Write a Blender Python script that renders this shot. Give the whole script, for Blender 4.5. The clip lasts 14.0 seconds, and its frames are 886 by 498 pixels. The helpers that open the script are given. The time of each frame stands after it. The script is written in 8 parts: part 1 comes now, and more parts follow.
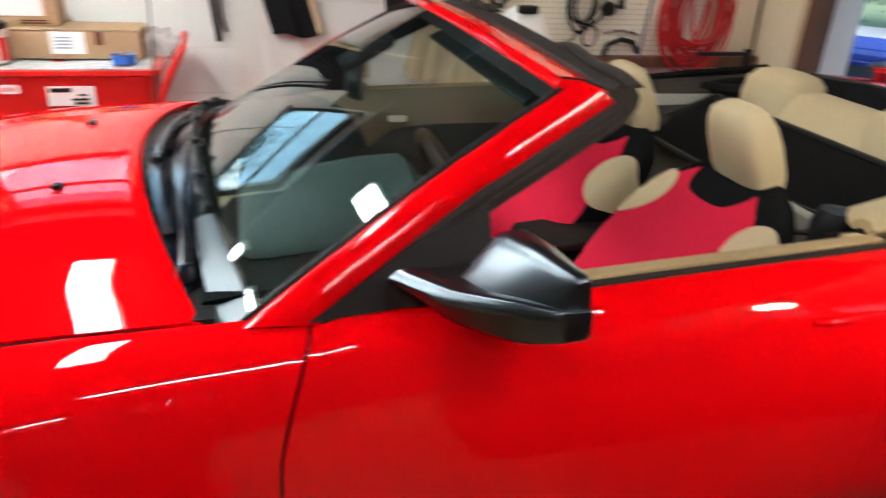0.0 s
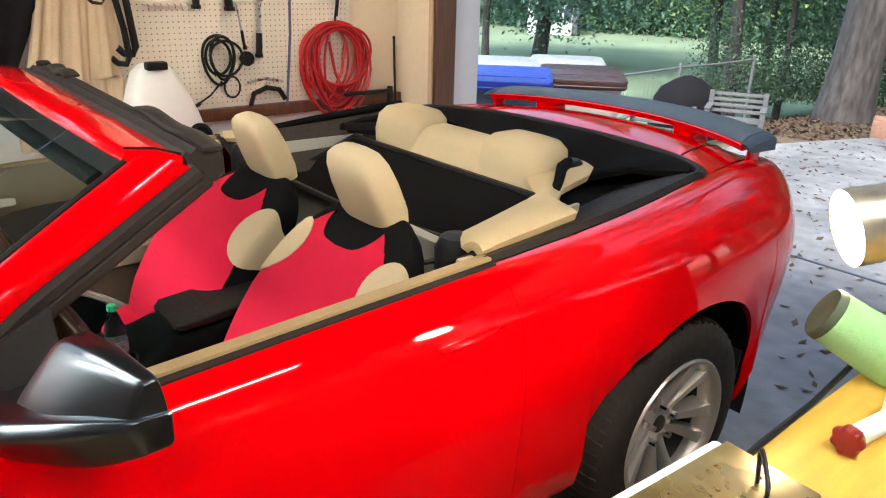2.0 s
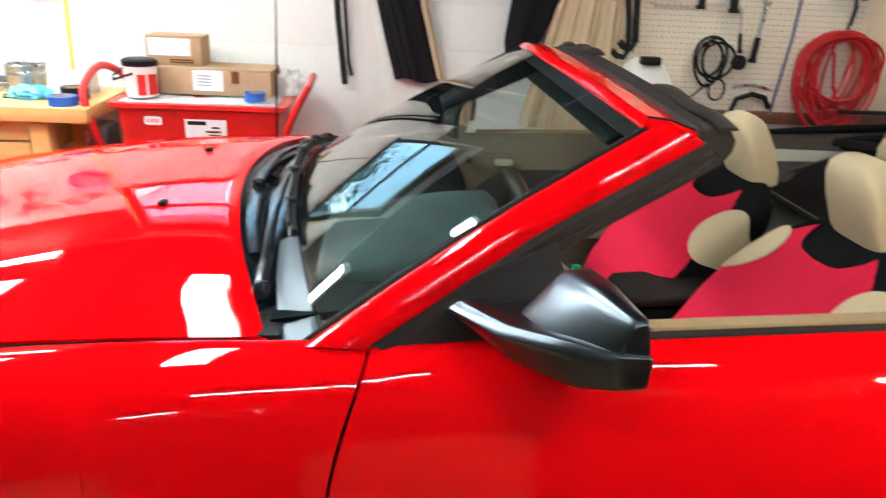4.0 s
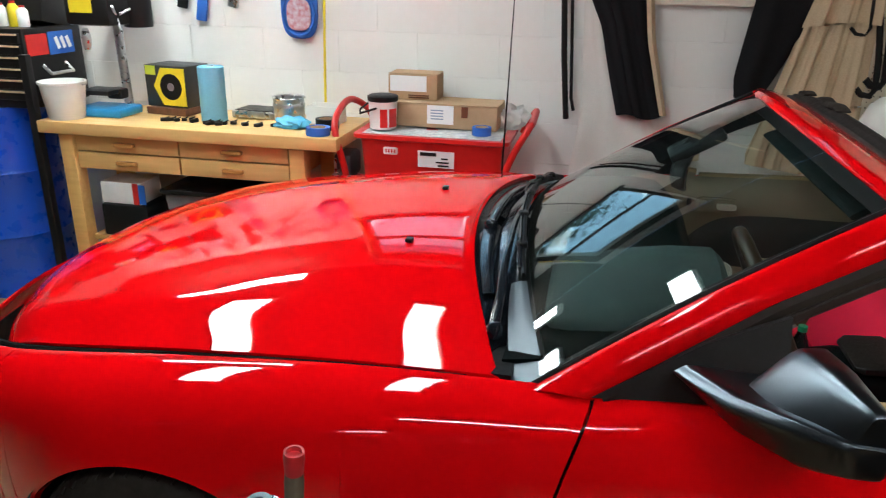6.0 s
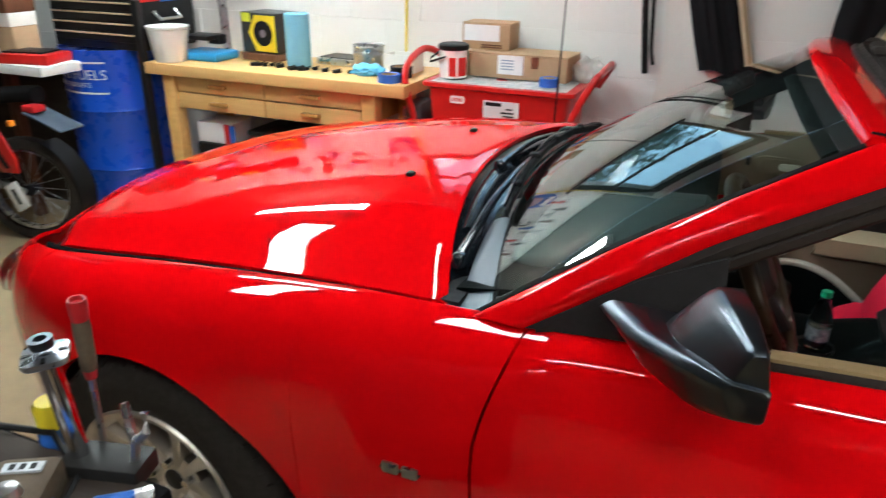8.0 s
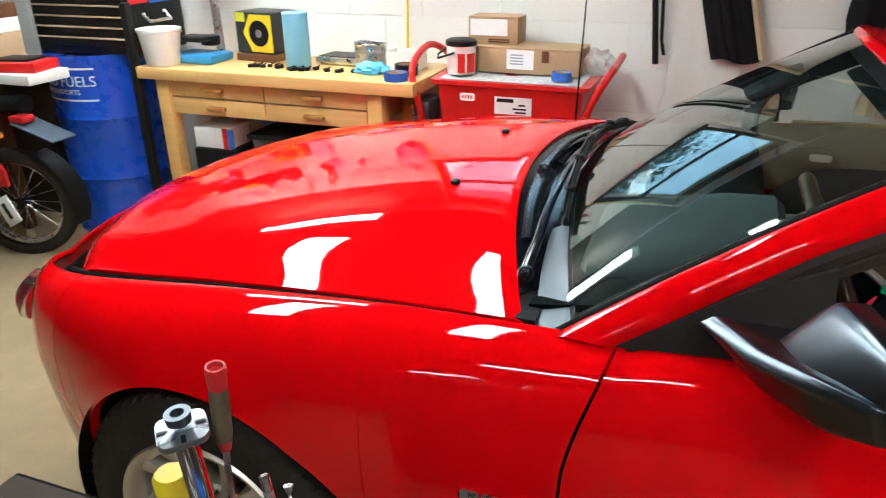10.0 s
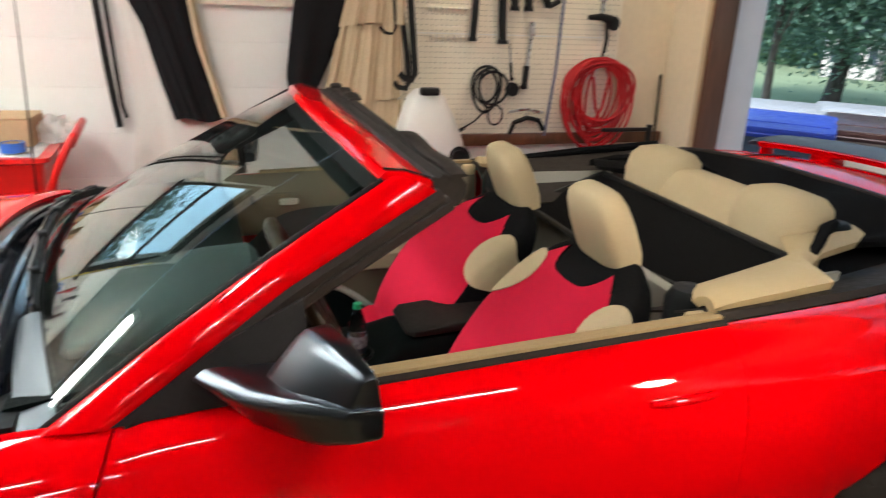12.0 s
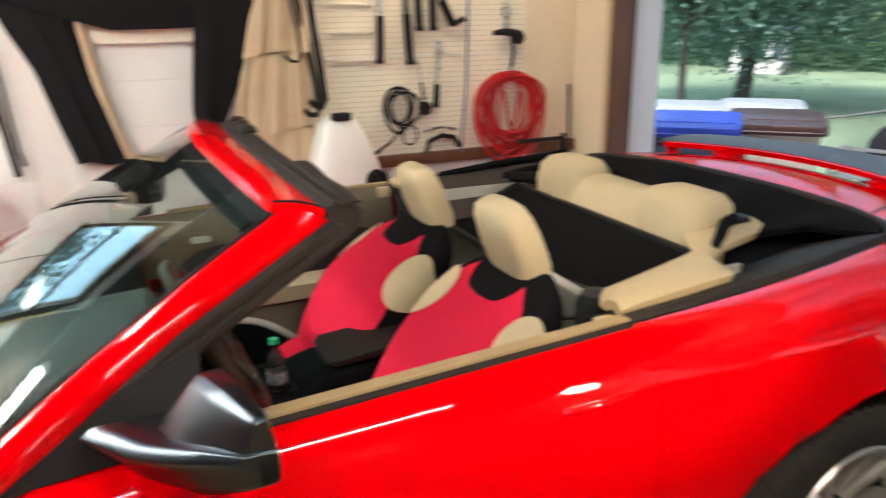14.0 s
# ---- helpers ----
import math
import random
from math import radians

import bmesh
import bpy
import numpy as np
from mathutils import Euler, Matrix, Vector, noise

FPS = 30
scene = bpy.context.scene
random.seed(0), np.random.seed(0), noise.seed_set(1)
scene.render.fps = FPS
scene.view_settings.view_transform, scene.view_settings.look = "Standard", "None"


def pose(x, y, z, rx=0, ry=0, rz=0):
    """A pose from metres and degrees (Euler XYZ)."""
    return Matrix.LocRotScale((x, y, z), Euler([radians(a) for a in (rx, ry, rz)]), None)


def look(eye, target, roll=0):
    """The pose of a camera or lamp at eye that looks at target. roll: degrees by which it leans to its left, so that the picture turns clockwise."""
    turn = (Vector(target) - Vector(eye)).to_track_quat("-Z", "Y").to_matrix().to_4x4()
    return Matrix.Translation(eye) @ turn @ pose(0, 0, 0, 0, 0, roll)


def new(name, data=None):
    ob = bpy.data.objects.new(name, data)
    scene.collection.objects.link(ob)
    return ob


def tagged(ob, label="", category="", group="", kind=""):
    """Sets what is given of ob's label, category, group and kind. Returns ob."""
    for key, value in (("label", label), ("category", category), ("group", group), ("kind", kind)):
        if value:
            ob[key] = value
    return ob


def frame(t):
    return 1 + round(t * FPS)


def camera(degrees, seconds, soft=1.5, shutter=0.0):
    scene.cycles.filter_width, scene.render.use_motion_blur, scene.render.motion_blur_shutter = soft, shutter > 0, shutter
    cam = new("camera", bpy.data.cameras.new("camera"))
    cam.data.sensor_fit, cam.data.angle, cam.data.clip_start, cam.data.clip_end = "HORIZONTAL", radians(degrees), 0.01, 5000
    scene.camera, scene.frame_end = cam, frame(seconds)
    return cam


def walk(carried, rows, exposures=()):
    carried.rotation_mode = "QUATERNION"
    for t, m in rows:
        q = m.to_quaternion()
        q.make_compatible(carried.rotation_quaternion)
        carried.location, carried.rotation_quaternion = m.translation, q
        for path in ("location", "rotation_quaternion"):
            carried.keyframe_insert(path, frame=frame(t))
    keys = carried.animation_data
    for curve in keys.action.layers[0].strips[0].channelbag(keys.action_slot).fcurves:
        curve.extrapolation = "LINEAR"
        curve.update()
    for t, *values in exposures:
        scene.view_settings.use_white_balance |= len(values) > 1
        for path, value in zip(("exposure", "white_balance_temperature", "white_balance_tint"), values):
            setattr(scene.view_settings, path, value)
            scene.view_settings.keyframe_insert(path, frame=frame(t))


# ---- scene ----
cam = camera(63.0, 14.0, soft=1.1, shutter=0.5)
PATH = [
    (0, (0.755, -1.858, 1.589), (1.26, -0.117, 0.744), 3.1),
    (0.5, (0.806, -1.853, 1.582), (1.68, -0.26, 0.745), 2.3),
    (1, (0.874, -1.852, 1.598), (1.971, -0.373, 0.819), 1.9),
    (1.5, (0.937, -1.86, 1.606), (2.111, -0.422, 0.86), 0.8),
    (2, (0.985, -1.861, 1.607), (2.175, -0.421, 0.894), 1.6),
    (2.5, (0.987, -1.863, 1.601), (2.093, -0.353, 0.894), 2.3),
    (3, (0.948, -1.849, 1.575), (1.759, -0.173, 0.845), 2.7),
    (3.5, (0.88, -1.866, 1.57), (1.331, -0.085, 0.779), 3.8),
    (4, (0.858, -1.869, 1.555), (1.024, -0.014, 0.826), 2.9),
    (4.2, (0.841, -1.866, 1.551), (0.932, 0.001, 0.838), 3.3),
    (6.3, (0.792, -1.958, 1.669), (0.387, -0.134, 0.954), 1.1),
    (6.5, (0.808, -1.947, 1.651), (0.388, -0.132, 0.922), 1.3),
    (7, (0.926, -1.913, 1.622), (0.432, -0.104, 0.927), 1.1),
    (7.5, (1.052, -1.892, 1.592), (0.436, -0.136, 0.86), 1.5),
    (8, (1.136, -1.899, 1.6), (0.423, -0.21, 0.801), 0.6),
    (8.2, (1.15, -1.896, 1.602), (0.353, -0.248, 0.796), -0.5),
    (10.3, (0.911, -1.887, 1.619), (0.357, -0.155, 0.786), -0.8),
    (10.5, (0.905, -1.893, 1.618), (0.482, -0.124, 0.787), 0.5),
    (11, (0.928, -1.907, 1.625), (0.915, -0.071, 0.83), 2.6),
    (11.5, (0.968, -1.905, 1.631), (1.317, -0.081, 0.89), 3.0),
    (12, (1.0, -1.903, 1.631), (1.618, -0.12, 0.969), 2.6),
    (12.5, (1.036, -1.916, 1.632), (1.873, -0.207, 1.016), 2.2),
    (13, (1.073, -1.926, 1.636), (2.075, -0.302, 1.038), 0.6),
    (13.5, (1.086, -1.945, 1.638), (2.145, -0.359, 1.037), -0.2),
    (14, (1.081, -1.918, 1.638), (1.854, -0.178, 1.027), -0.9),
]
EXPOSURES = [(0, 1.45, 6100, 8), (0.7, 1.6, 6300, 9), (1.5, 1.95, 6500, 10), (2.5, 1.95, 6500, 10), (3.2, 1.95, 6200, 8), (4.0, 1.68, 5900, 6), (5.2, 0.92, 5800, 5), (6.5, 0.72, 5800, 5), (8.2, 1.02, 5800, 5), (10.4, 1.22, 5900, 6), (11.0, 1.22, 5900, 6), (12.0, 1.5, 6400, 9), (13.0, 1.9, 6500, 10), (14.0, 1.85, 6500, 10)]
walk(cam, [(t, look(eye, target, roll)) for t, eye, target, roll in PATH], EXPOSURES)

# ---- world, sun, lamps, exposure ----
world = bpy.data.worlds.new("sky")
scene.world = world
world.use_nodes = True
_wn, _wl = world.node_tree.nodes, world.node_tree.links
_sky = _wn.new("ShaderNodeTexSky")
_sky.sky_type, _sky.sun_disc = "NISHITA", False
_sky.sun_elevation, _sky.sun_rotation = radians(56), radians(243)
_sky.air_density, _sky.dust_density = 1.2, 2.5
_wn["Background"].inputs["Strength"].default_value = 0.15
_wl.new(_sky.outputs["Color"], _wn["Background"].inputs["Color"])
_sun = new("sun", bpy.data.lights.new("sun", "SUN"))
_sun.data.energy, _sun.data.angle, _sun.data.color = 1.5, radians(12), (1.0, 0.98, 0.95)
_sun.matrix_world = look((-4, -3, 20), (8, 3, 0))


# ---- materials ----
def material(name, colour, rough=0.6, metal=0.0, grain=0.0, scale=20.0, second=None, patch=0.0, patch_scale=1.5,
             bump=0.0, bump_scale=60.0, coat=0.0, emit=0.0, emit_colour=None, trans=0.0, ior=1.45, stretch=None, rand=0.0, spec=0.5, coat_ior=1.5):
    """A principled surface whose colour varies at two scales (grain and patches) and has a fine relief."""
    m = bpy.data.materials.new(name)
    m.use_nodes = True
    n, l = m.node_tree.nodes, m.node_tree.links
    b = n["Principled BSDF"]
    b.inputs["Roughness"].default_value = rough
    b.inputs["Metallic"].default_value = metal
    b.inputs["Coat Weight"].default_value = coat
    b.inputs["Coat Roughness"].default_value = 0.02
    b.inputs["Coat IOR"].default_value = coat_ior
    b.inputs["Specular IOR Level"].default_value = spec
    b.inputs["Transmission Weight"].default_value = trans
    b.inputs["IOR"].default_value = ior
    if emit:
        b.inputs["Emission Color"].default_value = (*(emit_colour or colour), 1)
        b.inputs["Emission Strength"].default_value = emit
    if not (grain or patch or bump or rand):
        b.inputs["Base Color"].default_value = (*colour, 1)
        return m
    tc = n.new("ShaderNodeTexCoord")
    mp = n.new("ShaderNodeMapping")
    if stretch:
        mp.inputs["Scale"].default_value = stretch
    l.new(tc.outputs["Object"], mp.inputs["Vector"])
    out = None

    def mix(fac, a, c):
        x = n.new("ShaderNodeMix")
        x.data_type = "RGBA"
        for sock, v in ((x.inputs["Factor"], fac), (x.inputs["A"], a), (x.inputs["B"], c)):
            if hasattr(v, "is_linked"):
                l.new(v, sock)
            else:
                sock.default_value = v if not isinstance(v, tuple) else (*v, 1)
        return x.outputs["Result"]

    def noise_fac(s, lo, hi, detail=4):
        t = n.new("ShaderNodeTexNoise")
        t.inputs["Scale"].default_value, t.inputs["Detail"].default_value = s, detail
        l.new(mp.outputs["Vector"], t.inputs["Vector"])
        r = n.new("ShaderNodeMapRange")
        r.inputs["From Min"].default_value, r.inputs["From Max"].default_value = 0.3, 0.7
        r.inputs["To Min"].default_value, r.inputs["To Max"].default_value = lo, hi
        l.new(t.outputs["Fac"], r.inputs["Value"])
        return r.outputs["Result"]

    dark = tuple(c * 0.55 for c in colour)
    out = mix(noise_fac(scale, 0, grain), colour, second or dark) if grain else mix(0.0, colour, colour)
    if patch:
        out = mix(noise_fac(patch_scale, 0, patch, 3), out, tuple(c * 0.6 for c in (second or colour)))
    if rand:
        oi = n.new("ShaderNodeObjectInfo")
        h = n.new("ShaderNodeHueSaturation")
        r = n.new("ShaderNodeMapRange")
        r.inputs["To Min"].default_value, r.inputs["To Max"].default_value = 1 - rand, 1 + rand
        l.new(oi.outputs["Random"], r.inputs["Value"])
        l.new(r.outputs["Result"], h.inputs["Value"])
        l.new(out, h.inputs["Color"])
        out = h.outputs["Color"]
    l.new(out, b.inputs["Base Color"])
    rr = noise_fac(scale * 0.7, max(0.02, rough - 0.08 * (rough > 0.1)), min(1, rough + 0.08 * (rough > 0.1)))
    l.new(rr, b.inputs["Roughness"])
    if bump:
        t = n.new("ShaderNodeTexNoise")
        t.inputs["Scale"].default_value, t.inputs["Detail"].default_value = bump_scale, 5
        l.new(mp.outputs["Vector"], t.inputs["Vector"])
        bp = n.new("ShaderNodeBump")
        bp.inputs["Strength"].default_value, bp.inputs["Distance"].default_value = bump, 0.01
        l.new(t.outputs["Fac"], bp.inputs["Height"])
        l.new(bp.outputs["Normal"], b.inputs["Normal"])
    return m


RED = material("red_car_paint", (0.78, 0.0, 0.002), 0.5, grain=0.12, scale=700, second=(0.66, 0.0, 0.001), coat=1.0, patch=0.05, patch_scale=3, spec=0.0, coat_ior=1.42)
BLACK_TRIM = material("black_textured_plastic", (0.016, 0.014, 0.014), 0.6, grain=0.5, scale=150, second=(0.022, 0.019, 0.019), bump=0.15, bump_scale=500, spec=0.3)
SATIN = material("satin_black_mirror_shell", (0.105, 0.120, 0.138), 0.30, metal=1.0)
RUBBER = material("tyre_rubber", (0.026, 0.022, 0.019), 0.72, grain=0.5, scale=60, second=(0.045, 0.038, 0.032), bump=0.2, bump_scale=200, spec=0.12)
SEAL = material("weatherstrip_rubber", (0.028, 0.021, 0.018), 0.6, grain=0.4, scale=80, bump=0.1, spec=0.2)
ALLOY = material("machined_alloy", (0.66, 0.60, 0.53), 0.36, metal=0.8, grain=0.3, scale=90, second=(0.54, 0.48, 0.42))
DARK_METAL = material("dark_brake_metal", (0.022, 0.02, 0.018), 0.6, metal=0.2, grain=0.6, scale=40)
CHROME = material("chrome", (0.75, 0.75, 0.76), 0.12, metal=1.0)
TAN = material("tan_vinyl", (0.56, 0.42, 0.23), 0.5, grain=0.2, scale=300, bump=0.12, bump_scale=600, patch=0.12, patch_scale=6)
TAN_BELT = material("brown_tan_moulding", (0.36, 0.25, 0.125), 0.5, grain=0.25, scale=200, bump=0.08, bump_scale=500, patch=0.15, patch_scale=8, spec=0.3)
TAN_CLOTH = material("beige_knit_cover", (0.60, 0.47, 0.29), 0.85, grain=0.3, scale=500, bump=0.25, bump_scale=900, patch=0.15, patch_scale=9, spec=0.2)
BROWN_TRIM = material("taupe_door_trim", (0.14, 0.105, 0.07), 0.6, grain=0.3, scale=200, bump=0.1, bump_scale=500, spec=0.2)
GREY_TRIM = material("grey_door_card", (0.45, 0.42, 0.36), 0.6, grain=0.2, scale=200, bump=0.1, bump_scale=500)
SEAT_RED = material("red_seat_cover_fabric", (0.62, 0.012, 0.045), 0.85, grain=0.25, scale=600, bump=0.25, bump_scale=900, patch=0.15, patch_scale=7, spec=0.15)
BLACK_CLOTH = material("black_cloth", (0.006, 0.006, 0.0065), 0.95, grain=0.6, scale=300, second=(0.013, 0.012, 0.012), bump=0.3, bump_scale=250, spec=0.06)
CHARCOAL = material("charcoal_canvas", (0.010, 0.0095, 0.011), 0.85, grain=0.5, scale=260, second=(0.02, 0.019, 0.02), bump=0.25, bump_scale=400, patch=0.3, spec=0.08)
DASH = material("dash_soft_black", (0.003, 0.005, 0.005), 0.55, grain=0.4, scale=300, bump=0.15, bump_scale=600, spec=0.05)
SPOILER_GREY = material("grey_satin_spoiler_top", (0.12, 0.135, 0.15), 0.5, grain=0.3, scale=200, spec=0.4)
TINTED = material("tinted_screen_glass", (0.78, 0.92, 0.88), 0.0, trans=1.0, ior=1.5)
GLASS = material("clear_glass", (0.93, 0.98, 0.96), 0.0, trans=1.0, ior=1.5)
MIRROR = material("mirror_glass", (0.8, 0.82, 0.82), 0.02, metal=1.0)
WALL_WHITE = material("white_painted_block", (0.80, 0.79, 0.76), 0.7, grain=0.10, scale=25, second=(0.66, 0.64, 0.59), patch=0.18, patch_scale=1.2, bump=0.12, bump_scale=50)
MORTAR = material("painted_mortar", (0.79, 0.78, 0.75), 0.85, grain=0.2, scale=40, bump=0.2)
WALL_CREAM = material("cream_painted_board", (0.78, 0.67, 0.50), 0.65, grain=0.12, scale=30, patch=0.15, patch_scale=1.5)
PEGBOARD = material("painted_hardboard", (0.84, 0.77, 0.63), 0.55, grain=0.12, scale=60, patch=0.12, patch_scale=2)
CEILING = material("dark_ceiling_boards", (0.05, 0.04, 0.03), 0.85, grain=0.5, scale=5, second=(0.028, 0.022, 0.017), stretch=(0.4, 5, 5), spec=0.15)
CONCRETE = material("garage_concrete", (0.42, 0.31, 0.175), 0.75, grain=0.35, scale=12, second=(0.26, 0.205, 0.135), patch=0.35, patch_scale=1.4, bump=0.1, bump_scale=90, spec=0.3)
DRIVE = material("driveway_concrete", (0.30, 0.305, 0.31), 0.85, grain=0.7, scale=7, second=(0.15, 0.155, 0.16), patch=0.7, patch_scale=1.3, bump=0.25, bump_scale=90, spec=0.2)
SOIL = material("leaf_strewn_soil", (0.11, 0.085, 0.06), 0.95, grain=0.7, scale=14, second=(0.2, 0.15, 0.1), patch=0.4, patch_scale=0.5, bump=0.6, bump_scale=30, spec=0.1)
LAWN = material("mown_grass", (0.225, 0.30, 0.185), 0.95, grain=0.6, scale=30, second=(0.15, 0.22, 0.125), patch=0.5, patch_scale=0.35, bump=0.6, bump_scale=80)
LEAF_DRY = material("dry_leaf", (0.10, 0.07, 0.05), 0.8, rand=0.5, grain=0.3, scale=30, spec=0.1)
# leaf greens; the later three have shade or sunlight put into the colour
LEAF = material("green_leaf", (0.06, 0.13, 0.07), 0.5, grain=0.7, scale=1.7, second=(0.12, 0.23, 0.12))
LEAF_BLUE = material("leaf_shade_tone", (0.045, 0.11, 0.08), 0.45, grain=0.7, scale=1.3, second=(0.15, 0.27, 0.20))
LEAF_DARK = material("leaf_deep_shade_tone", (0.022, 0.055, 0.030), 0.5, grain=0.8, scale=1.5, second=(0.06, 0.105, 0.05))
LEAF_LIGHT = material("leaf_lit_tone", (0.12, 0.20, 0.035), 0.6, grain=0.6, scale=2, second=(0.2, 0.28, 0.06))
BARK = material("bark", (0.105, 0.092, 0.085), 0.9, grain=1.0, scale=8, second=(0.03, 0.026, 0.024), bump=1.0, bump_scale=14, stretch=(1.9, 1.9, 0.5), patch=0.5, patch_scale=1.3)
PINE = material("bench_pine", (0.76, 0.48, 0.18), 0.45, grain=0.5, scale=7, second=(0.60, 0.34, 0.11), stretch=(0.6, 6, 6), bump=0.06, coat=0.2, patch=0.15)
PINE_DARK = material("bench_pine_edge", (0.70, 0.42, 0.14), 0.45, grain=0.5, scale=7, second=(0.54, 0.29, 0.09), stretch=(0.6, 6, 6), coat=0.2)
BROWN_WOOD = material("stained_wood", (0.15, 0.06, 0.03), 0.4, grain=0.6, scale=9, second=(0.07, 0.03, 0.015), stretch=(6, 6, 0.6), coat=0.2)
WHITE_TRIM = material("white_trim_paint", (0.78, 0.76, 0.74), 0.5, grain=0.08, scale=20, patch=0.1)
BLUE_DRUM = material("blue_enamel", (0.014, 0.075, 0.50), 0.30, grain=0.12, scale=25, second=(0.012, 0.055, 0.42), bump=0.03, coat=0.3, patch=0.05)
CART_RED = material("red_enamel", (0.60, 0.015, 0.012), 0.4, grain=0.2, scale=30, coat=0.3, patch=0.15)
CARDBOARD = material("cardboard", (0.46, 0.31, 0.18), 0.85, grain=0.25, scale=50, second=(0.36, 0.23, 0.12), patch=0.2, patch_scale=5, bump=0.08)
PAPER = material("white_paper", (0.80, 0.80, 0.80), 0.7, grain=0.08, scale=60)
NEWS = material("printed_newspaper", (0.62, 0.61, 0.58), 0.8, grain=0.7, scale=45, second=(0.25, 0.27, 0.33))
WHITE_PLASTIC = material("white_plastic", (0.80, 0.79, 0.75), 0.4, grain=0.08, scale=30, patch=0.08)
BLACK_PLASTIC = material("black_plastic", (0.009, 0.009, 0.0095), 0.45, grain=0.4, scale=90, spec=0.25)
BLACK_STEEL = material("black_steel", (0.012, 0.011, 0.011), 0.4, grain=0.4, scale=60, spec=0.3)
# drawer lips: the light they catch is put into a bright base colour
BRASS_TRIM = material("drawer_lip_glint", (0.75, 0.55, 0.34), 0.45, metal=0.2, grain=0.3, scale=80)
STEEL = material("brushed_steel", (0.55, 0.55, 0.55), 0.3, metal=0.95, grain=0.3, scale=60, second=(0.35, 0.34, 0.33))
TOWEL_BLUE = material("blue_paper_towel", (0.22, 0.52, 0.72), 0.95, grain=0.15, scale=120, bump=0.3, bump_scale=160)
PRESS_BLUE = material("blue_cast_base", (0.05, 0.30, 0.62), 0.4, grain=0.2, scale=60)
TAPE_BLUE = material("blue_tape", (0.03, 0.13, 0.5), 0.55, grain=0.2, scale=90)
YELLOW = material("yellow_print", (0.80, 0.62, 0.02), 0.45, grain=0.1, scale=60)
HOSE_RED = material("red_rubber_hose", (0.52, 0.015, 0.02), 0.45, grain=0.25, scale=60)
TAN_CANVAS = material("tan_canvas", (0.62, 0.49, 0.33), 0.9, grain=0.3, scale=160, second=(0.38, 0.26, 0.15), bump=0.3, bump_scale=300, patch=0.2, patch_scale=4, spec=0.1)
SHEET_WHITE = material("white_sheet_cloth", (0.74, 0.71, 0.66), 0.9, grain=0.12, scale=160, bump=0.2, bump_scale=300)
BIN_BLUE = material("blue_lid_plastic", (0.02, 0.05, 0.34), 0.4, grain=0.15, scale=30)
BIN_DARK = material("dark_bin_plastic", (0.06, 0.08, 0.11), 0.5, grain=0.2, scale=30, spec=0.3)
PALE_LID = material("sky_pale_lid_plastic", (0.30, 0.32, 0.33), 0.35, grain=0.15, scale=30)
BIN_TAN = material("taupe_bin_plastic", (0.45, 0.38, 0.33), 0.5, grain=0.2, scale=30)
BIN_BROWN = material("brown_lid_plastic", (0.045, 0.022, 0.02), 0.35, grain=0.2, scale=30)
GREY_WOOD = material("weathered_teak", (0.115, 0.118, 0.12), 0.85, grain=0.6, scale=8, second=(0.06, 0.06, 0.06), stretch=(0.7, 6, 6), bump=0.2)
GREEN_CLOTH = material("pale_green_foam", (0.30, 0.56, 0.24), 0.85, grain=0.2, scale=150, bump=0.2, bump_scale=300)
LAMP_SHELL = material("lamp_shell_aluminium", (0.55, 0.50, 0.42), 0.35, metal=0.8, grain=0.3, scale=60)
BULB = material("lamp_glow", (1, 0.84, 0.60), 0.5, emit=60.0)
STRIP = material("bare_strip_glow", (1, 0.97, 0.90), 0.5, emit=46.0)
COWL = material("glossy_black_cowl", (0.007, 0.009, 0.013), 0.17, grain=0.4, scale=60, second=(0.014, 0.017, 0.024), bump=0.05, bump_scale=7, spec=0.9)
TUBE = material("fluorescent_glow", (0.97, 1.0, 0.93), 0.5, emit=19.0)
WARM_FILL = material("warm_fill_glow", (1.0, 0.84, 0.62), 0.5, emit=13.0)
# stained plank with the warm lamp's gold put into its colour
BENCH_GOLD = material("lamplit_gold_plank", (0.68, 0.42, 0.07), 0.5, grain=0.5, scale=9, second=(0.50, 0.27, 0.04), stretch=(0.6, 6, 6), bump=0.08, patch=0.35, patch_scale=5)
DARK_BOARD = material("dark_stained_boards", (0.06, 0.045, 0.035), 0.7, grain=0.5, scale=5, second=(0.03, 0.022, 0.018), stretch=(0.5, 5, 5), bump=0.1, spec=0.2)
# kept dark so the car's paint and glass reflect dim surroundings
DIM_SURROUND = material("dark_surround_brown", (0.07, 0.055, 0.046), 0.75, grain=0.3, scale=12, second=(0.04, 0.033, 0.027), patch=0.3, patch_scale=1.2, spec=0.2)
BRICK = material("brick_red", (0.30, 0.16, 0.11), 0.9, grain=0.5, scale=30, bump=0.3)


# ---- shapes ----
def link(name, bm, mat, parent=None, label="", smooth=True, bevel=0.0, solid=0.0, offset=-1.0):
    me = bpy.data.meshes.new(name)
    bmesh.ops.recalc_face_normals(bm, faces=bm.faces[:]) if not solid else None
    bm.to_mesh(me)
    bm.free()
    if smooth:
        me.shade_smooth()
    me.materials.append(mat)
    ob = new(name, me)
    if parent is not None:
        ob.parent = parent
        ob.matrix_parent_inverse = Matrix.Translation(-parent.matrix_basis.translation) if parent.parent is None else Matrix.Identity(4)
    if solid:
        s = ob.modifiers.new("thick", "SOLIDIFY")
        s.thickness, s.offset = solid, offset
    if bevel:
        b = ob.modifiers.new("edge", "BEVEL")
        b.width, b.segments, b.limit_method, b.angle_limit = bevel, 2, "ANGLE", radians(40)
    if label:
        ob["label"] = label
    return ob


def part(name, bm, mat, parent, label="", **kw):
    return link(name, bm, mat, parent, label, **kw)


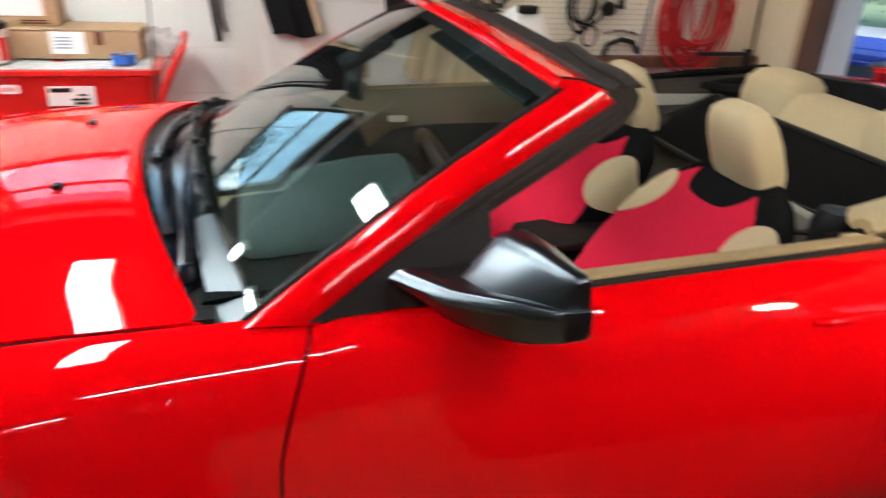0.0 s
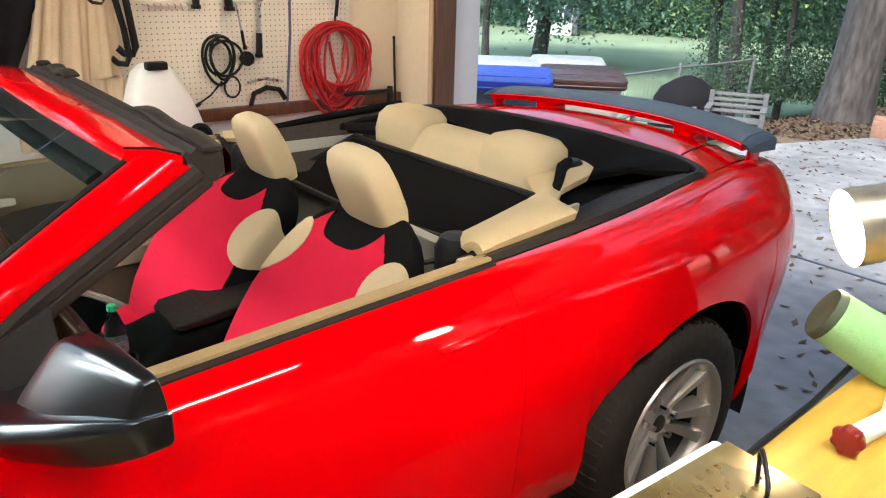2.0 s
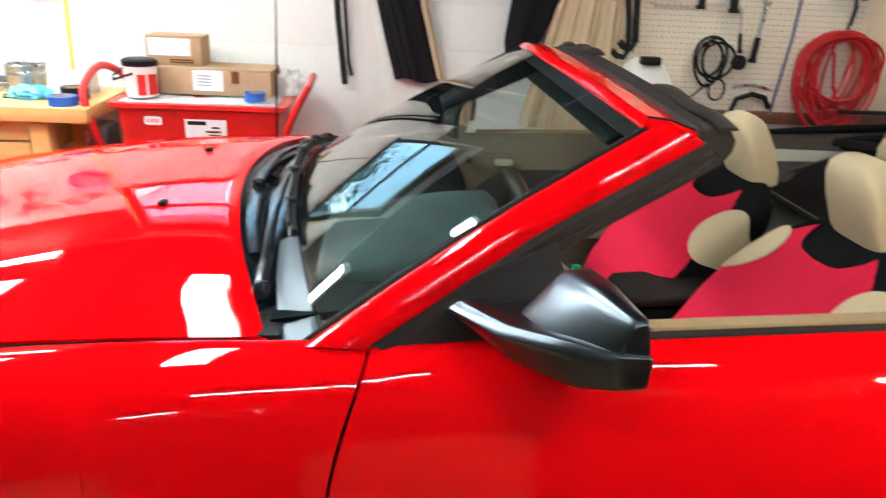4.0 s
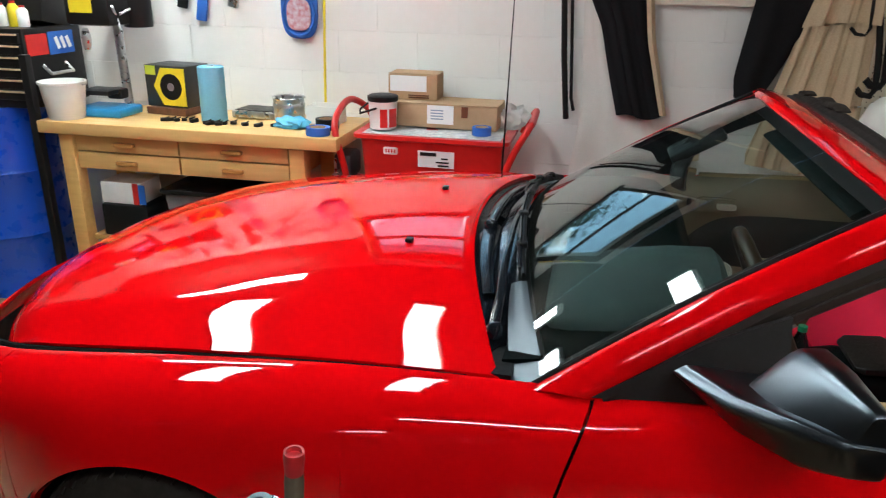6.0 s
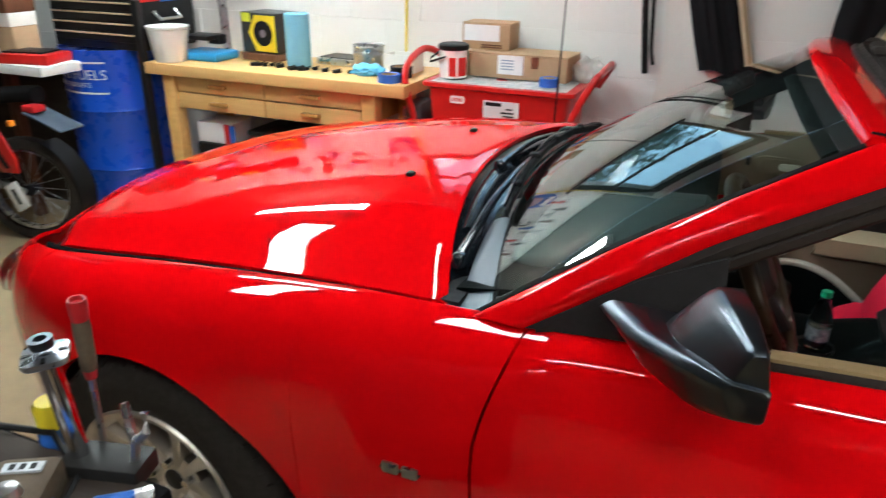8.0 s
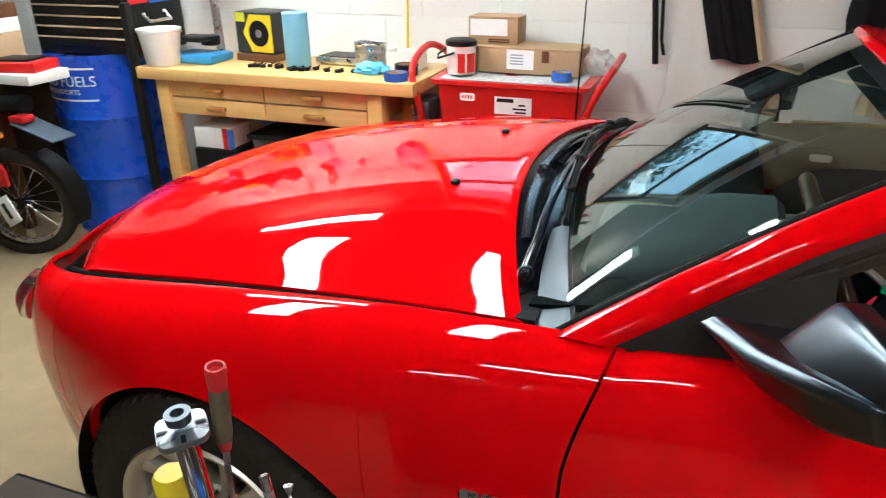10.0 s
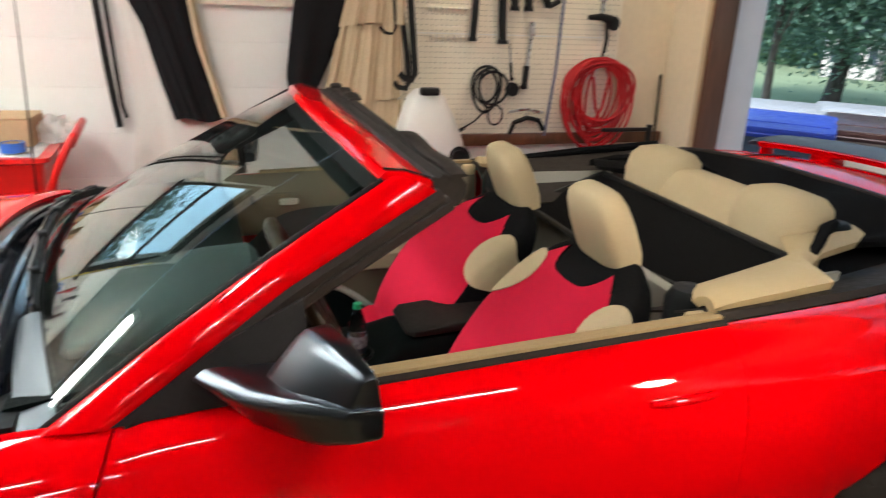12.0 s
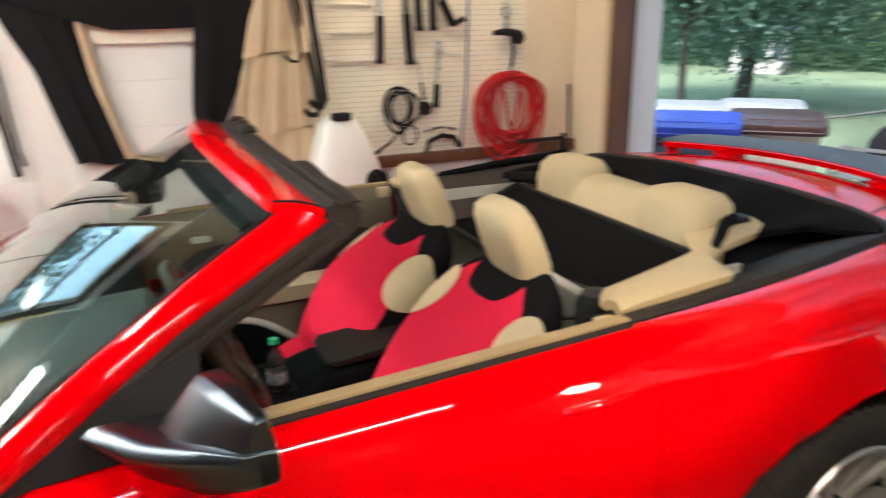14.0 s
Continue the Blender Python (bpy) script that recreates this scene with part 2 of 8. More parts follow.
def thing(name, at, label, category, group="", kind=""):
    e = new(name)
    e.location = at
    e.empty_display_size = 0.05
    return tagged(e, label, category, group, kind)


def box(c, s, rz=0.0, rx=0.0, ry=0.0, bm=None, taper=1.0):
    bm = bm or bmesh.new()
    r = bmesh.ops.create_cube(bm, size=1.0)
    for v in r["verts"]:
        k = taper if v.co.z < 0 else 1.0
        v.co = Vector((v.co.x * s[0] * k, v.co.y * s[1] * k, v.co.z * s[2]))
    bmesh.ops.transform(bm, matrix=pose(*c, rx, ry, rz), verts=r["verts"])
    return bm


def rod(a, b, r, r2=None, n=12, bm=None, caps=True):
    bm = bm or bmesh.new()
    a, b = Vector(a), Vector(b)
    d = b - a
    m = Matrix.Translation((a + b) / 2) @ d.to_track_quat("Z", "Y").to_matrix().to_4x4()
    bmesh.ops.create_cone(bm, cap_ends=caps, segments=n, radius1=r, radius2=r if r2 is None else r2, depth=d.length, matrix=m)
    return bm


def lathe(profile, n=24, bm=None, m=None):
    """Turns (radius, height) pairs round z."""
    bm = bm or bmesh.new()
    rings = []
    for r, z in profile:
        rings.append([bm.verts.new((r * math.cos(2 * math.pi * i / n), r * math.sin(2 * math.pi * i / n), z)) for i in range(n)])
    for a, b in zip(rings, rings[1:]):
        for i in range(n):
            bm.faces.new((a[i], a[(i + 1) % n], b[(i + 1) % n], b[i]))
    if m is not None:
        bmesh.ops.transform(bm, matrix=m, verts=[v for ring in rings for v in ring])
    return bm


def sheet(f, us, vs, bm=None, close=False):
    bm = bm or bmesh.new()
    g = [[bm.verts.new(f(u, v)) for v in vs] for u in us]
    for a, b in zip(g, g[1:] + (g[:1] if close else [])):
        for i in range(len(vs) - 1):
            bm.faces.new((a[i], b[i], b[i + 1], a[i + 1]))
    return bm


def tube(points, r, n=8, bm=None, closed=False):
    """A round bar along a line of points."""
    bm = bm or bmesh.new()
    pts = [Vector(p) for p in points]
    rings, up = [], Vector((0.13, 0.31, 0.94))
    k = len(pts)
    for i, p in enumerate(pts):
        t = (pts[(i + 1) % k] - pts[i - 1]) if closed else (pts[min(i + 1, k - 1)] - pts[max(i - 1, 0)])
        t = t.normalized() if t.length > 1e-9 else Vector((0, 0, 1))
        s = t.cross(up)
        s = s.normalized() if s.length > 1e-4 else Vector((1, 0, 0))
        w = t.cross(s)
        rr = r(i / max(1, k - 1)) if callable(r) else r
        rings.append([bm.verts.new(p + rr * (math.cos(2 * math.pi * j / n) * s + math.sin(2 * math.pi * j / n) * w)) for j in range(n)])
    for a, b in zip(rings, rings[1:] + (rings[:1] if closed else [])):
        for j in range(n):
            bm.faces.new((a[j], a[(j + 1) % n], b[(j + 1) % n], b[j]))
    if not closed:
        bm.faces.new(rings[0][::-1])
        bm.faces.new(rings[-1])
    return bm


def loft(rings, caps=True, bm=None):
    bm = bm or bmesh.new()
    vs = [[bm.verts.new(p) for p in ring] for ring in rings]
    n = len(vs[0])
    for a, b in zip(vs, vs[1:]):
        for i in range(n):
            bm.faces.new((a[i], a[(i + 1) % n], b[(i + 1) % n], b[i]))
    if caps:
        bm.faces.new(vs[0][::-1])
        bm.faces.new(vs[-1])
    return bm


def rounded(w, h, p=4.0, n=24):
    """Points of a rounded rectangle (a superellipse) of half sizes w, h."""
    out = []
    for i in range(n):
        a = 2 * math.pi * (i + 0.5) / n
        c, s = math.cos(a), math.sin(a)
        out.append((w * math.copysign(abs(c) ** (2 / p), c), h * math.copysign(abs(s) ** (2 / p), s)))
    return out


def lerp(table, x):
    xs, ys = [p[0] for p in table], [p[1] for p in table]
    return float(np.interp(x, xs, ys))


def curve(table, x):
    """A smooth line through (x, y) pairs."""
    xs, ys = [p[0] for p in table], [p[1] for p in table]
    if x <= xs[0]:
        return ys[0]
    if x >= xs[-1]:
        return ys[-1]
    i = max(j for j in range(len(xs) - 1) if xs[j] <= x)
    h = xs[i + 1] - xs[i]
    t = (x - xs[i]) / h
    m0 = (ys[i + 1] - ys[i - 1]) / (xs[i + 1] - xs[i - 1]) if i else (ys[1] - ys[0]) / (xs[1] - xs[0])
    m1 = (ys[i + 2] - ys[i]) / (xs[i + 2] - xs[i]) if i + 2 < len(xs) else (ys[-1] - ys[-2]) / (xs[-1] - xs[-2])
    return (2 * t**3 - 3 * t**2 + 1) * ys[i] + (t**3 - 2 * t**2 + t) * h * m0 + (3 * t**2 - 2 * t**3) * ys[i + 1] + (t**3 - t**2) * h * m1


def smooth(points, n=6):
    """A rounded line through the points."""
    p = [Vector(q) for q in points]
    p = [2 * p[0] - p[1]] + p + [2 * p[-1] - p[-2]]
    out = []
    for a, b, c, d in zip(p, p[1:], p[2:], p[3:]):
        for k in range(n):
            t = k / n
            out.append(0.5 * (2 * b + (c - a) * t + (2 * a - 5 * b + 4 * c - d) * t * t + (3 * b - a - 3 * c + d) * t**3))
    return out + [p[-2]]


def span(a, b, n):
    return [a + (b - a) * i / n for i in range(n + 1)]


def words(name, text, size, m, mat, parent, label=""):
    c = bpy.data.curves.new(name, "FONT")
    c.body, c.size, c.extrude, c.align_x, c.align_y = text, size, 0.0006, "CENTER", "CENTER"
    tmp = bpy.data.objects.new(name, c)
    scene.collection.objects.link(tmp)
    me = bpy.data.meshes.new_from_object(tmp.evaluated_get(bpy.context.evaluated_depsgraph_get()))
    bpy.data.objects.remove(tmp)
    me.transform(m)
    me.materials.clear()
    me.materials.append(mat)
    ob = new(name, me)
    ob.parent = parent
    ob.matrix_parent_inverse = Matrix.Translation(-parent.matrix_basis.translation)
    if label:
        ob["label"] = label
    return ob

# ---- garage shell ----
WY, EX, CZ = 1.62, 3.47, 2.62


def setting(name, bm, mat, label, category, **kw):
    return tagged(link(name, bm, mat, None, **kw), label, category, kind="structure")


setting("floor", box((-0.77, -1.29, -0.06), (7.96, 5.84, 0.12)), CONCRETE, "tan worn concrete garage floor", "floor", smooth=False)
WX0, WX1, WZ0, WZ1 = -0.56, 0.38, 1.70, 2.50
bm = box(((-4.60 + WX0) / 2, WY + 0.105, 1.31), (4.60 + WX0, 0.2, 2.62))
box(((WX1 + 3.48) / 2, WY + 0.105, 1.31), (3.48 - WX1, 0.2, 2.62), bm=bm)
box(((WX0 + WX1) / 2, WY + 0.105, WZ0 / 2), (WX1 - WX0, 0.2, WZ0), bm=bm)
box(((WX0 + WX1) / 2, WY + 0.105, (WZ1 + 2.62) / 2), (WX1 - WX0, 0.2, 2.62 - WZ1), bm=bm)
WALL = setting("wall_back", bm, MORTAR, "white painted concrete block wall with shallow joints", "wall", smooth=False)
setting("wall_front", box((-4.75, -1.29, 1.31), (0.2, 5.84, 2.62)), DIM_SURROUND, "garage end wall, dark brown to keep reflections dim", "wall", smooth=False)
setting("wall_side", box((-0.56, -4.26, 1.31), (8.2, 0.1, 2.62)), DIM_SURROUND, "unseen garage side wall, dark brown to keep reflections dim", "wall", smooth=False)
setting("ceiling", box((-0.55, -1.29, CZ + 0.06), (8.4, 5.84, 0.1)), CEILING, "dark boarded garage ceiling", "ceiling", smooth=False)
bm = box((EX + 0.10, 1.455, 1.31), (0.20, 0.34, 2.62))
box((EX + 0.10, -3.7, 1.31), (0.20, 1.02, 2.62), bm=bm)
box((EX + 0.10, -0.93, 2.46), (0.20, 4.53, 0.32), bm=bm)
setting("wall_door", bm, WALL_CREAM, "cream painted wall round the garage door opening", "wall", smooth=False)
bm = box((EX + 0.07, 1.268, 1.15), (0.14, 0.024, 2.30))
setting("trim_inner", bm, BROWN_WOOD, "dark stained wooden trim beside the opening", "trim", bevel=0.004)
bm = box((EX - 0.004, 1.29, 1.15), (0.012, 0.03, 2.30))
setting("trim_strip", bm, TAN_CANVAS, "thin tan strip beside the trim", "trim")
bm = box((EX + 0.235, 1.30, 1.15), (0.19, 0.045, 2.30))
setting("door_jamb", bm, WHITE_TRIM, "white painted garage door jamb", "jamb", bevel=0.004)
bm = box((EX + 0.145, -3.19, 1.15), (0.31, 0.05, 2.30))
setting("door_jamb_far", bm, WHITE_TRIM, "white painted garage door jamb", "jamb", bevel=0.004)
bm = box((3.27, WY - 0.004, 1.31), (0.40, 0.016, 2.62))
setting("wall_panel", bm, WALL_CREAM, "cream painted board beside the tool wall", "wall", smooth=False)

# high window in the block wall: dark frame, one rail across, two panes
WIN = thing("window_1", ((WX0 + WX1) / 2, WY, WZ0), "dark framed high window with two panes in the block wall", "window", kind="structure")
wcx, wcz, ww, wh = (WX0 + WX1) / 2, (WZ0 + WZ1) / 2, WX1 - WX0, WZ1 - WZ0
for x in (WX0 + 0.014, WX1 - 0.014):
    part("window_frame", box((x, WY + 0.03, wcz), (0.028, 0.10, wh)), DARK_BOARD, WIN, bevel=0.004)
for z in (WZ0 + 0.014, WZ1 - 0.014):
    part("window_frame", box((wcx, WY + 0.03, z), (ww - 0.056, 0.10, 0.028)), DARK_BOARD, WIN, bevel=0.004)
part("window_rail", box((wcx, WY + 0.03, wcz), (ww - 0.056, 0.05, 0.026)), DARK_BOARD, WIN, bevel=0.003)
part("window_sill", box((wcx, WY - 0.015, WZ0 + 0.005), (ww + 0.06, 0.05, 0.03)), DARK_BOARD, WIN, bevel=0.004)
for s in (-1, 1):
    ob = part("pane", box((wcx, WY + 0.04, wcz + s * (wh / 4 - 0.005)), (ww - 0.056, 0.004, wh / 2 - 0.042)), GLASS, WIN)
    ob.visible_shadow = False
# dark boards along the top of the wall
for k, (xa, xb) in enumerate(((-4.55, WX0 - 0.03), (WX1 + 0.03, 1.9))):
    setting("trim_top_board" + "_" + "ab"[k], box(((xa + xb) / 2, WY - 0.012, 2.34), (xb - xa, 0.022, 0.52)), DARK_BOARD, "dark boards along the top of the wall", "trim", bevel=0.004)

# ceiling and wall lights, and one warm fill added over the tool board
def light_fixture(c, length, width, rz=0.0, glow=TUBE):
    L = thing("ceiling_light", c, "lit white fluorescent fixture or added warm fill", "light", "fluorescent fixtures")
    m = pose(*c, 0, 0, rz)
    def add(name, bm, mat, label=""):
        bmesh.ops.transform(bm, matrix=m, verts=bm.verts[:])
        part(name, bm, mat, L, label, bevel=0.004)
    add("housing", box((0, 0, 0.03), (length + 0.04, width + 0.03, 0.035)), WHITE_TRIM)
    add("diffuser", box((0, 0, 0), (length, width, 0.022)), glow, "glowing diffuser")
    for s in (-1, 1):
        add("end_cap", box((s * (length / 2 + 0.012), 0, 0.012), (0.02, width + 0.02, 0.05)), WHITE_TRIM)


light_fixture((-1.27, 0.15, 2.575), 1.25, 0.31, 90)
light_fixture((0.01, 0.05, 2.575), 1.25, 0.17, 90)
light_fixture((-1.65, 1.38, 2.575), 1.10, 0.115, 0, STRIP)
light_fixture((0.42, -2.35, 2.575), 0.86, 0.042, 0, STRIP)
light_fixture((1.88, -2.15, 2.575), 0.86, 0.085, 0, STRIP)
# unseen warm fill, added only to brighten the tool board
light_fixture((2.6, 0.98, 2.575), 0.6, 0.14, 0, WARM_FILL)
light_fixture((-0.45, -3.85, 2.575), 0.4, 0.09, 20)

# ---- outdoors ----
def ground_z(x, y):
    k = min(1.0, max(0.0, (x - 3.9) / 1.5))
    return -0.05 - k * 0.28 * min(3.4, max(0.0, y - 2.3)) - 0.004 * max(0, x - 12)


xs = [-220, -90, -40, -15, -6, 0, 3, 3.9, 4.5, 5.2] + span(6, 30, 24) + [34, 40, 50, 70, 110, 180, 300]
ys = [-250, -120, -60, -25, -12, -7, -4, -2, 0, 1, 2, 2.3] + span(2.8, 8, 10) + [10, 13, 17, 22, 28, 36, 50, 80, 140, 260]
bm = sheet(lambda x, y: Vector((x, y, ground_z(x, y) - 0.04 - (0.25 if -5 < x < 3.7 and -4.5 < y < 1.9 else 0))), xs, ys)
tagged(link("ground", bm, SOIL, None), "brown soil strewn with fallen leaves", "ground", kind="structure")
bm = sheet(lambda x, y: Vector((x, y, ground_z(x, y) - 0.012)), span(7.5, 46, 40), [3.6, 4, 4.5, 5, 5.5, 6, 7, 9, 12, 16, 22, 30, 40])
tagged(link("lawn", bm, LAWN, None), "mown green lawn beyond the wire fence", "lawn", kind="structure")
bm = sheet(lambda x, v: Vector((x, -6 + v * (8.2 - 0.35 * max(0, x - 7.5)), -0.012)), [3.2, 3.6, 4.2, 4.8, 5.5, 6.2, 7, 8, 8.8, 9.6, 10.2, 10.8], span(0, 1, 12))
tagged(link("driveway", bm, DRIVE, None, solid=0.08, offset=-1.0), "grey weathered concrete driveway with fallen leaves", "driveway", kind="structure")
bm = tube([(5.4, -6, -0.009), (5.42, 0, -0.009), (5.4, 2.2, -0.009)], 0.008, 5)
tagged(link("driveway_joint", bm, BIN_DARK, None), "dark joint across the driveway", "joint", kind="structure")

RNG = np.random.default_rng(7)


def flakes(name, centres, normals, sizes, mat, aspect=0.55):
    """Many small pointed leaves in one mesh."""
    n = len(centres)
    a = RNG.normal(size=(n, 3))
    nr = normals / np.linalg.norm(normals, axis=1, keepdims=True)
    t = np.cross(nr, a)
    t /= np.linalg.norm(t, axis=1, keepdims=True)
    b = np.cross(nr, t)
    s = sizes[:, None]
    v = np.stack([centres - t * s, centres + b * s * aspect - nr * s * 0.15, centres + t * s, centres - b * s * aspect - nr * s * 0.15], 1).reshape(-1, 3)
    me = bpy.data.meshes.new(name)
    f = np.arange(4 * n).reshape(-1, 4)
    me.from_pydata(v.tolist(), [], f.tolist())
    me.materials.append(mat)
    return new(name, me)


def crown_points(c, r, n, clumps):
    """Leaf places gathered in uneven clumps within an ellipsoid."""
    k = RNG.normal(size=(clumps, 3))
    k /= np.linalg.norm(k, axis=1, keepdims=True)
    k *= RNG.uniform(0.35, 1.0, size=(clumps, 1)) ** 0.6
    cen = np.array(c) + k * np.array(r)
    pick = RNG.integers(0, clumps, n)
    spread = np.array(r) * RNG.uniform(0.10, 0.24, size=(clumps, 1))[pick]
    return cen[pick] + RNG.normal(size=(n, 3)) * spread


def tree(x, y, h, r0, crown, n, mat, label, clumps=60, leaf=0.09, lean=(0, 0), limbs=6, group="trees beyond the driveway"):
    z0 = ground_z(x, y) - 0.05
    T = thing("tree", (x, y, z0), label, "tree", group)
    pts = [(x + lean[0] * t * h + 0.05 * math.sin(5 * t + x), y + lean[1] * t * h + 0.05 * math.cos(4 * t + y), z0 + h * t) for t in span(0, 1, 12)]
    trunk = part("trunk", tube(pts, lambda t: r0 * (1.0 - 0.6 * t) * (1 + 0.22 * max(0, 1 - t * 9) ** 2), 14), BARK, T, "rough grey-brown trunk")
    c, r = crown
    cen = np.array((x + lean[0] * h + c[0], y + lean[1] * h + c[1], z0 + c[2]))
    for k in range(limbs):
        a = 2 * math.pi * (k + 0.3 * random.random()) / limbs
        t0 = random.uniform(0.35, 0.9)
        p = Vector(pts[int(t0 * 12)])
        e = Vector(cen) + Vector((math.cos(a) * r[0] * 0.75, math.sin(a) * r[1] * 0.75, random.uniform(-0.4, 0.5) * r[2]))
        part("limb", tube([p, p.lerp(e, 0.4) + Vector((0, 0, 0.15)), p.lerp(e, 0.75), e], lambda t: r0 * 0.35 * (1 - 0.85 * t), 7), BARK, T)
    pts3 = crown_points(cen, r, n, clumps)
    ob = flakes("crown", pts3, RNG.normal(size=(n, 3)) + (0, 0, 0.9), RNG.uniform(0.6, 1.4, n) * leaf, mat)
    ob.parent = T
    ob.matrix_parent_inverse = Matrix.Translation((-x, -y, -z0))
    return T


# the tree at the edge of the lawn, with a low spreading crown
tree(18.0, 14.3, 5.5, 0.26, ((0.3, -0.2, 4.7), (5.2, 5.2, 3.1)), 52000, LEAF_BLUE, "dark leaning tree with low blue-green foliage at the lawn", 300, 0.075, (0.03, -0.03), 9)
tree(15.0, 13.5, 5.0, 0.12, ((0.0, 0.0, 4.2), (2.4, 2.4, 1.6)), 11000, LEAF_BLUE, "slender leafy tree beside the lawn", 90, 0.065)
# large trunk at the end of the driveway
tree(11.2, 2.25, 9.0, 0.31, ((0.0, 0.0, 8.5), (3.5, 3.5, 1.8)), 6000, LEAF, "big rough-barked tree at the driveway end", 70, 0.08, (0.02, -0.015), 5)
# dark wood to the side of the lawn, mostly in the deep-shade leaf tone
for k in range(16):
    a = k / 15
    x = 12.2 + 3.6 * random.random() + 2.0 * a
    y = 4.7 + 0.6 * (x - 12.2) * (1 - a) - 6.4 * a + random.uniform(-0.4, 0.4)
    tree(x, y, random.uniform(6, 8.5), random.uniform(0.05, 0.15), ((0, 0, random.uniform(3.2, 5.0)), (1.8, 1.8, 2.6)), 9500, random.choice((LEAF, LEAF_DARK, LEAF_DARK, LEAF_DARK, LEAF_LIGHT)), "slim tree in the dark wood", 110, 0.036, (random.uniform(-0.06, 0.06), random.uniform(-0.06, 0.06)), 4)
# far edge of the lawn
for k in range(15):
    a = k / 14
    x, y = 31 + 9 * a + random.uniform(-1.5, 1.5), 37 - 27 * a + random.uniform(-1, 1)
    tree(x, y, random.uniform(9, 12), 0.25, ((0, 0, random.uniform(5.0, 6.2)), (4.2, 4.2, 5.2)), 12000, random.choice((LEAF, LEAF, LEAF_BLUE, LEAF_LIGHT)), "tall leafy tree at the far edge of the lawn", 110, 0.12, (0, 0), 4)

# trees outside the high window
for x, y, h in ((-6.5, 13.5, 6.0), (-1.5, 15.0, 6.5), (3.2, 13.0, 6.0)):
    tree(x, y, h, 0.2, ((0, 0, h * 0.72), (2.8, 2.2, 2.6)), 5200, LEAF_BLUE, "leafy tree outside the high window", 60, 0.12)

# added glowing plane; brightens the window as the windscreen reflects it
bm = box((-2.0, 24.0, 7.0), (44.0, 0.1, 18.0))
setting("backdrop", bm, material("backdrop_sky_glow", (0.50, 0.78, 1.0), 1.0, emit=0.85), "glowing backdrop for the sky outside the high window", "sky", smooth=False)

# unseen trees added to block the bright sky that the car's paint reflects
for x, y in ((7.5, -7.5), (11.5, -4.5), (14.0, -8.5), (9.0, -11.0), (17.0, -4.0)):
    tree(x, y, random.uniform(8, 10), 0.22, ((0, 0, 6.3), (3.4, 3.2, 3.0)), 4200, random.choice((LEAF, LEAF_BLUE)), "unseen tall tree added beside the driveway to block sky", 60, 0.15)

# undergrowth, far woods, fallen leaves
# undergrowth: the shade under the trees is in its leaf colour
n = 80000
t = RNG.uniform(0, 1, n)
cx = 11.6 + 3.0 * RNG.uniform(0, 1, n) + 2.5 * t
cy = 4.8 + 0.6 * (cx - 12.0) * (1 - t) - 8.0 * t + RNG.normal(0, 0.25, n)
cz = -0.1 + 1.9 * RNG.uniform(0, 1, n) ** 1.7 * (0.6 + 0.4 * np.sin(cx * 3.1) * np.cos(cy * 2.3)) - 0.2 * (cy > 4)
tagged(flakes("undergrowth", np.stack([cx, cy, cz], 1), RNG.normal(size=(n, 3)) + (0, 0, 0.8), RNG.uniform(0.014, 0.036, n), LEAF_DARK), "dense shrubs under the trees in a deep-shade green", "shrubs", kind="stuff")
n = 60000
t = RNG.uniform(0, 1, n)
cx = 29.5 + 10 * t + RNG.normal(0, 0.9, n)
cy = 38.0 - 30 * t + RNG.normal(0, 0.9, n)
cz = -1.2 + 4.2 * RNG.uniform(0, 1, n) ** 1.3 * (0.7 + 0.3 * np.sin(cx * 1.7) * np.cos(cy * 1.1))
tagged(flakes("hedge_row", np.stack([cx, cy, cz], 1), RNG.normal(size=(n, 3)) + (-0.5, -0.3, 0.8), RNG.uniform(0.07, 0.17, n), LEAF), "leafy shrubs at the far end of the lawn", "shrubs", kind="stuff")
n = 90000
a = RNG.uniform(-0.5, 1.25, n)
rad = 50 + RNG.uniform(0, 9, n)
cz = 25 * RNG.uniform(0, 1, n) ** 0.9 * (0.75 + 0.25 * np.sin(a * 31)) - 1
tagged(flakes("far_woods", np.stack([rad * np.cos(a), rad * np.sin(a), cz], 1), RNG.normal(size=(n, 3)) + (-0.6, -0.3, 0.6), RNG.uniform(0.2, 0.5, n), LEAF), "leafy woods in the distance", "woods", kind="stuff")
n = 11000
cx = RNG.uniform(9.4, 13.0, n)
cy = RNG.uniform(-3.0, 4.6, n)
cz = np.array([ground_z(x, y) for x, y in zip(cx, cy)]) - 0.02 + RNG.uniform(0, 0.03, n)
tagged(flakes("leaf_litter", np.stack([cx, cy, cz], 1), RNG.normal(size=(n, 3)) * 0.5 + (0, 0, 1), RNG.uniform(0.02, 0.05, n), LEAF_DRY), "brown fallen leaves under the trees", "leaves", kind="stuff")
n = 1900
cx = 3.8 + 6.5 * RNG.uniform(0, 1, n) ** 0.8
cy = RNG.uniform(-3.2, 2.0, n)
tagged(flakes("fallen_leaves", np.stack([cx, cy, np.full(n, -0.002)], 1), RNG.normal(size=(n, 3)) * 0.25 + (0, 0, 1), RNG.uniform(0.010, 0.036, n), LEAF_DRY), "scattered brown leaves on the driveway", "leaves", kind="stuff")

# ---- the car ----
CAR = thing("convertible_car", (1.36, 0, 0), "glossy red two-door convertible with its top folded down", "car")
WB, WR = 2.72, 0.345

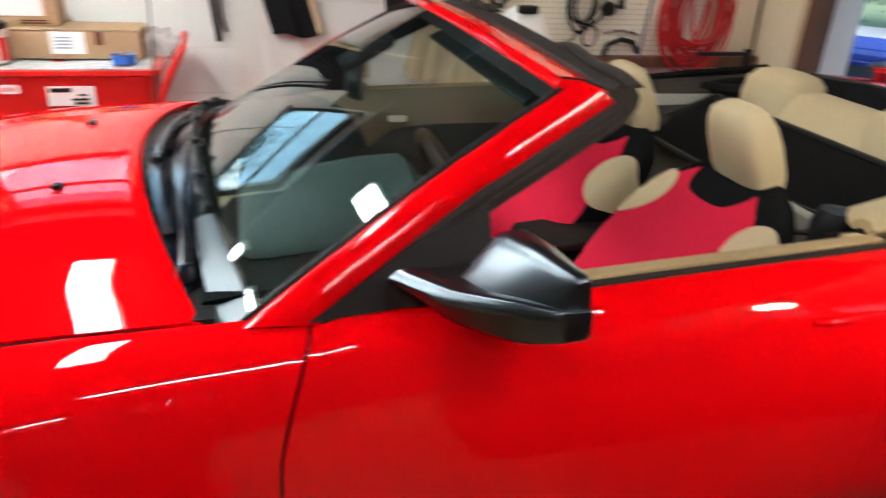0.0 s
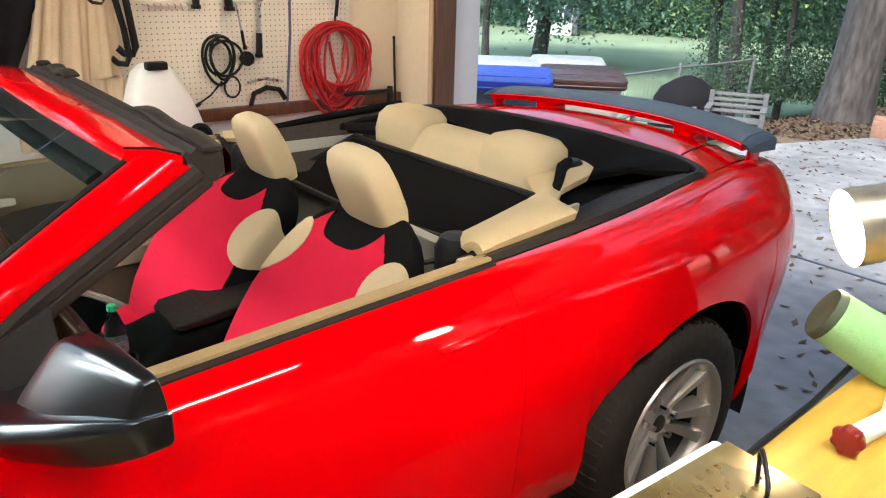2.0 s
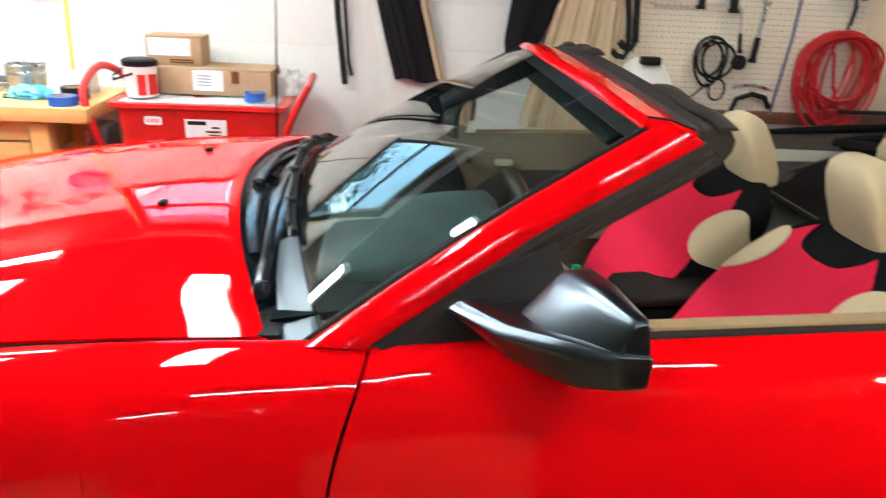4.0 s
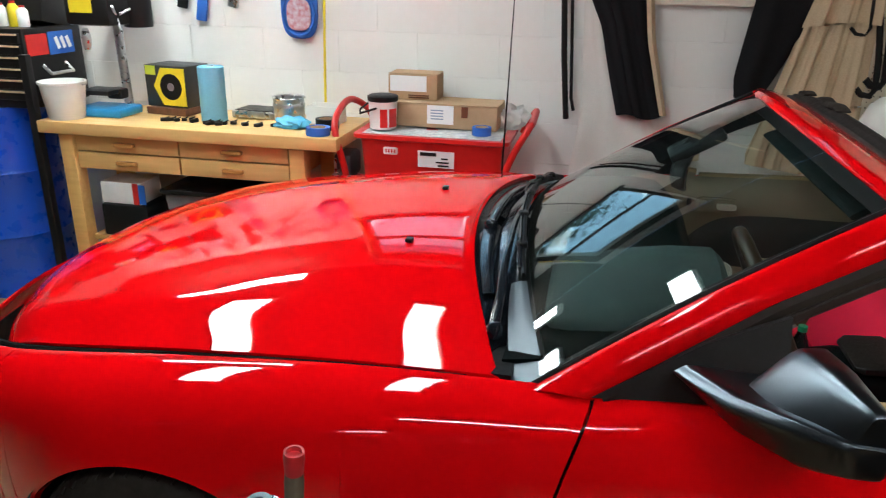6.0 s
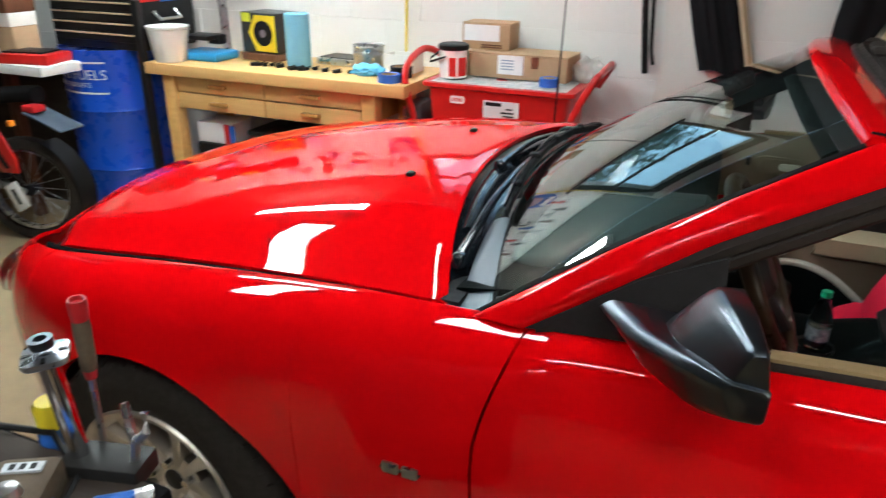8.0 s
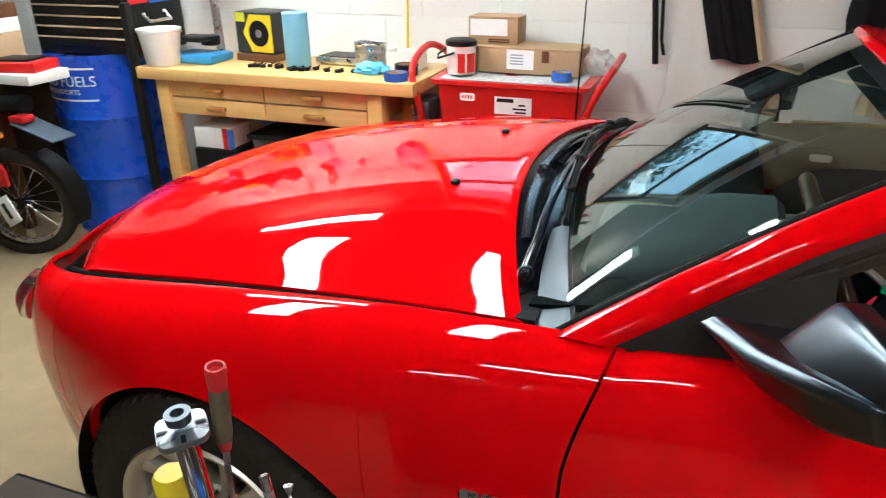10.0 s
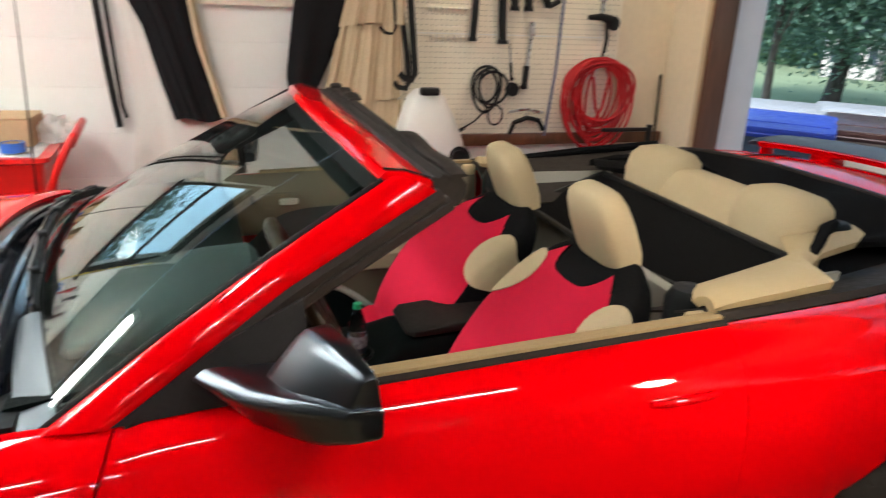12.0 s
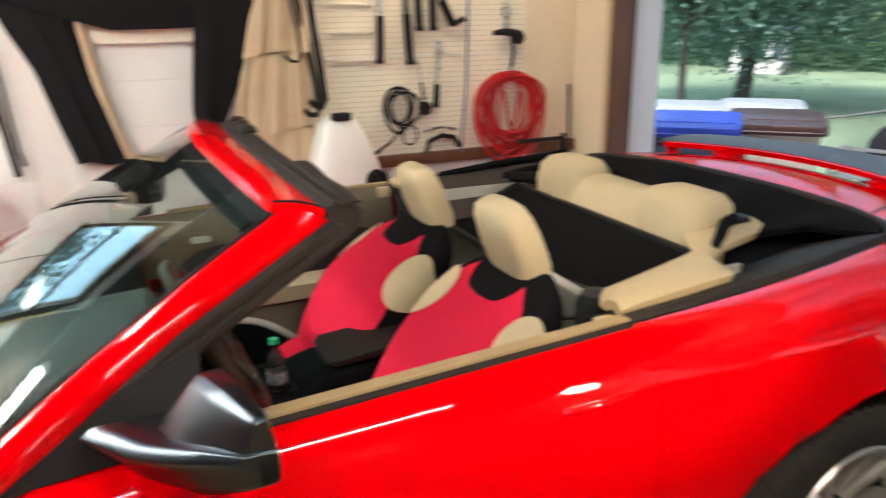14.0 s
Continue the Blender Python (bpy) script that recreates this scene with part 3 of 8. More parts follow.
TOP_Y = [(-0.88, 0.36), (-0.80, 0.49), (-0.68, 0.60), (-0.46, 0.70), (0.0, 0.745), (0.68, 0.765), (0.86, 0.800), (1.24, 0.800), (2.0, 0.775), (2.6, 0.745), (2.95, 0.70), (3.25, 0.655), (3.5, 0.60), (3.60, 0.54), (3.66, 0.44)]
TOP_Z = [(-0.88, 0.70), (-0.80, 0.745), (-0.62, 0.80), (-0.46, 0.835), (-0.14, 0.885), (0.14, 0.917), (0.40, 0.937), (0.68, 0.950), (0.86, 0.965), (1.24, 0.978), (1.6, 0.99), (2.0, 1.0), (2.4, 1.012), (2.85, 1.035), (3.2, 1.043), (3.5, 1.016), (3.66, 0.97)]
MAX_Y = [(-0.88, 0.44), (-0.82, 0.57), (-0.72, 0.68), (-0.58, 0.78), (-0.35, 0.875), (-0.1, 0.92), (0.3, 0.925), (0.7, 0.905), (1.4, 0.905), (2.0, 0.915), (2.4, 0.935), (2.8, 0.94), (3.1, 0.915), (3.3, 0.87), (3.48, 0.78), (3.58, 0.69), (3.64, 0.58), (3.66, 0.50)]
MID_Z = [(-0.88, 0.52), (-0.3, 0.62), (0.7, 0.68), (2.0, 0.70), (2.8, 0.74), (3.66, 0.66)]
ARCHES = ((0.0, 0.395), (2.675, 0.432))


def arch(x):
    """How high the lower edge of the side stands at x: sill, or the wheel arch."""
    low = lerp([(-0.95, 0.2), (-0.4, 0.2), (0.45, 0.20), (2.2, 0.22), (3.1, 0.27), (3.66, 0.32)], x)
    for c, r in ARCHES:
        if abs(x - c) < r:
            low = max(low, 0.352 + math.sqrt(r * r - (x - c) ** 2))
    return low


def side_point(x, s, sign=-1):
    """A point of the flank: s runs from 0 at the top edge to 1 at the lower edge."""
    ty, tz, my, mz, low = curve(TOP_Y, x), curve(TOP_Z, x), curve(MAX_Y, x), curve(MID_Z, x), arch(x)
    if low > mz:
        a = s * math.acos(min(1.0, (low - mz) / (tz - mz)) ** (1 / 0.72))
        y = ty + (my - ty) * math.sin(a) ** 0.9
        z = mz + (tz - mz) * math.cos(a) ** 0.72
        return side_tail(x, y, z, sign)
    turn = 1 - 0.45 * min(1.0, (mz - low) / 0.45)
    if s < turn:
        a = s / turn * math.pi / 2
        y = ty + (my - ty) * math.sin(a) ** 0.9
        z = mz + (tz - mz) * math.cos(a) ** 0.72
    else:
        k = (s - turn) / (1 - turn)
        z = mz + (low - mz) * k
        y = my - lerp([(1.0, 0.055), (1.5, 0.19), (2.3, 0.18), (3.0, 0.055)], x) * min(1.0, (mz - low) / 0.3) * k ** lerp([(1.0, 2.2), (1.6, 5.0)], x) - 0.012 * math.sin(math.pi * k) * min(1.0, (mz - low) / 0.3)
    return side_tail(x, y, z, sign)


def side_tail(x, y, z, sign):
    """The lip round each wheel arch, and the lean of the seam ahead of the door."""
    flare = max(0.0, 1 - abs(math.hypot(x - 0.0, z - 0.352) - 0.395) / 0.07) + max(0.0, 1 - abs(math.hypot(x - 2.675, z - 0.352) - 0.432) / 0.07)
    y += 0.010 * flare * (z > 0.35)
    tuck = min(1.0, max(0.0, (x - 3.13) / 0.45)) * max(0.0, (0.80 - z) / 0.45) ** 1.4
    x, y = x - 0.15 * tuck, y - 0.05 * tuck
    x += 0.075 * math.exp(-(((x - 0.78) / 0.16) ** 2)) * max(0.0, (z - 0.72) / 0.26) ** 1.5
    return Vector((x, sign * y, z))


ROWS = [0, 0.012, 0.03, 0.06, 0.1, 0.15, 0.2, 0.26, 0.32, 0.38, 0.44, 0.5, 0.55, 0.62, 0.7, 0.78, 0.86, 0.93, 0.97, 1.0]


def stations(a, b, step=0.022):
    out = span(a, b, max(2, round((b - a) / step)))
    for c, r in ARCHES:
        for e in (c - r, c + r):
            out += [e + d for d in (-0.006, -0.001, 0.001, 0.004, 0.009, 0.016) if a < e + d < b]
    return sorted(out)


for sign in (-1, 1):
    for name, a, b in (("fender", -0.46, 0.770), ("door", 0.776, 2.0135), ("quarter_panel", 2.0155, 3.30)):
        bm = sheet(lambda x, s: side_point(x, s, sign), stations(a, b), ROWS)
        ob = part(name, bm, RED, CAR, "", solid=0.02, offset=-1.0 * sign if sign > 0 else 1.0)
        if name == "door":
            # painted pull handle in a dished recess
            hb = bmesh.new()
            pts = [side_point(1.79 + 0.15 * k / 8, 0.32, sign) + Vector((0, sign * 0.005 * math.sin(math.pi * k / 8) ** 0.5, 0)) for k in range(9)]
            tube(pts, lambda t: 0.007 + 0.003 * math.sin(math.pi * t), 10, hb)
            part("door_handle", hb, RED, ob, "painted pull handle")
            part("lock_cylinder", rod(side_point(1.962, 0.32, sign), side_point(1.962, 0.32, sign) + Vector((0, sign * 0.003, 0)), 0.007), RED, ob)
            # tan belt moulding with a dark wiper seal
            bs = span(1.20, 2.03, 24)
            bm = sheet(lambda x, k: Vector((x, sign * (curve(TOP_Y, x) - (0.004, 0.006, 0.034, 0.038)[k]), curve(TOP_Z, x) + (-0.012, 0.012, 0.014, -0.03)[k])), bs, range(4))
            part("belt_moulding", bm, TAN_BELT, ob, "tan belt moulding along the door top", solid=0.004)
            bm = sheet(lambda x, k: Vector((x, sign * (curve(TOP_Y, x) + (0.010, 0.012, 0.002)[k]), curve(TOP_Z, x) + (-0.014, 0.004, 0.010)[k])), bs, range(3))
            part("belt_seal", bm, SEAL, ob, "dark rubber wiper seal", solid=0.004)

# dark backing behind the panel gaps and the wheel wells
for sign in (-1, 1):
    bm = sheet(lambda x, s: side_point(x, s, sign) - Vector((0, sign * 0.03, 0)), span(0.70, 0.85, 4), ROWS[2:])
    part("hinge_pillar", bm, BLACK_PLASTIC, CAR)
    bm = sheet(lambda x, s: side_point(x, s, sign) - Vector((0, sign * 0.03, 0)), span(1.96, 2.08, 4), ROWS[2:])
    part("lock_pillar", bm, BLACK_PLASTIC, CAR)
    for c, rr in ((0.0, 0.405), (2.675, 0.442)):
        bm = sheet(lambda a, y: Vector((c + rr * math.cos(a), sign * y, 0.352 + rr * math.sin(a))), span(-0.25, math.pi + 0.25, 28), (0.55, 0.7, 0.85, 0.895))
        sheet(lambda a, r: Vector((c + r * math.cos(a), sign * 0.55, 0.352 + r * math.sin(a))), span(-0.25, math.pi + 0.25, 28), (0.0, rr), bm)
        part("wheel_well_liner", bm, BLACK_PLASTIC, CAR)
    bm = box((3.05, sign * 0.815, 0.37), (0.012, 0.13, 0.24), ry=6)
    part("mud_flap", bm, BLACK_PLASTIC, CAR, bevel=0.004)


def hood_z(x, y):
    edge = curve(TOP_Z, x) + 0.001
    half = curve(TOP_Y, x) - 0.008
    k = min(1.0, abs(y) / half)
    crown = curve([(-0.95, 0.05), (-0.6, 0.075), (-0.2, 0.09), (0.3, 0.10), (0.7, 0.085)], x)
    dome = 0.012 / (1 + math.exp((abs(y) / half - 0.87) / 0.03)) * min(1, max(0, (x + 0.85) / 0.5))
    ridge = 0.010 * max(0.0, 0.16 - x) * (math.exp(-(((k - 0.81) / 0.07) ** 2)) - 0.7 * math.exp(-(((k - 0.93) / 0.05) ** 2)))
    return edge + crown * (1 - k**2.3) + dome + ridge


def hood_end(y):
    return 0.512 + 0.265 * y * y


def hood_point(u, v):
    y0 = v * 0.757
    x1 = hood_end(y0)
    x0 = -0.84 + 0.26 * abs(v) ** 2.6
    x = x0 + (x1 - x0) * u
    y = v * (curve(TOP_Y, x) - lerp([(-0.8, 0.034), (-0.1, 0.021), (0.5, 0.009)], x))
    z = hood_z(x, y)
    if u < 0.12:
        z -= 0.05 * (1 - u / 0.12) ** 2
    if u > 0.985:
        z -= 0.008 * (u - 0.985) / 0.015
    return Vector((x, y, z))


part("hood", sheet(hood_point, span(0, 0.97, 44) + [0.985, 1.0], span(-1, 1, 56)), RED, CAR, "red bonnet with a raised centre", solid=0.018)
for sign in (-1, 1):
    # black gutter and added strip stand in for the shade in the bonnet gap
    bm = sheet(lambda x, k: Vector((x, sign * (curve(TOP_Y, x) - (0.0, 0.004, 0.06)[k]), curve(TOP_Z, x) - (0.008, 0.035, 0.035)[k])), span(-0.72, 0.72, 30), range(3))
    part("hood_gutter", bm, BLACK_CLOTH, CAR)
    bm = tube([Vector((x, sign * (curve(TOP_Y, x) - lerp([(-0.8, 0.034), (-0.1, 0.021), (0.5, 0.009)], x) + 0.003), curve(TOP_Z, x) - 0.011)) for x in span(-0.60, 0.60, 30)], 0.0085, 8)
    part("hood_seal", bm, BLACK_CLOTH, CAR, "black seal or shade strip along the bonnet edge")
    nx, ny = 0.372, 0.225 * sign - 0.08
    bm = box((nx, ny, hood_z(nx, ny) + 0.005), (0.018, 0.024, 0.010))
    part("washer_nozzle", bm, BLACK_PLASTIC, CAR, bevel=0.003)


# nose and tail covers: the flanks carried round the ends
def nose_point(a, s):
    """a from -1 (one flank) over 0 (the middle of the nose) to 1 (the other flank)."""
    k, sign = abs(a), (-1 if a < 0 else 1)
    if k > 0.5:
        return side_point(-0.88 + 0.414 * (k - 0.5) / 0.5, s, sign)
    p = side_point(-0.88, s, sign)
    q = k / 0.5
    return Vector((p.x - 0.05 * (1 - q * q) - 0.03 * math.sin(math.pi * min(1, s * 1.1)) * (1 - q**4), p.y * q, p.z + 0.02 * (1 - q * q) * (1 - s)))


part("front_bumper", sheet(nose_point, span(-1, 1, 60), ROWS), RED, CAR, "red front bumper cover", solid=0.012)
bm = sheet(lambda y, k: Vector((-0.955 + 0.09 * (y / 0.4) ** 2, y, 0.50 + 0.05 * k)), span(-0.38, 0.38, 16), range(4))
part("grille", bm, BLACK_PLASTIC, CAR, "dark recessed radiator grille", solid=0.02)
for sign in (-1, 1):
    bm = loft([[Vector((-0.79 + d + 0.5 * p[0], sign * (0.575 + p[0]), 0.66 + p[1])) for p in rounded(0.085, 0.05, 3.2, 20)] for d in (0.06, -0.02, -0.04)])
    part("headlight", bm, GLASS, CAR, "clear headlight lens")
    part("headlight_bowl", lathe([(0.005, 0), (0.035, 0.015), (0.045, 0.05)], 20, m=pose(-0.77, sign * 0.57, 0.66, 0, -90, 0)), CHROME, CAR)


def tail_point(a, s):
    k, sign = abs(a), (-1 if a < 0 else 1)
    if k > 0.5:
        return side_point(3.66 - 0.356 * (k - 0.5) / 0.5, s, sign)
    p = side_point(3.66, s, sign)
    q = k / 0.5
    return Vector((p.x + 0.05 * (1 - q * q) + 0.03 * math.sin(math.pi * s) * (1 - q**4), p.y * q, p.z + 0.01 * (1 - q * q) * (1 - s)))


part("rear_bumper", sheet(tail_point, span(-1, 1, 60), ROWS), RED, CAR, "red rear bumper cover", solid=0.012, offset=1.0)


def deck_point(u, v):
    """Decklid and tail shoulders, from the rim of the top well back to the tail."""
    y = v * 0.70
    x0 = 2.955 + 0.20 * math.sqrt(max(0.0, 1 - abs(v) ** 2.4))
    x1 = 3.42 + 0.275 * (1 - abs(v) ** 2.6)
    x = x0 + (x1 - x0) * u
    yy = y * (1 - 0.04 * u) * min(1.0, (curve(TOP_Y, x) + 0.004) / 0.70)
    z = curve(TOP_Z, x) + (0.008 + 0.034 * math.sin(math.pi * min(1.0, u * 1.1))) * (1 - abs(v) ** 2.2) - 0.055 * max(0, u - 0.7) ** 1.5
    return Vector((x, yy, z))


part("decklid", sheet(deck_point, span(0, 1, 22), span(-1, 1, 48)), RED, CAR, "red boot lid behind the top well", solid=0.015)
for sign in (-1, 1):
    bm = tube([deck_point(u, sign * 0.76) + Vector((0, 0, 0.0015)) for u in span(0.05, 0.95, 14)], 0.0025, 6)
    part("decklid_seam", bm, BLACK_PLASTIC, CAR)
for k in range(3):
    for sign in (-1, 1):
        y = sign * (0.42 + 0.085 * k)
        bm = box((3.70 - 0.06 * (y / 0.5) ** 2, y, 0.82), (0.03, 0.06, 0.17), rz=-sign * 14)
        part("tail_light", bm, HOSE_RED, CAR, "red upright tail lamp", bevel=0.008)


# rear spoiler: a satin grey blade on a red edge and four legs
def spoiler_ring(v, lift=0.0, thick=0.020, cut=0.0):
    y = v * 0.67
    xc, zc = 3.55 - 0.18 * v * v, 1.11 - 0.015 * abs(v) ** 2.6 - 0.012 * max(0.0, (abs(v) - 0.9) / 0.1) ** 2 + lift
    return [Vector((xc - 0.080 + cut, y, zc - 0.010 - thick)), Vector((xc - 0.090 + cut, y, zc - 0.008)), Vector((xc - 0.04, y, zc + 0.006)), Vector((xc + 0.04, y, zc + 0.012)), Vector((xc + 0.092, y, zc + 0.008)), Vector((xc + 0.092, y, zc - 0.016 - thick)), Vector((xc, y, zc - 0.012 - thick))]


SPOILER = part("spoiler", loft([spoiler_ring(v) for v in span(-0.935, 0.935, 40)]), RED, CAR, "raised red spoiler")
for a, b, nm, lab in ((-0.925, 0.925, "spoiler_blade", "satin grey blade top"), (-1.0, -0.93, "blade_end", "dark grey blade end"), (0.93, 1.0, "blade_end", "dark grey blade end")):
    bm = loft([[p + Vector((0, 0, 0.0035 if i in (2, 3, 4) else 0.001)) for i, p in enumerate(spoiler_ring(v, 0.004, -0.002 if nm == "spoiler_blade" else 0.012, 0.010))] for v in span(a, b, 36 if nm == "spoiler_blade" else 6)])
    part(nm, bm, SPOILER_GREY if nm == "spoiler_blade" else BIN_DARK, SPOILER, lab)
for v in (-0.955, -0.46, 0.60, 0.955):
    y, sw = v * 0.67, 0.18 * v * v
    zt = 1.092 - 0.015 * abs(v) ** 2.6
    bm = loft([[Vector((3.535 - sw + p[0] * k + d, y + p[1] * k, z)) for p in rounded(*((0.062, 0.055) if abs(v) < 0.9 else (0.035, 0.010)), 3, 20)] for z, d, k in ((1.01, 0.0, 1.15), (1.05, 0.0, 1.0), (zt - 0.01, 0.004, 1.05), (zt, 0.006, 1.2))])
    part("spoiler_leg", bm, RED, SPOILER)


# cowl, windscreen, pillars, header
def screen_x0(y):
    return 0.625 + 0.195 * y * y


def cowl_point(u, v):
    y = v * 0.775
    a, b = hood_end(y) - 0.015, screen_x0(y) + 0.02
    x = a + (b - a) * u
    za = hood_z(min(x, hood_end(y)), min(abs(y), 0.74)) - 0.014
    zb = 1.03 - 0.10 * v * v
    return Vector((x, y, za + (zb - za) * u - 0.018 * math.sin(math.pi * u)))


part("cowl_panel", sheet(cowl_point, span(0, 1, 10), span(-1, 1, 40)), COWL, CAR, "glossy black louvred cowl panel", solid=0.01)

def screen_point(u, v):
    """The windscreen: u from the cowl up, v across."""
    w0, w1 = 0.772, 0.662
    a = Vector((screen_x0(v * 0.76), v * w0, 1.022 - 0.085 * v * v))
    b = Vector((1.250 + 0.070 * v * v, v * w1, 1.352 - 0.050 * v * v))
    p = a.lerp(b, u)
    bow = 0.018 * math.sin(math.pi * u) * (1 - 0.4 * v * v)
    return p + Vector((-bow * 0.5, 0, bow * 0.86))


pane = part("windscreen", sheet(screen_point, span(0.0, 1.0, 24), span(-0.99, 0.99, 44)), TINTED, CAR, "raked clear windscreen", solid=0.004)
pane.visible_shadow = False
bm = sheet(lambda v, k: screen_point((0.945, 1.02)[k], v) + Vector((0.004, 0, -0.004)), span(-0.95, 0.95, 30), range(2))
part("screen_frit", bm, BLACK_PLASTIC, CAR, "black band along the top of the glass", solid=0.002)
bm = sheet(lambda v, k: screen_point((-0.01, 0.045)[k], v) + Vector((0.004, 0, -0.004)), span(-0.95, 0.95, 30), range(2))
part("screen_frit", bm, BLACK_PLASTIC, CAR, "black band along the foot of the glass", solid=0.002)


for sign in (-1, 1):
    bm = sheet(lambda u, k: screen_point(u, sign * (0.945, 0.995)[k]) + Vector((0.004, 0, -0.004)), span(0.0, 1.0, 20), range(2))
    part("screen_frit", bm, BLACK_PLASTIC, CAR, "black band along the side of the glass", solid=0.002)


def cut_corners(ring, times=2, k=0.25):
    for _ in range(times):
        ring = [q for a, b in zip(ring, ring[1:] + ring[:1]) for q in (a.lerp(b, k), a.lerp(b, 1 - k))]
    return ring


def pillar_ring(u, sign):
    g = screen_point(u, 0.985)
    o = Vector((lerp([(0, 0.835), (1, 1.405)], u), lerp([(0, 0.808), (1, 0.690)], u), lerp([(0, 0.955), (0.5, 1.145), (1, 1.292)], u)))
    mid = g.lerp(o, 0.45) + Vector((-0.012, 0.012, 0.022))
    q3 = g.lerp(o, 0.8) + Vector((-0.006, 0.014, 0.014))
    ins = g.lerp(o, 0.6) + Vector((0.03, -0.055, -0.035))
    return [Vector((p.x, sign * p.y, p.z)) for p in (g + Vector((-0.006, 0, 0.004)), g.lerp(mid, 0.55) + Vector((-0.004, 0.002, 0.008)), mid, q3, o, o + Vector((0.01, -0.03, -0.02)), ins, g + Vector((0.02, -0.01, -0.03)))]


for sign in (-1, 1):
    bm = loft([cut_corners(pillar_ring(u, sign), 2, 0.22) for u in [-0.06] + span(0, 1.0, 20)])
    PILLAR = part("windscreen_pillar", bm, RED, CAR, "red raked windscreen pillar")
    bm = tube([Vector((p.x, p.y, p.z)) for p in (pillar_ring(u, sign)[4] + Vector((0.010, -0.010 * sign, -0.010)) for u in span(0.02, 1.02, 20))], 0.017, 8)
    part("pillar_seal", bm, SEAL, PILLAR, "dark rubber door seal")
    bm = tube([pillar_ring(u, sign)[4] + Vector((0.030, -sign * 0.02, -0.026)) for u in span(0.05, 1.02, 20)], 0.017, 8)
    part("pillar_seal", bm, SEAL, PILLAR, "dark rubber door seal")
    ins = [[p + Vector(d) for p, d in zip((r[0], r[7], r[6], r[5]), ((0.014, -0.004 * sign, -0.008), (0.004, -0.008 * sign, -0.008), (0.002, -0.010 * sign, -0.008), (0.006, -0.006 * sign, -0.006)))] for r in (pillar_ring(u, sign) for u in span(-0.04, 1.0, 20))]
    part("pillar_trim", sheet(lambda i, k: ins[i][k], range(len(ins)), range(4)), DASH, PILLAR, "black inner pillar trim", solid=0.003)
    bm = tube([pillar_ring(u, sign)[0] + Vector((-0.001, 0, 0.001)) for u in span(0.0, 1.0, 20)], 0.006, 6)
    part("screen_moulding", bm, BLACK_PLASTIC, PILLAR)
    # black sail panel that carries the mirror
    tri = [Vector((0.835, sign * 0.800, 0.958)), Vector((1.155, sign * 0.80, 0.985)), Vector((1.148, sign * 0.768, 1.138)), Vector((1.02, sign * 0.775, 1.078))]
    bm = bmesh.new()
    vs = [bm.verts.new(p) for p in tri]
    bm.faces.new(vs)
    part("sail_panel", bm, BLACK_TRIM, CAR, "black textured mirror sail panel", solid=0.018, offset=0.0)

# header rail over the glass, with the dark top seal behind it
def header_point(v, k):
    g = screen_point(1.0, v * 0.965)
    back = Vector((0.092 + 0.004 * v * v, 0, -0.012 - 0.006 * v * v))
    return (g + Vector((-0.008, 0, 0.002)), g + Vector((0.004, 0, 0.017)), g + back * 0.5 + Vector((0, 0, 0.021)), g + back + Vector((0, 0, 0.014)), g + back + Vector((0.008, 0, -0.012)), g + back + Vector((-0.03, 0, -0.045)), g + Vector((0.015, 0, -0.03)))[k]


bm = loft([cut_corners([header_point(v, k) for k in range(7)], 2, 0.12) for v in span(-1.0, 1.0, 30)])
HEADER = part("header_rail", bm, RED, CAR, "red windscreen header rail")
def seal_ring(v):
    """Section of the soft-top seal: two ribs, then a fold that sags towards the ends."""
    k = 0.5 + 0.5 * math.sin(4.3 * v + 0.6)
    d = ((-0.004, -0.010), (-0.002, 0.000), (0.006, 0.006), (0.014, 0.002), (0.020, 0.004), (0.030, 0.011), (0.040, 0.006), (0.047, 0.003), (0.058, 0.008 + 0.004 * k), (0.074, 0.004 + 0.003 * k), (0.086 + 0.006 * k, -0.012), (0.088, -0.032), (0.072, -0.052), (0.03, -0.056), (-0.008, -0.040))
    return [header_point(v, 3) + Vector((x * 0.78, 0, z)) for x, z in d]


bm = loft([seal_ring(v) for v in span(-1.0, 1.0, 48)])
part("header_seal", bm, SEAL, HEADER, "ribbed dark rubber seal for the soft top")
for v0, v1 in ((-1.02, -0.62), (-0.05, 0.32), (0.55, 1.0)):
    bm = loft([[header_point(v0 + (v1 - v0) * t, 3) + Vector((0.046 + 0.018 * p[0] + 0.008 * t, 0, 0.012 + p[1] * 0.010 * math.sin(math.pi * (0.1 + 0.8 * t)) + 0.004 * math.sin(9 * t))) for p in rounded(1.0, 1.0, 2.6, 14)] for t in span(0, 1, 14)])
    part("seal_flap", bm, SEAL, HEADER, "loose fold of the rubber seal")
for v in (-0.985, 0.985):
    bm = tube([header_point(v, k) + Vector((0, 0, 0.0012)) for k in (1, 2, 3)], 0.0022, 6)
    part("header_seam", bm, BLACK_PLASTIC, HEADER)
# sun visors folded against the header, and the inside mirror
for sign in (-1, 1):
    def slab(v, k):
        u, d = ((0.915, 0.012), (0.905, 0.018), (0.915, 0.026), (0.98, 0.032), (1.0, 0.026), (0.99, 0.014))[k]
        return screen_point(u, v) + Vector((d * 0.5, 0, -d * 0.86))
    bm = loft([cut_corners([slab(sign * v, k) for k in range(6)], 1, 0.25) for v in span(0.16, 0.90, 14)])
    part("sun_visor", bm, DASH, HEADER, "folded sun visor")
MC = Vector((1.062, 0.05, 1.176))
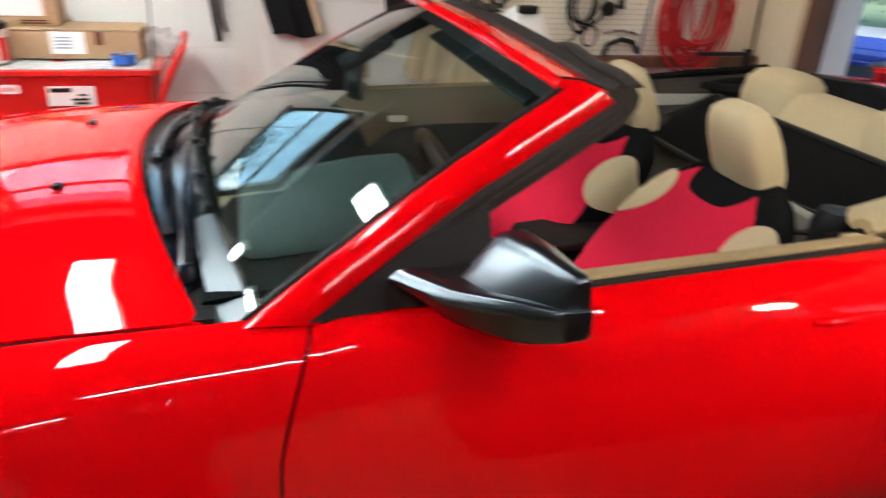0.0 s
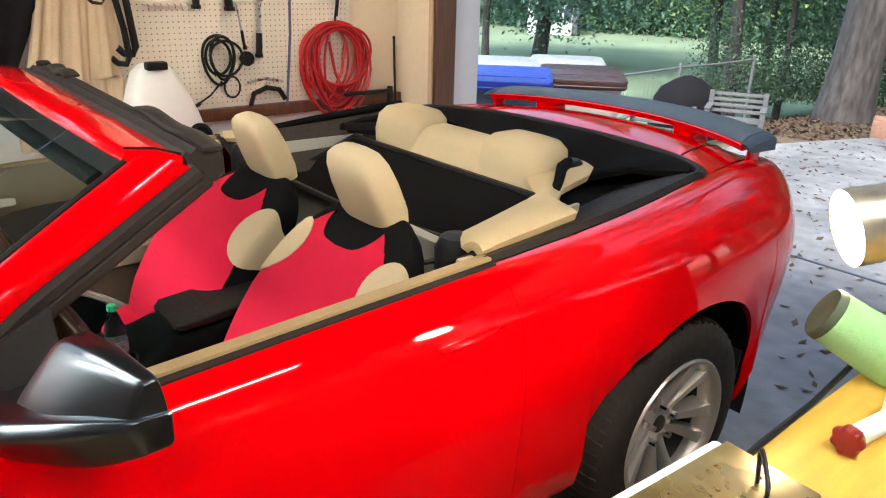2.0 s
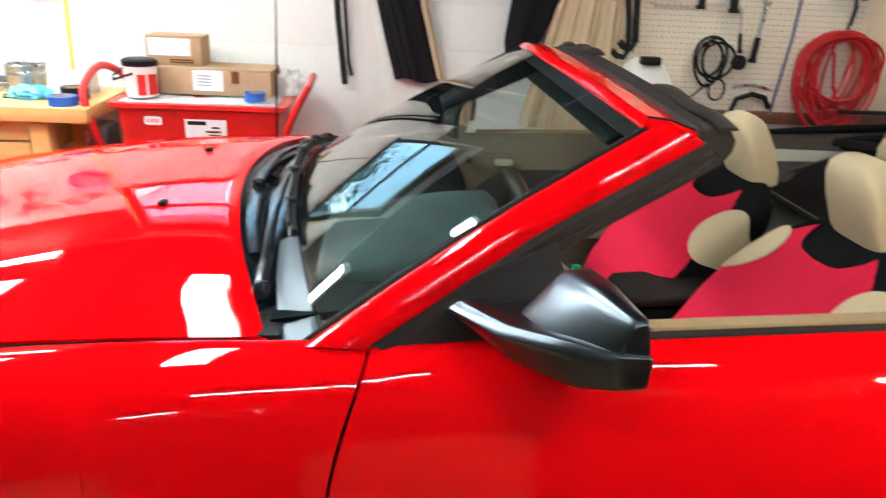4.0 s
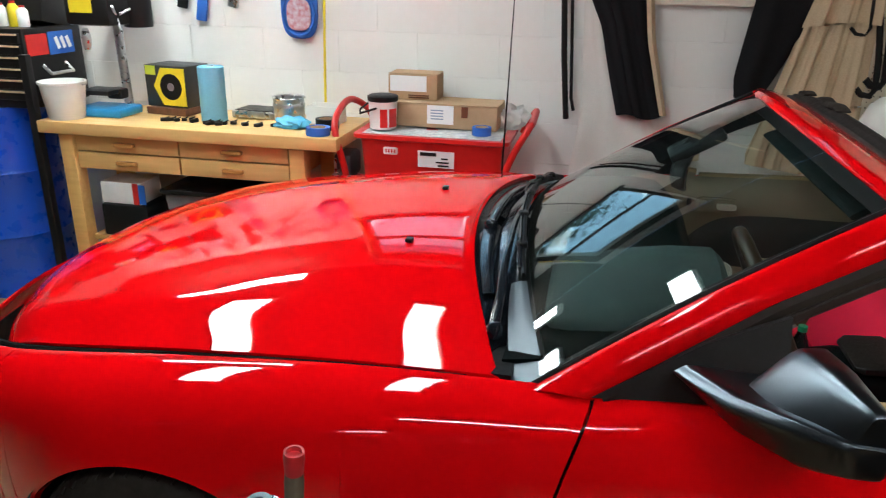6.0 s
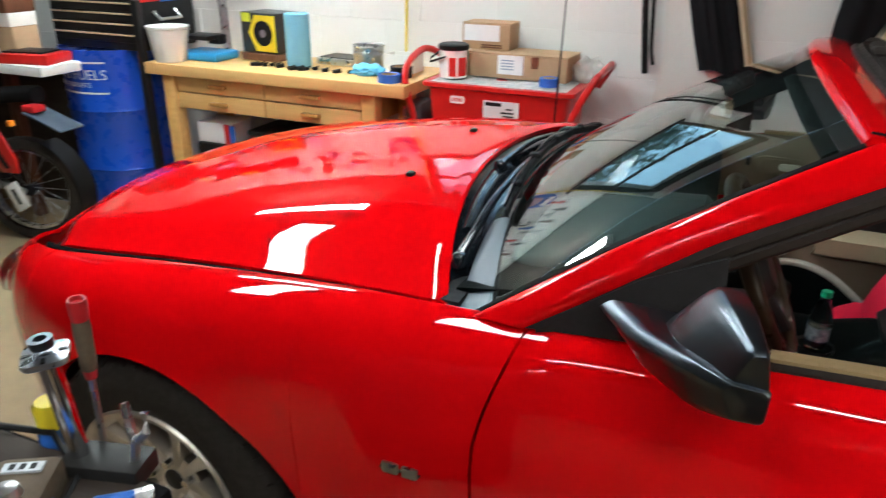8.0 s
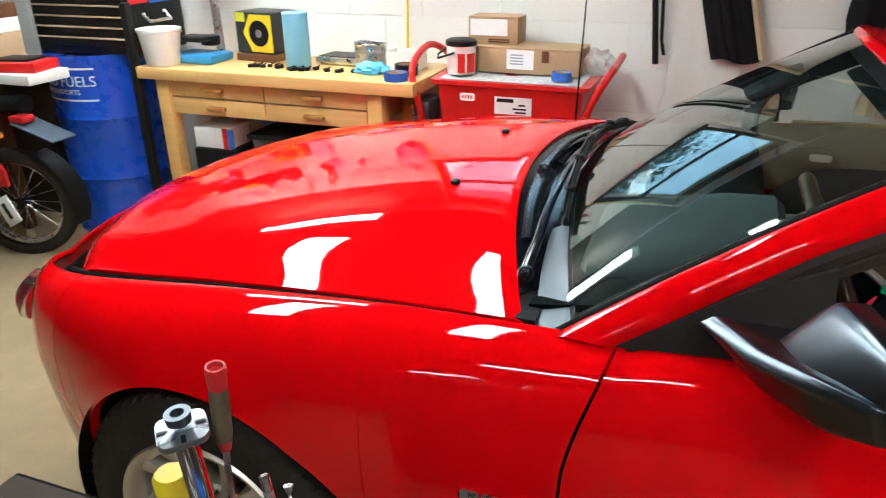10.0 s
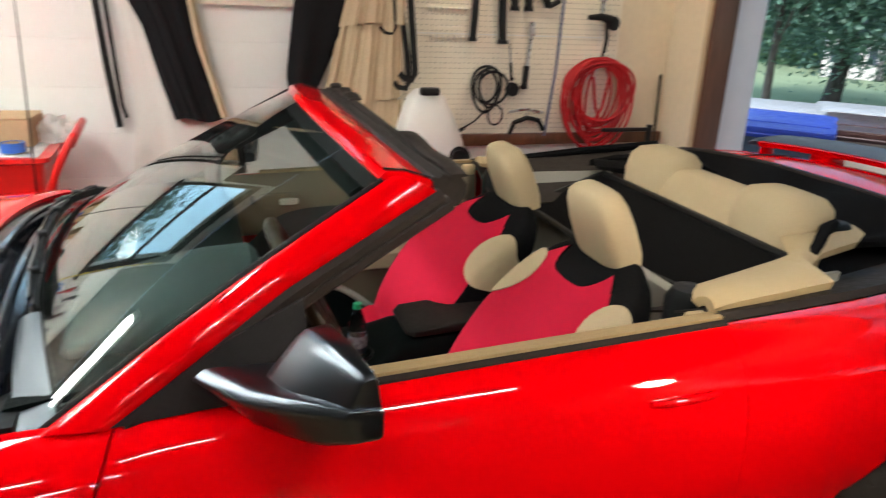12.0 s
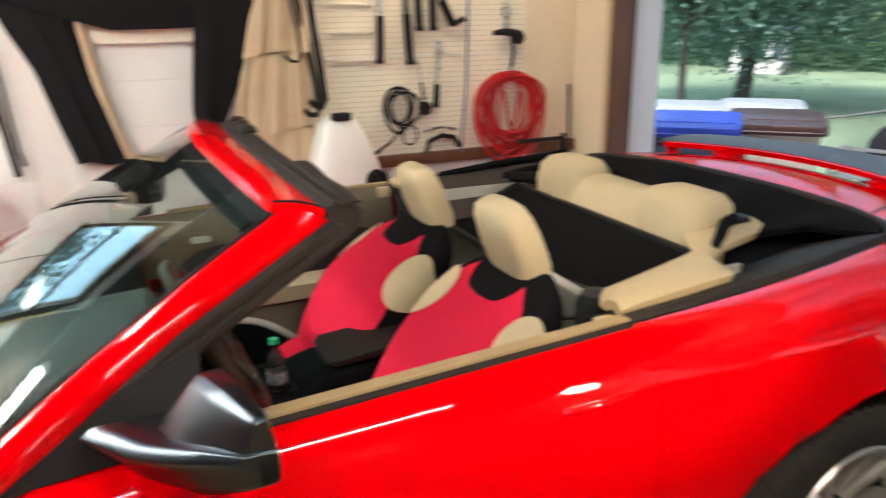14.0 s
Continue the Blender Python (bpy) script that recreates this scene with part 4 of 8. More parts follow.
MIR = part("inside_mirror", loft([[MC + Vector((d + 0.25 * p[0], p[0], p[1])) for p in rounded(0.118 * k, 0.046 * k, 2.8, 24)] for d, k in ((-0.04, 0.5), (-0.028, 0.85), (0.0, 1.0), (0.006, 0.97))]), BLACK_PLASTIC, CAR, "black inside mirror on a stalk")
part("mirror_pane", loft([[MC + Vector((0.008 + d + 0.25 * p[0], p[0], p[1])) for p in rounded(0.107, 0.040, 2.8, 24)] for d in (0.0, 0.002)]), MIRROR, MIR)
part("mirror_stalk", tube([MC + Vector((-0.03, 0, 0.01)), MC + Vector((-0.02, 0, 0.045)), MC + Vector((0.0, 0, 0.075))], 0.016, 8), BLACK_PLASTIC, MIR)
part("mirror_mount", box(MC + Vector((0.01, 0, 0.072)), (0.15, 0.12, 0.028), ry=-31), BLACK_PLASTIC, MIR, bevel=0.01)

# lighter grey carries the light reflected at the cowl's corner
CORNER = material("cowl_corner_sheen", (0.10, 0.118, 0.135), 0.36, metal=0.35)
# cowl seal, leaf screens and the two wipers lying along the foot of the glass
bm = tube([cowl_point(0.04, v) + Vector((0, 0, 0.006)) for v in span(-0.96, 0.96, 50)], 0.006, 8)
part("cowl_seal", bm, BLACK_PLASTIC, CAR, "black seal or shade strip along the bonnet edge")
for v0, v1 in ((-0.62, -0.12), (-0.02, 0.50)):
    bm = sheet(lambda u, v: cowl_point(u, v) + Vector((0, 0, 0.004 + 0.010 * math.sin(math.pi * (u - 0.22) / 0.33))), span(0.22, 0.55, 8), span(v0, v1, 14))
    part("cowl_grille", bm, COWL, CAR, "raised glossy grille of the cowl", solid=0.004)


def wiper_line(t, pts, lift):
    """A point along a wiper: pts are (u, v) places on the cowl, lift its height there."""
    k = t * (len(pts) - 1)
    i = min(len(pts) - 2, int(k))
    u, v = (pts[i][j] + (pts[i + 1][j] - pts[i][j]) * (k - i) for j in (0, 1))
    return cowl_point(u, v) + Vector((0, 0, lift))


for arm, blade in ((((0.28, -0.80), (0.50, -0.66), (0.72, -0.36), (0.84, 0.02)), ((0.93, -0.56), (0.97, -0.30), (0.93, 0.06), (0.86, 0.36))),
                   (((0.34, -0.16), (0.46, 0.10), (0.52, 0.24), (0.62, 0.52)), ((0.80, 0.18), (0.74, 0.44), (0.70, 0.66), (0.68, 0.90)))):
    rings = []
    for t in span(0, 1, 24):
        c, w = wiper_line(t, arm, 0.020 + 0.014 * math.sin(math.pi * t)), 0.013 - 0.006 * t
        rings.append([c + Vector((a, 0, b)) for a, b in rounded(w, 0.006, 3, 12)])
    W = part("wiper_arm", loft(rings), COWL, CAR, "glossy black wiper arm")
    part("wiper_pivot", lathe([(0, 0.030), (0.012, 0.028), (0.017, 0.020), (0.018, 0.0), (0, 0)], 18, m=Matrix.Translation(wiper_line(0.0, arm, 0.004))), COWL, W, "round pivot cap")
    rings = [[wiper_line(t, blade, 0.026) + Vector((a, 0, b)) for a, b in rounded(0.0055, 0.011, 3, 10)] for t in span(0, 1, 28)]
    part("wiper_blade", loft(rings), BLACK_PLASTIC, W, "black rubber wiper blade")
    part("blade_spine", tube([wiper_line(t, blade, 0.043 - 0.010 * abs(math.cos(2 * math.pi * t))) + Vector((-0.008, 0, 0)) for t in span(0.04, 0.96, 24)], 0.0055, 7), COWL, W, "blade carrier")
    for t in (0.22, 0.5, 0.78):
        part("blade_clip", box(wiper_line(t, blade, 0.038) + Vector((-0.004, 0, 0)), (0.024, 0.026, 0.014), rz=20), BLACK_PLASTIC, W, bevel=0.003)
for sign in (-1, 1):
    bm = sheet(lambda u, v: cowl_point(lerp([(0, 0.74), (1, 0.36)], v) + (0.99 - lerp([(0, 0.74), (1, 0.36)], v)) * u, sign * (0.56 + 0.435 * v)) + Vector((0, 0, 0.011 + 0.004 * math.sin(math.pi * u))), span(0.0, 1.0, 10), span(0.0, 1.0, 14))
    part("cowl_corner", bm, CORNER, CAR, "smooth end of the cowl, its sheen put into the grey", solid=0.004)
bm = tube([(0.47, 0.745, 0.955), (0.478, 0.747, 1.25), (0.49, 0.75, 1.75)], lambda t: 0.0045 - 0.0028 * t, 6)
part("antenna", bm, BLACK_PLASTIC, CAR, "thin black whip antenna")


# door mirrors: a flat-topped head rising out of a dark wedge-shaped foot
def mirror_ring(table, y, sign, shrink=1.0, times=2, k=0.13):
    ring = [Vector((lerp([(p[0], p[1]) for p in line], y), sign * y, lerp([(p[0], p[2]) for p in line], y))) for line in table]
    c = sum(ring, Vector()) / len(ring)
    return cut_corners([c + (p - c) * shrink for p in ring], times, k)


HEAD = (((0.87, 1.060, 1.045), (0.95, 1.090, 1.055), (1.045, 1.168, 1.072)), ((0.87, 1.132, 1.134), (0.95, 1.154, 1.141), (1.045, 1.190, 1.130)),
        ((0.87, 1.178, 1.139), (0.95, 1.195, 1.144), (1.045, 1.212, 1.134)), ((0.87, 1.182, 1.045), (1.045, 1.222, 1.072)))
FOOT = (((0.825, 0.985, 1.022), (0.92, 1.055, 0.998), (1.0, 1.125, 1.003), (1.05, 1.178, 1.030)), ((0.825, 0.962, 1.040), (0.92, 1.026, 1.042), (1.0, 1.098, 1.062), (1.05, 1.162, 1.074)),
        ((0.825, 0.985, 1.058), (0.92, 1.045, 1.064), (1.0, 1.115, 1.082), (1.05, 1.172, 1.086)), ((0.825, 1.19, 1.05), (0.92, 1.21, 1.06), (1.05, 1.223, 1.084)), ((0.825, 1.19, 1.015), (0.92, 1.205, 0.998), (1.0, 1.215, 1.004), (1.05, 1.221, 1.032)))
for sign in (-1, 1):
    rings = [mirror_ring(HEAD, 0.868, sign, 0.80), mirror_ring(HEAD, 0.870, sign, 0.93)] + [mirror_ring(HEAD, y, sign) for y in span(0.876, 1.034, 8)] + [mirror_ring(HEAD, 1.041, sign, 0.95), mirror_ring(HEAD, 1.0445, sign, 0.84)]
    MIRR = part("door_mirror", loft(rings), SATIN, CAR, "satin black door mirror shell")
    rings = [mirror_ring(FOOT, y, sign, 1.0, 2, 0.11) for y in span(0.825, 1.042, 14)] + [mirror_ring(FOOT, 1.048, sign, 0.95, 2, 0.11), mirror_ring(FOOT, 1.0505, sign, 0.85, 2, 0.11)]
    part("mirror_foot", loft(rings), SATIN, MIRR, "satin black mirror foot")
    bm = sheet(lambda y, z: Vector((lerp([(0.87, 1.181), (1.045, 1.2195)], y) - 0.001, sign * y, z)), span(0.90, 1.012, 8), span(1.052, 1.122, 4))
    part("mirror_glass", bm, MIRROR, MIRR, solid=0.002)


# wheels
def wheel(x, sign):
    hub = Vector((x, sign * 0.80, WR * 1.03))
    m = pose(*hub, 90 if sign < 0 else -90) @ Matrix.Scale(1.03, 4)
    w = thing_part("wheel", x, sign)
    bm = lathe([(0.222, -0.105), (0.245, -0.116), (0.29, -0.112), (0.325, -0.098), (0.341, -0.075), (WR, -0.04), (WR, 0.04), (0.341, 0.075), (0.325, 0.098), (0.29, 0.112), (0.245, 0.116), (0.222, 0.105)], 64, m=m)
    tyre = part("tyre", bm, RUBBER, w, "black treaded tyre")
    bm = bmesh.new()
    for g in range(60):
        a = 2 * math.pi * g / 60
        for side in (-1, 1):
            p0 = m @ Vector((0.3455 * math.cos(a), 0.3455 * math.sin(a), side * 0.015))
            p1 = m @ Vector((0.330 * math.cos(a + 0.06), 0.330 * math.sin(a + 0.06), side * 0.094))
            tube([p0, (p0 + p1) / 2 + (p0 - hub).normalized() * 0.006, p1], 0.0045, 4, bm)
    part("tread_ribs", bm, RUBBER, w, smooth=False)
    bm = lathe([(0.212, 0.052), (0.224, 0.060), (0.229, 0.108), (0.224, 0.115), (0.214, 0.112), (0.198, 0.094), (0.194, 0.070), (0.194, 0.052), (0.212, 0.052)], 56, m=m)
    rim = part("rim", bm, ALLOY, w, "machined alloy rim")
    # barrel colour set dark to carry the shade behind the spokes
    part("rim_barrel", lathe([(0.212, 0.050), (0.202, 0.050), (0.192, 0.0), (0.190, -0.10), (0.216, -0.10), (0.216, 0.046)], 48, m=m), DARK_METAL, w, "inside of the rim, darkened for the shade there")
    part("brake_disc", lathe([(0.03, -0.005), (0.165, -0.005), (0.165, 0.012), (0.03, 0.012)], 40, m=m), DARK_METAL, w)
    part("hub_disc", lathe([(0.0, 0.052), (0.060, 0.052), (0.074, 0.048), (0.078, 0.02)], 32, m=m), ALLOY, w)
    part("hub_cap", lathe([(0.0, 0.062), (0.022, 0.061), (0.027, 0.057), (0.028, 0.050)], 28, m=m), DARK_METAL, w, "dark centre cap")
    for k in range(5):
        a = 2 * math.pi * k / 5 + 0.98
        for d in (-1, 1):
            def q(r, off, z):
                return m @ Vector((r * math.cos(a) - off * math.sin(a), r * math.sin(a) + off * math.cos(a), z))
            rows = ((0.040, 0.015, 0.012, 0.01, 0.052), (0.080, 0.021, 0.0135, 0.012, 0.062), (0.13, 0.032, 0.0165, 0.02, 0.078), (0.175, 0.043, 0.0205, 0.03, 0.092), (0.206, 0.050, 0.026, 0.04, 0.101))
            bm = loft([[q(r, d * f - wd, z0), q(r, d * f + wd, z0), q(r, d * f + wd * 0.86, z1), q(r, d * f - wd * 0.86, z1)] for r, f, wd, z0, z1 in rows])
            part("spoke", bm, ALLOY, w, "flat machined spoke", bevel=0.002)
        a = 2 * math.pi * k / 5 + 0.98
        part("wheel_nut", rod(m @ Vector((0.055 * math.cos(a + 0.63), 0.055 * math.sin(a + 0.63), 0.045)), m @ Vector((0.055 * math.cos(a + 0.63), 0.055 * math.sin(a + 0.63), 0.075)), 0.011, n=6), CHROME, w, smooth=False)


def thing_part(name, x, sign):
    bm = lathe([(0.0, -0.09), (0.19, -0.09), (0.19, -0.08), (0.0, -0.08)], 24, m=pose(x, sign * 0.80, WR, 90 if sign < 0 else -90))
    return part(name, bm, DARK_METAL, CAR, "five-spoke alloy wheel with a worn tyre")


for x in (-0.02, WB - 0.042):
    for sign in (-1, 1):
        wheel(x, sign)
BADGE = part("fender_badge", box((0.632, -0.9085, 0.648), (0.085, 0.006, 0.004)), DARK_METAL, CAR, "small dark chrome fender badge", bevel=0.001)
for x, w in ((0.612, 0.036), (0.654, 0.034)):
    part("badge_shape", box((x, -0.911, 0.652), (w, 0.008, 0.026)), STEEL, BADGE, bevel=0.004)

# ---- inside the car ----
DOOR_TAUPE = material("taupe_door_vinyl", (0.15, 0.115, 0.075), 0.6, grain=0.25, scale=200, bump=0.12, bump_scale=500, patch=0.15, patch_scale=5)
ARM_TAN = material("tan_armrest_vinyl", (0.36, 0.28, 0.18), 0.55, grain=0.25, scale=200, bump=0.12, bump_scale=500)
PALE_CHROME = material("satin_chrome", (0.62, 0.58, 0.50), 0.38, metal=0.6)
bm = box((1.55, 0, 0.28), (2.6, 1.62, 0.06))
part("floor_pan", bm, BLACK_CLOTH, CAR, "black carpeted floor", bevel=0.02)
bm = box((0.66, 0, 0.62), (0.05, 1.5, 0.66))
part("bulkhead", bm, BLACK_PLASTIC, CAR)
for sign in (-1, 1):
    # door cards: grey top, brown armrest band, tan map pocket
    bm = sheet(lambda x, k: Vector((x, sign * ((0.755, 0.735, 0.730, 0.745, 0.750)[k] - 0.01 * (x > 1.9)), (curve(TOP_Z, x) + 0.004, 0.955, 0.88, 0.80, 0.76)[k])), span(0.86, 2.03, 16), range(5))
    CARD = part("door_card", bm, DOOR_TAUPE, CAR, "taupe upper door card", solid=0.015)
    bm = sheet(lambda x, k: Vector((x, sign * (0.745, 0.70, 0.675, 0.68, 0.745)[k], (0.70, 0.695, 0.67, 0.62, 0.59)[k])), span(1.42, 2.0, 12), range(5))
    part("armrest", bm, ARM_TAN, CARD, "padded tan armrest ledge", solid=0.01)
    bm = sheet(lambda x, t: Vector((x, sign * (0.722 - 0.018 * math.sin(math.pi * t)), 0.66 + (curve([(1.10, 0.69), (1.16, 0.745), (1.24, 0.82), (1.37, 0.872), (1.60, 0.882), (2.0, 0.875)], x) - 0.66) * t)), span(1.10, 2.0, 24), span(0, 1, 6))
    part("door_inlay", bm, BLACK_TRIM, CARD, "dark arched inlay of the door card", solid=0.008)
    bm = loft([[Vector((1.255 + p[0], sign * y, 0.625 + p[1])) for p in rounded(0.10, 0.058, 3, 24)] for y in (0.74, 0.705)])
    part("speaker_cover", bm, GREY_TRIM, CARD, "grey speaker cover low in the door")
    bm = sheet(lambda x, k: Vector((x, sign * (0.745, 0.725, 0.735, 0.75)[k], (0.66, 0.58, 0.42, 0.30)[k])), span(0.86, 2.03, 10), range(4))
    part("map_pocket", bm, DOOR_TAUPE, CARD, solid=0.012)
    bm = loft([[Vector((1.262 + p[0], sign * y, 0.892 + p[1])) for p in rounded(0.072, 0.030, 5, 24)] for y in (0.745, 0.709)])
    part("handle_bezel", bm, DOOR_TAUPE, CARD, "tan handle surround")
    bm = loft([[Vector((1.266 + p[0], sign * y, 0.892 + p[1])) for p in rounded(0.062, 0.022, 5, 24)] for y in (0.712, 0.7055)])
    part("handle_recess", bm, BROWN_TRIM, CARD, "dark recess behind the handle")
    bm = loft([[Vector((1.296 + p[0], sign * y, 0.892 + p[1])) for p in rounded(0.034, 0.012, 4, 16)] for y in (0.707, 0.696)])
    part("door_pull", bm, PALE_CHROME, CARD, "chrome door release")
    arc = smooth([(1.16, sign * 0.70, 0.40), (1.23, sign * 0.70, 0.495), (1.31, sign * 0.70, 0.55), (1.40, sign * 0.70, 0.558), (1.50, sign * 0.70, 0.522), (1.62, sign * 0.70, 0.43), (1.72, sign * 0.70, 0.34)], 5)
    part("pocket_edge", tube(arc, 0.013, 8), GREY_TRIM, CARD, "pale grey arched edge of the door pocket")
    bm = sheet(lambda k, t: Vector((arc[k].x, sign * 0.705, arc[k].z + (0.28 - arc[k].z) * t)), range(len(arc)), (0.0, 0.5, 1.0))
    part("pocket_face", bm, DASH, CARD, "black lower face of the door pocket", solid=0.006)
    part("lock_knob", box((1.165, sign * 0.708, 0.90), (0.016, 0.012, 0.03)), BLACK_PLASTIC, CARD, bevel=0.003)

# dashboard with twin brows
def dash_point(u, v):
    y = v * 0.70
    brow = 0.03 * (math.exp(-((abs(y) - 0.37) / 0.2) ** 4))
    prof = [(0.66, 0.955), (0.80, 0.975 + brow * 0.5), (0.95, 0.985 + brow), (1.04, 0.975 + brow), (1.075, 0.945 + brow), (1.06, 0.86), (1.07, 0.74), (1.02, 0.58), (0.92, 0.5)]
    i = min(len(prof) - 2, int(u * (len(prof) - 1)))
    k = u * (len(prof) - 1) - i
    return Vector((prof[i][0] + (prof[i + 1][0] - prof[i][0]) * k + 0.03 * (1 - abs(v)), y, prof[i][1] + (prof[i + 1][1] - prof[i][1]) * k))


DASHB = part("dashboard", sheet(dash_point, span(0, 1, 24), span(-1, 1, 36)), DASH, CAR, "black dashboard with two brows", solid=0.015)
for y in (-0.5, -0.22, 0.22, 0.5):
    for k in range(5):
        part("vent_slat", box((1.078, y, 0.845 + 0.014 * k), (0.012, 0.10, 0.005)), BLACK_PLASTIC, DASHB)
for k in range(6):
    part("defroster_slat", box((0.74 + 0.012 * k, 0.33, 0.972 + 0.001 * k), (0.005, 0.20, 0.004)), BLACK_PLASTIC, DASHB)
for y, r in ((-0.46, 0.07), (-0.28, 0.07)):
    part("gauge", lathe([(0, 0.0), (r, 0.0), (r, 0.02), (r - 0.008, 0.022), (r - 0.01, 0.004)], 28, m=pose(1.066, y, 0.895, 0, 80, 0)), STEEL, DASHB)
rings = []
for x, w, h in ((0.735, 0.17, 0.012), (0.75, 0.195, 0.035), (0.84, 0.20, 0.062), (0.92, 0.195, 0.088), (1.0, 0.19, 0.105), (1.085, 0.185, 0.112), (1.098, 0.175, 0.104), (1.06, 0.16, 0.09)):
    rings.append([Vector((x, -0.385 + w * math.cos(a), 0.975 + h * math.sin(a) ** 0.8)) for a in span(0.0, math.pi, 24)])
# teal-grey carries the light that lies on the hood
part("binnacle_hood", sheet(lambda i, k: rings[i][k], range(len(rings)), range(25)), material("binnacle_lit_grey", (0.024, 0.034, 0.034), 0.5, grain=0.4, scale=300, bump=0.15, bump_scale=600, spec=0.15), DASHB, "arched teal-grey hood over the gauges", solid=0.006)
# steering wheel
SW = pose(1.216, -0.385, 0.972, 0, 64, 0)
bm = tube([SW @ Vector((0.187 * math.cos(a), 0.187 * math.sin(a), 0)) for a in span(0, 2 * math.pi, 40)[:-1]], 0.0165, 12, closed=True)
STEER = part("steering_wheel", bm, material("worn_wheel_leather", (0.016, 0.008, 0.004), 0.34, grain=0.4, scale=60, second=(0.03, 0.016, 0.008), spec=0.3), CAR, "dark brown leather steering wheel")
for a in (0.25, math.pi - 0.25, -math.pi / 2):
    part("wheel_spoke", tube([SW @ Vector((r * math.cos(a), r * math.sin(a), -0.02 * (1 - r / 0.18))) for r in (0.04, 0.10, 0.182)], 0.014, 8), BLACK_TRIM, STEER)
part("airbag_pad", lathe([(0, 0.02), (0.05, 0.018), (0.068, 0.0), (0.06, -0.04)], 24, m=SW), BLACK_TRIM, STEER)
part("steering_column", rod(SW @ Vector((0, 0, -0.03)), SW @ Vector((0, 0, -0.15)), 0.034, 0.044, 20), BLACK_TRIM, CAR, "black steering column shroud")
# centre console
bm = loft([[Vector((x, p[0], zc + p[1])) for p in rounded(w, h, 5, 20)] for x, w, h, zc in ((1.0, 0.17, 0.15, 0.50), (1.2, 0.17, 0.15, 0.50), (1.44, 0.17, 0.15, 0.50), (1.52, 0.105, 0.15, 0.545), (1.95, 0.105, 0.15, 0.55))])
CONSOLE = part("centre_console", bm, DASH, CAR, "black centre console")
bm = loft([[Vector((x, p[0] - 0.01, zc + p[1])) for p in rounded(w, h, 7, 28)] for x, w, h, zc in ((1.53, 0.08, 0.006, 0.706), (1.55, 0.10, 0.013, 0.709), (1.75, 0.10, 0.017, 0.722), (1.90, 0.095, 0.016, 0.728))])
part("console_lid", bm, material("worn_console_vinyl", (0.009, 0.007, 0.006), 0.62, spec=0.2, grain=0.4, scale=200, bump=0.1, bump_scale=500), CONSOLE, "padded black armrest lid")
part("gear_lever", tube([(1.28, 0.0, 0.64), (1.29, 0.0, 0.74)], 0.009), CHROME, CONSOLE)
part("gear_knob", lathe([(0, 0.03), (0.018, 0.025), (0.024, 0.0), (0.014, -0.025)], 16, m=pose(1.292, 0, 0.755)), BLACK_PLASTIC, CONSOLE)
part("cup_ring", lathe([(0.04, 0), (0.046, 0.004), (0.046, -0.02)], 24, m=pose(1.388, -0.075, 0.655)), BLACK_PLASTIC, CONSOLE)


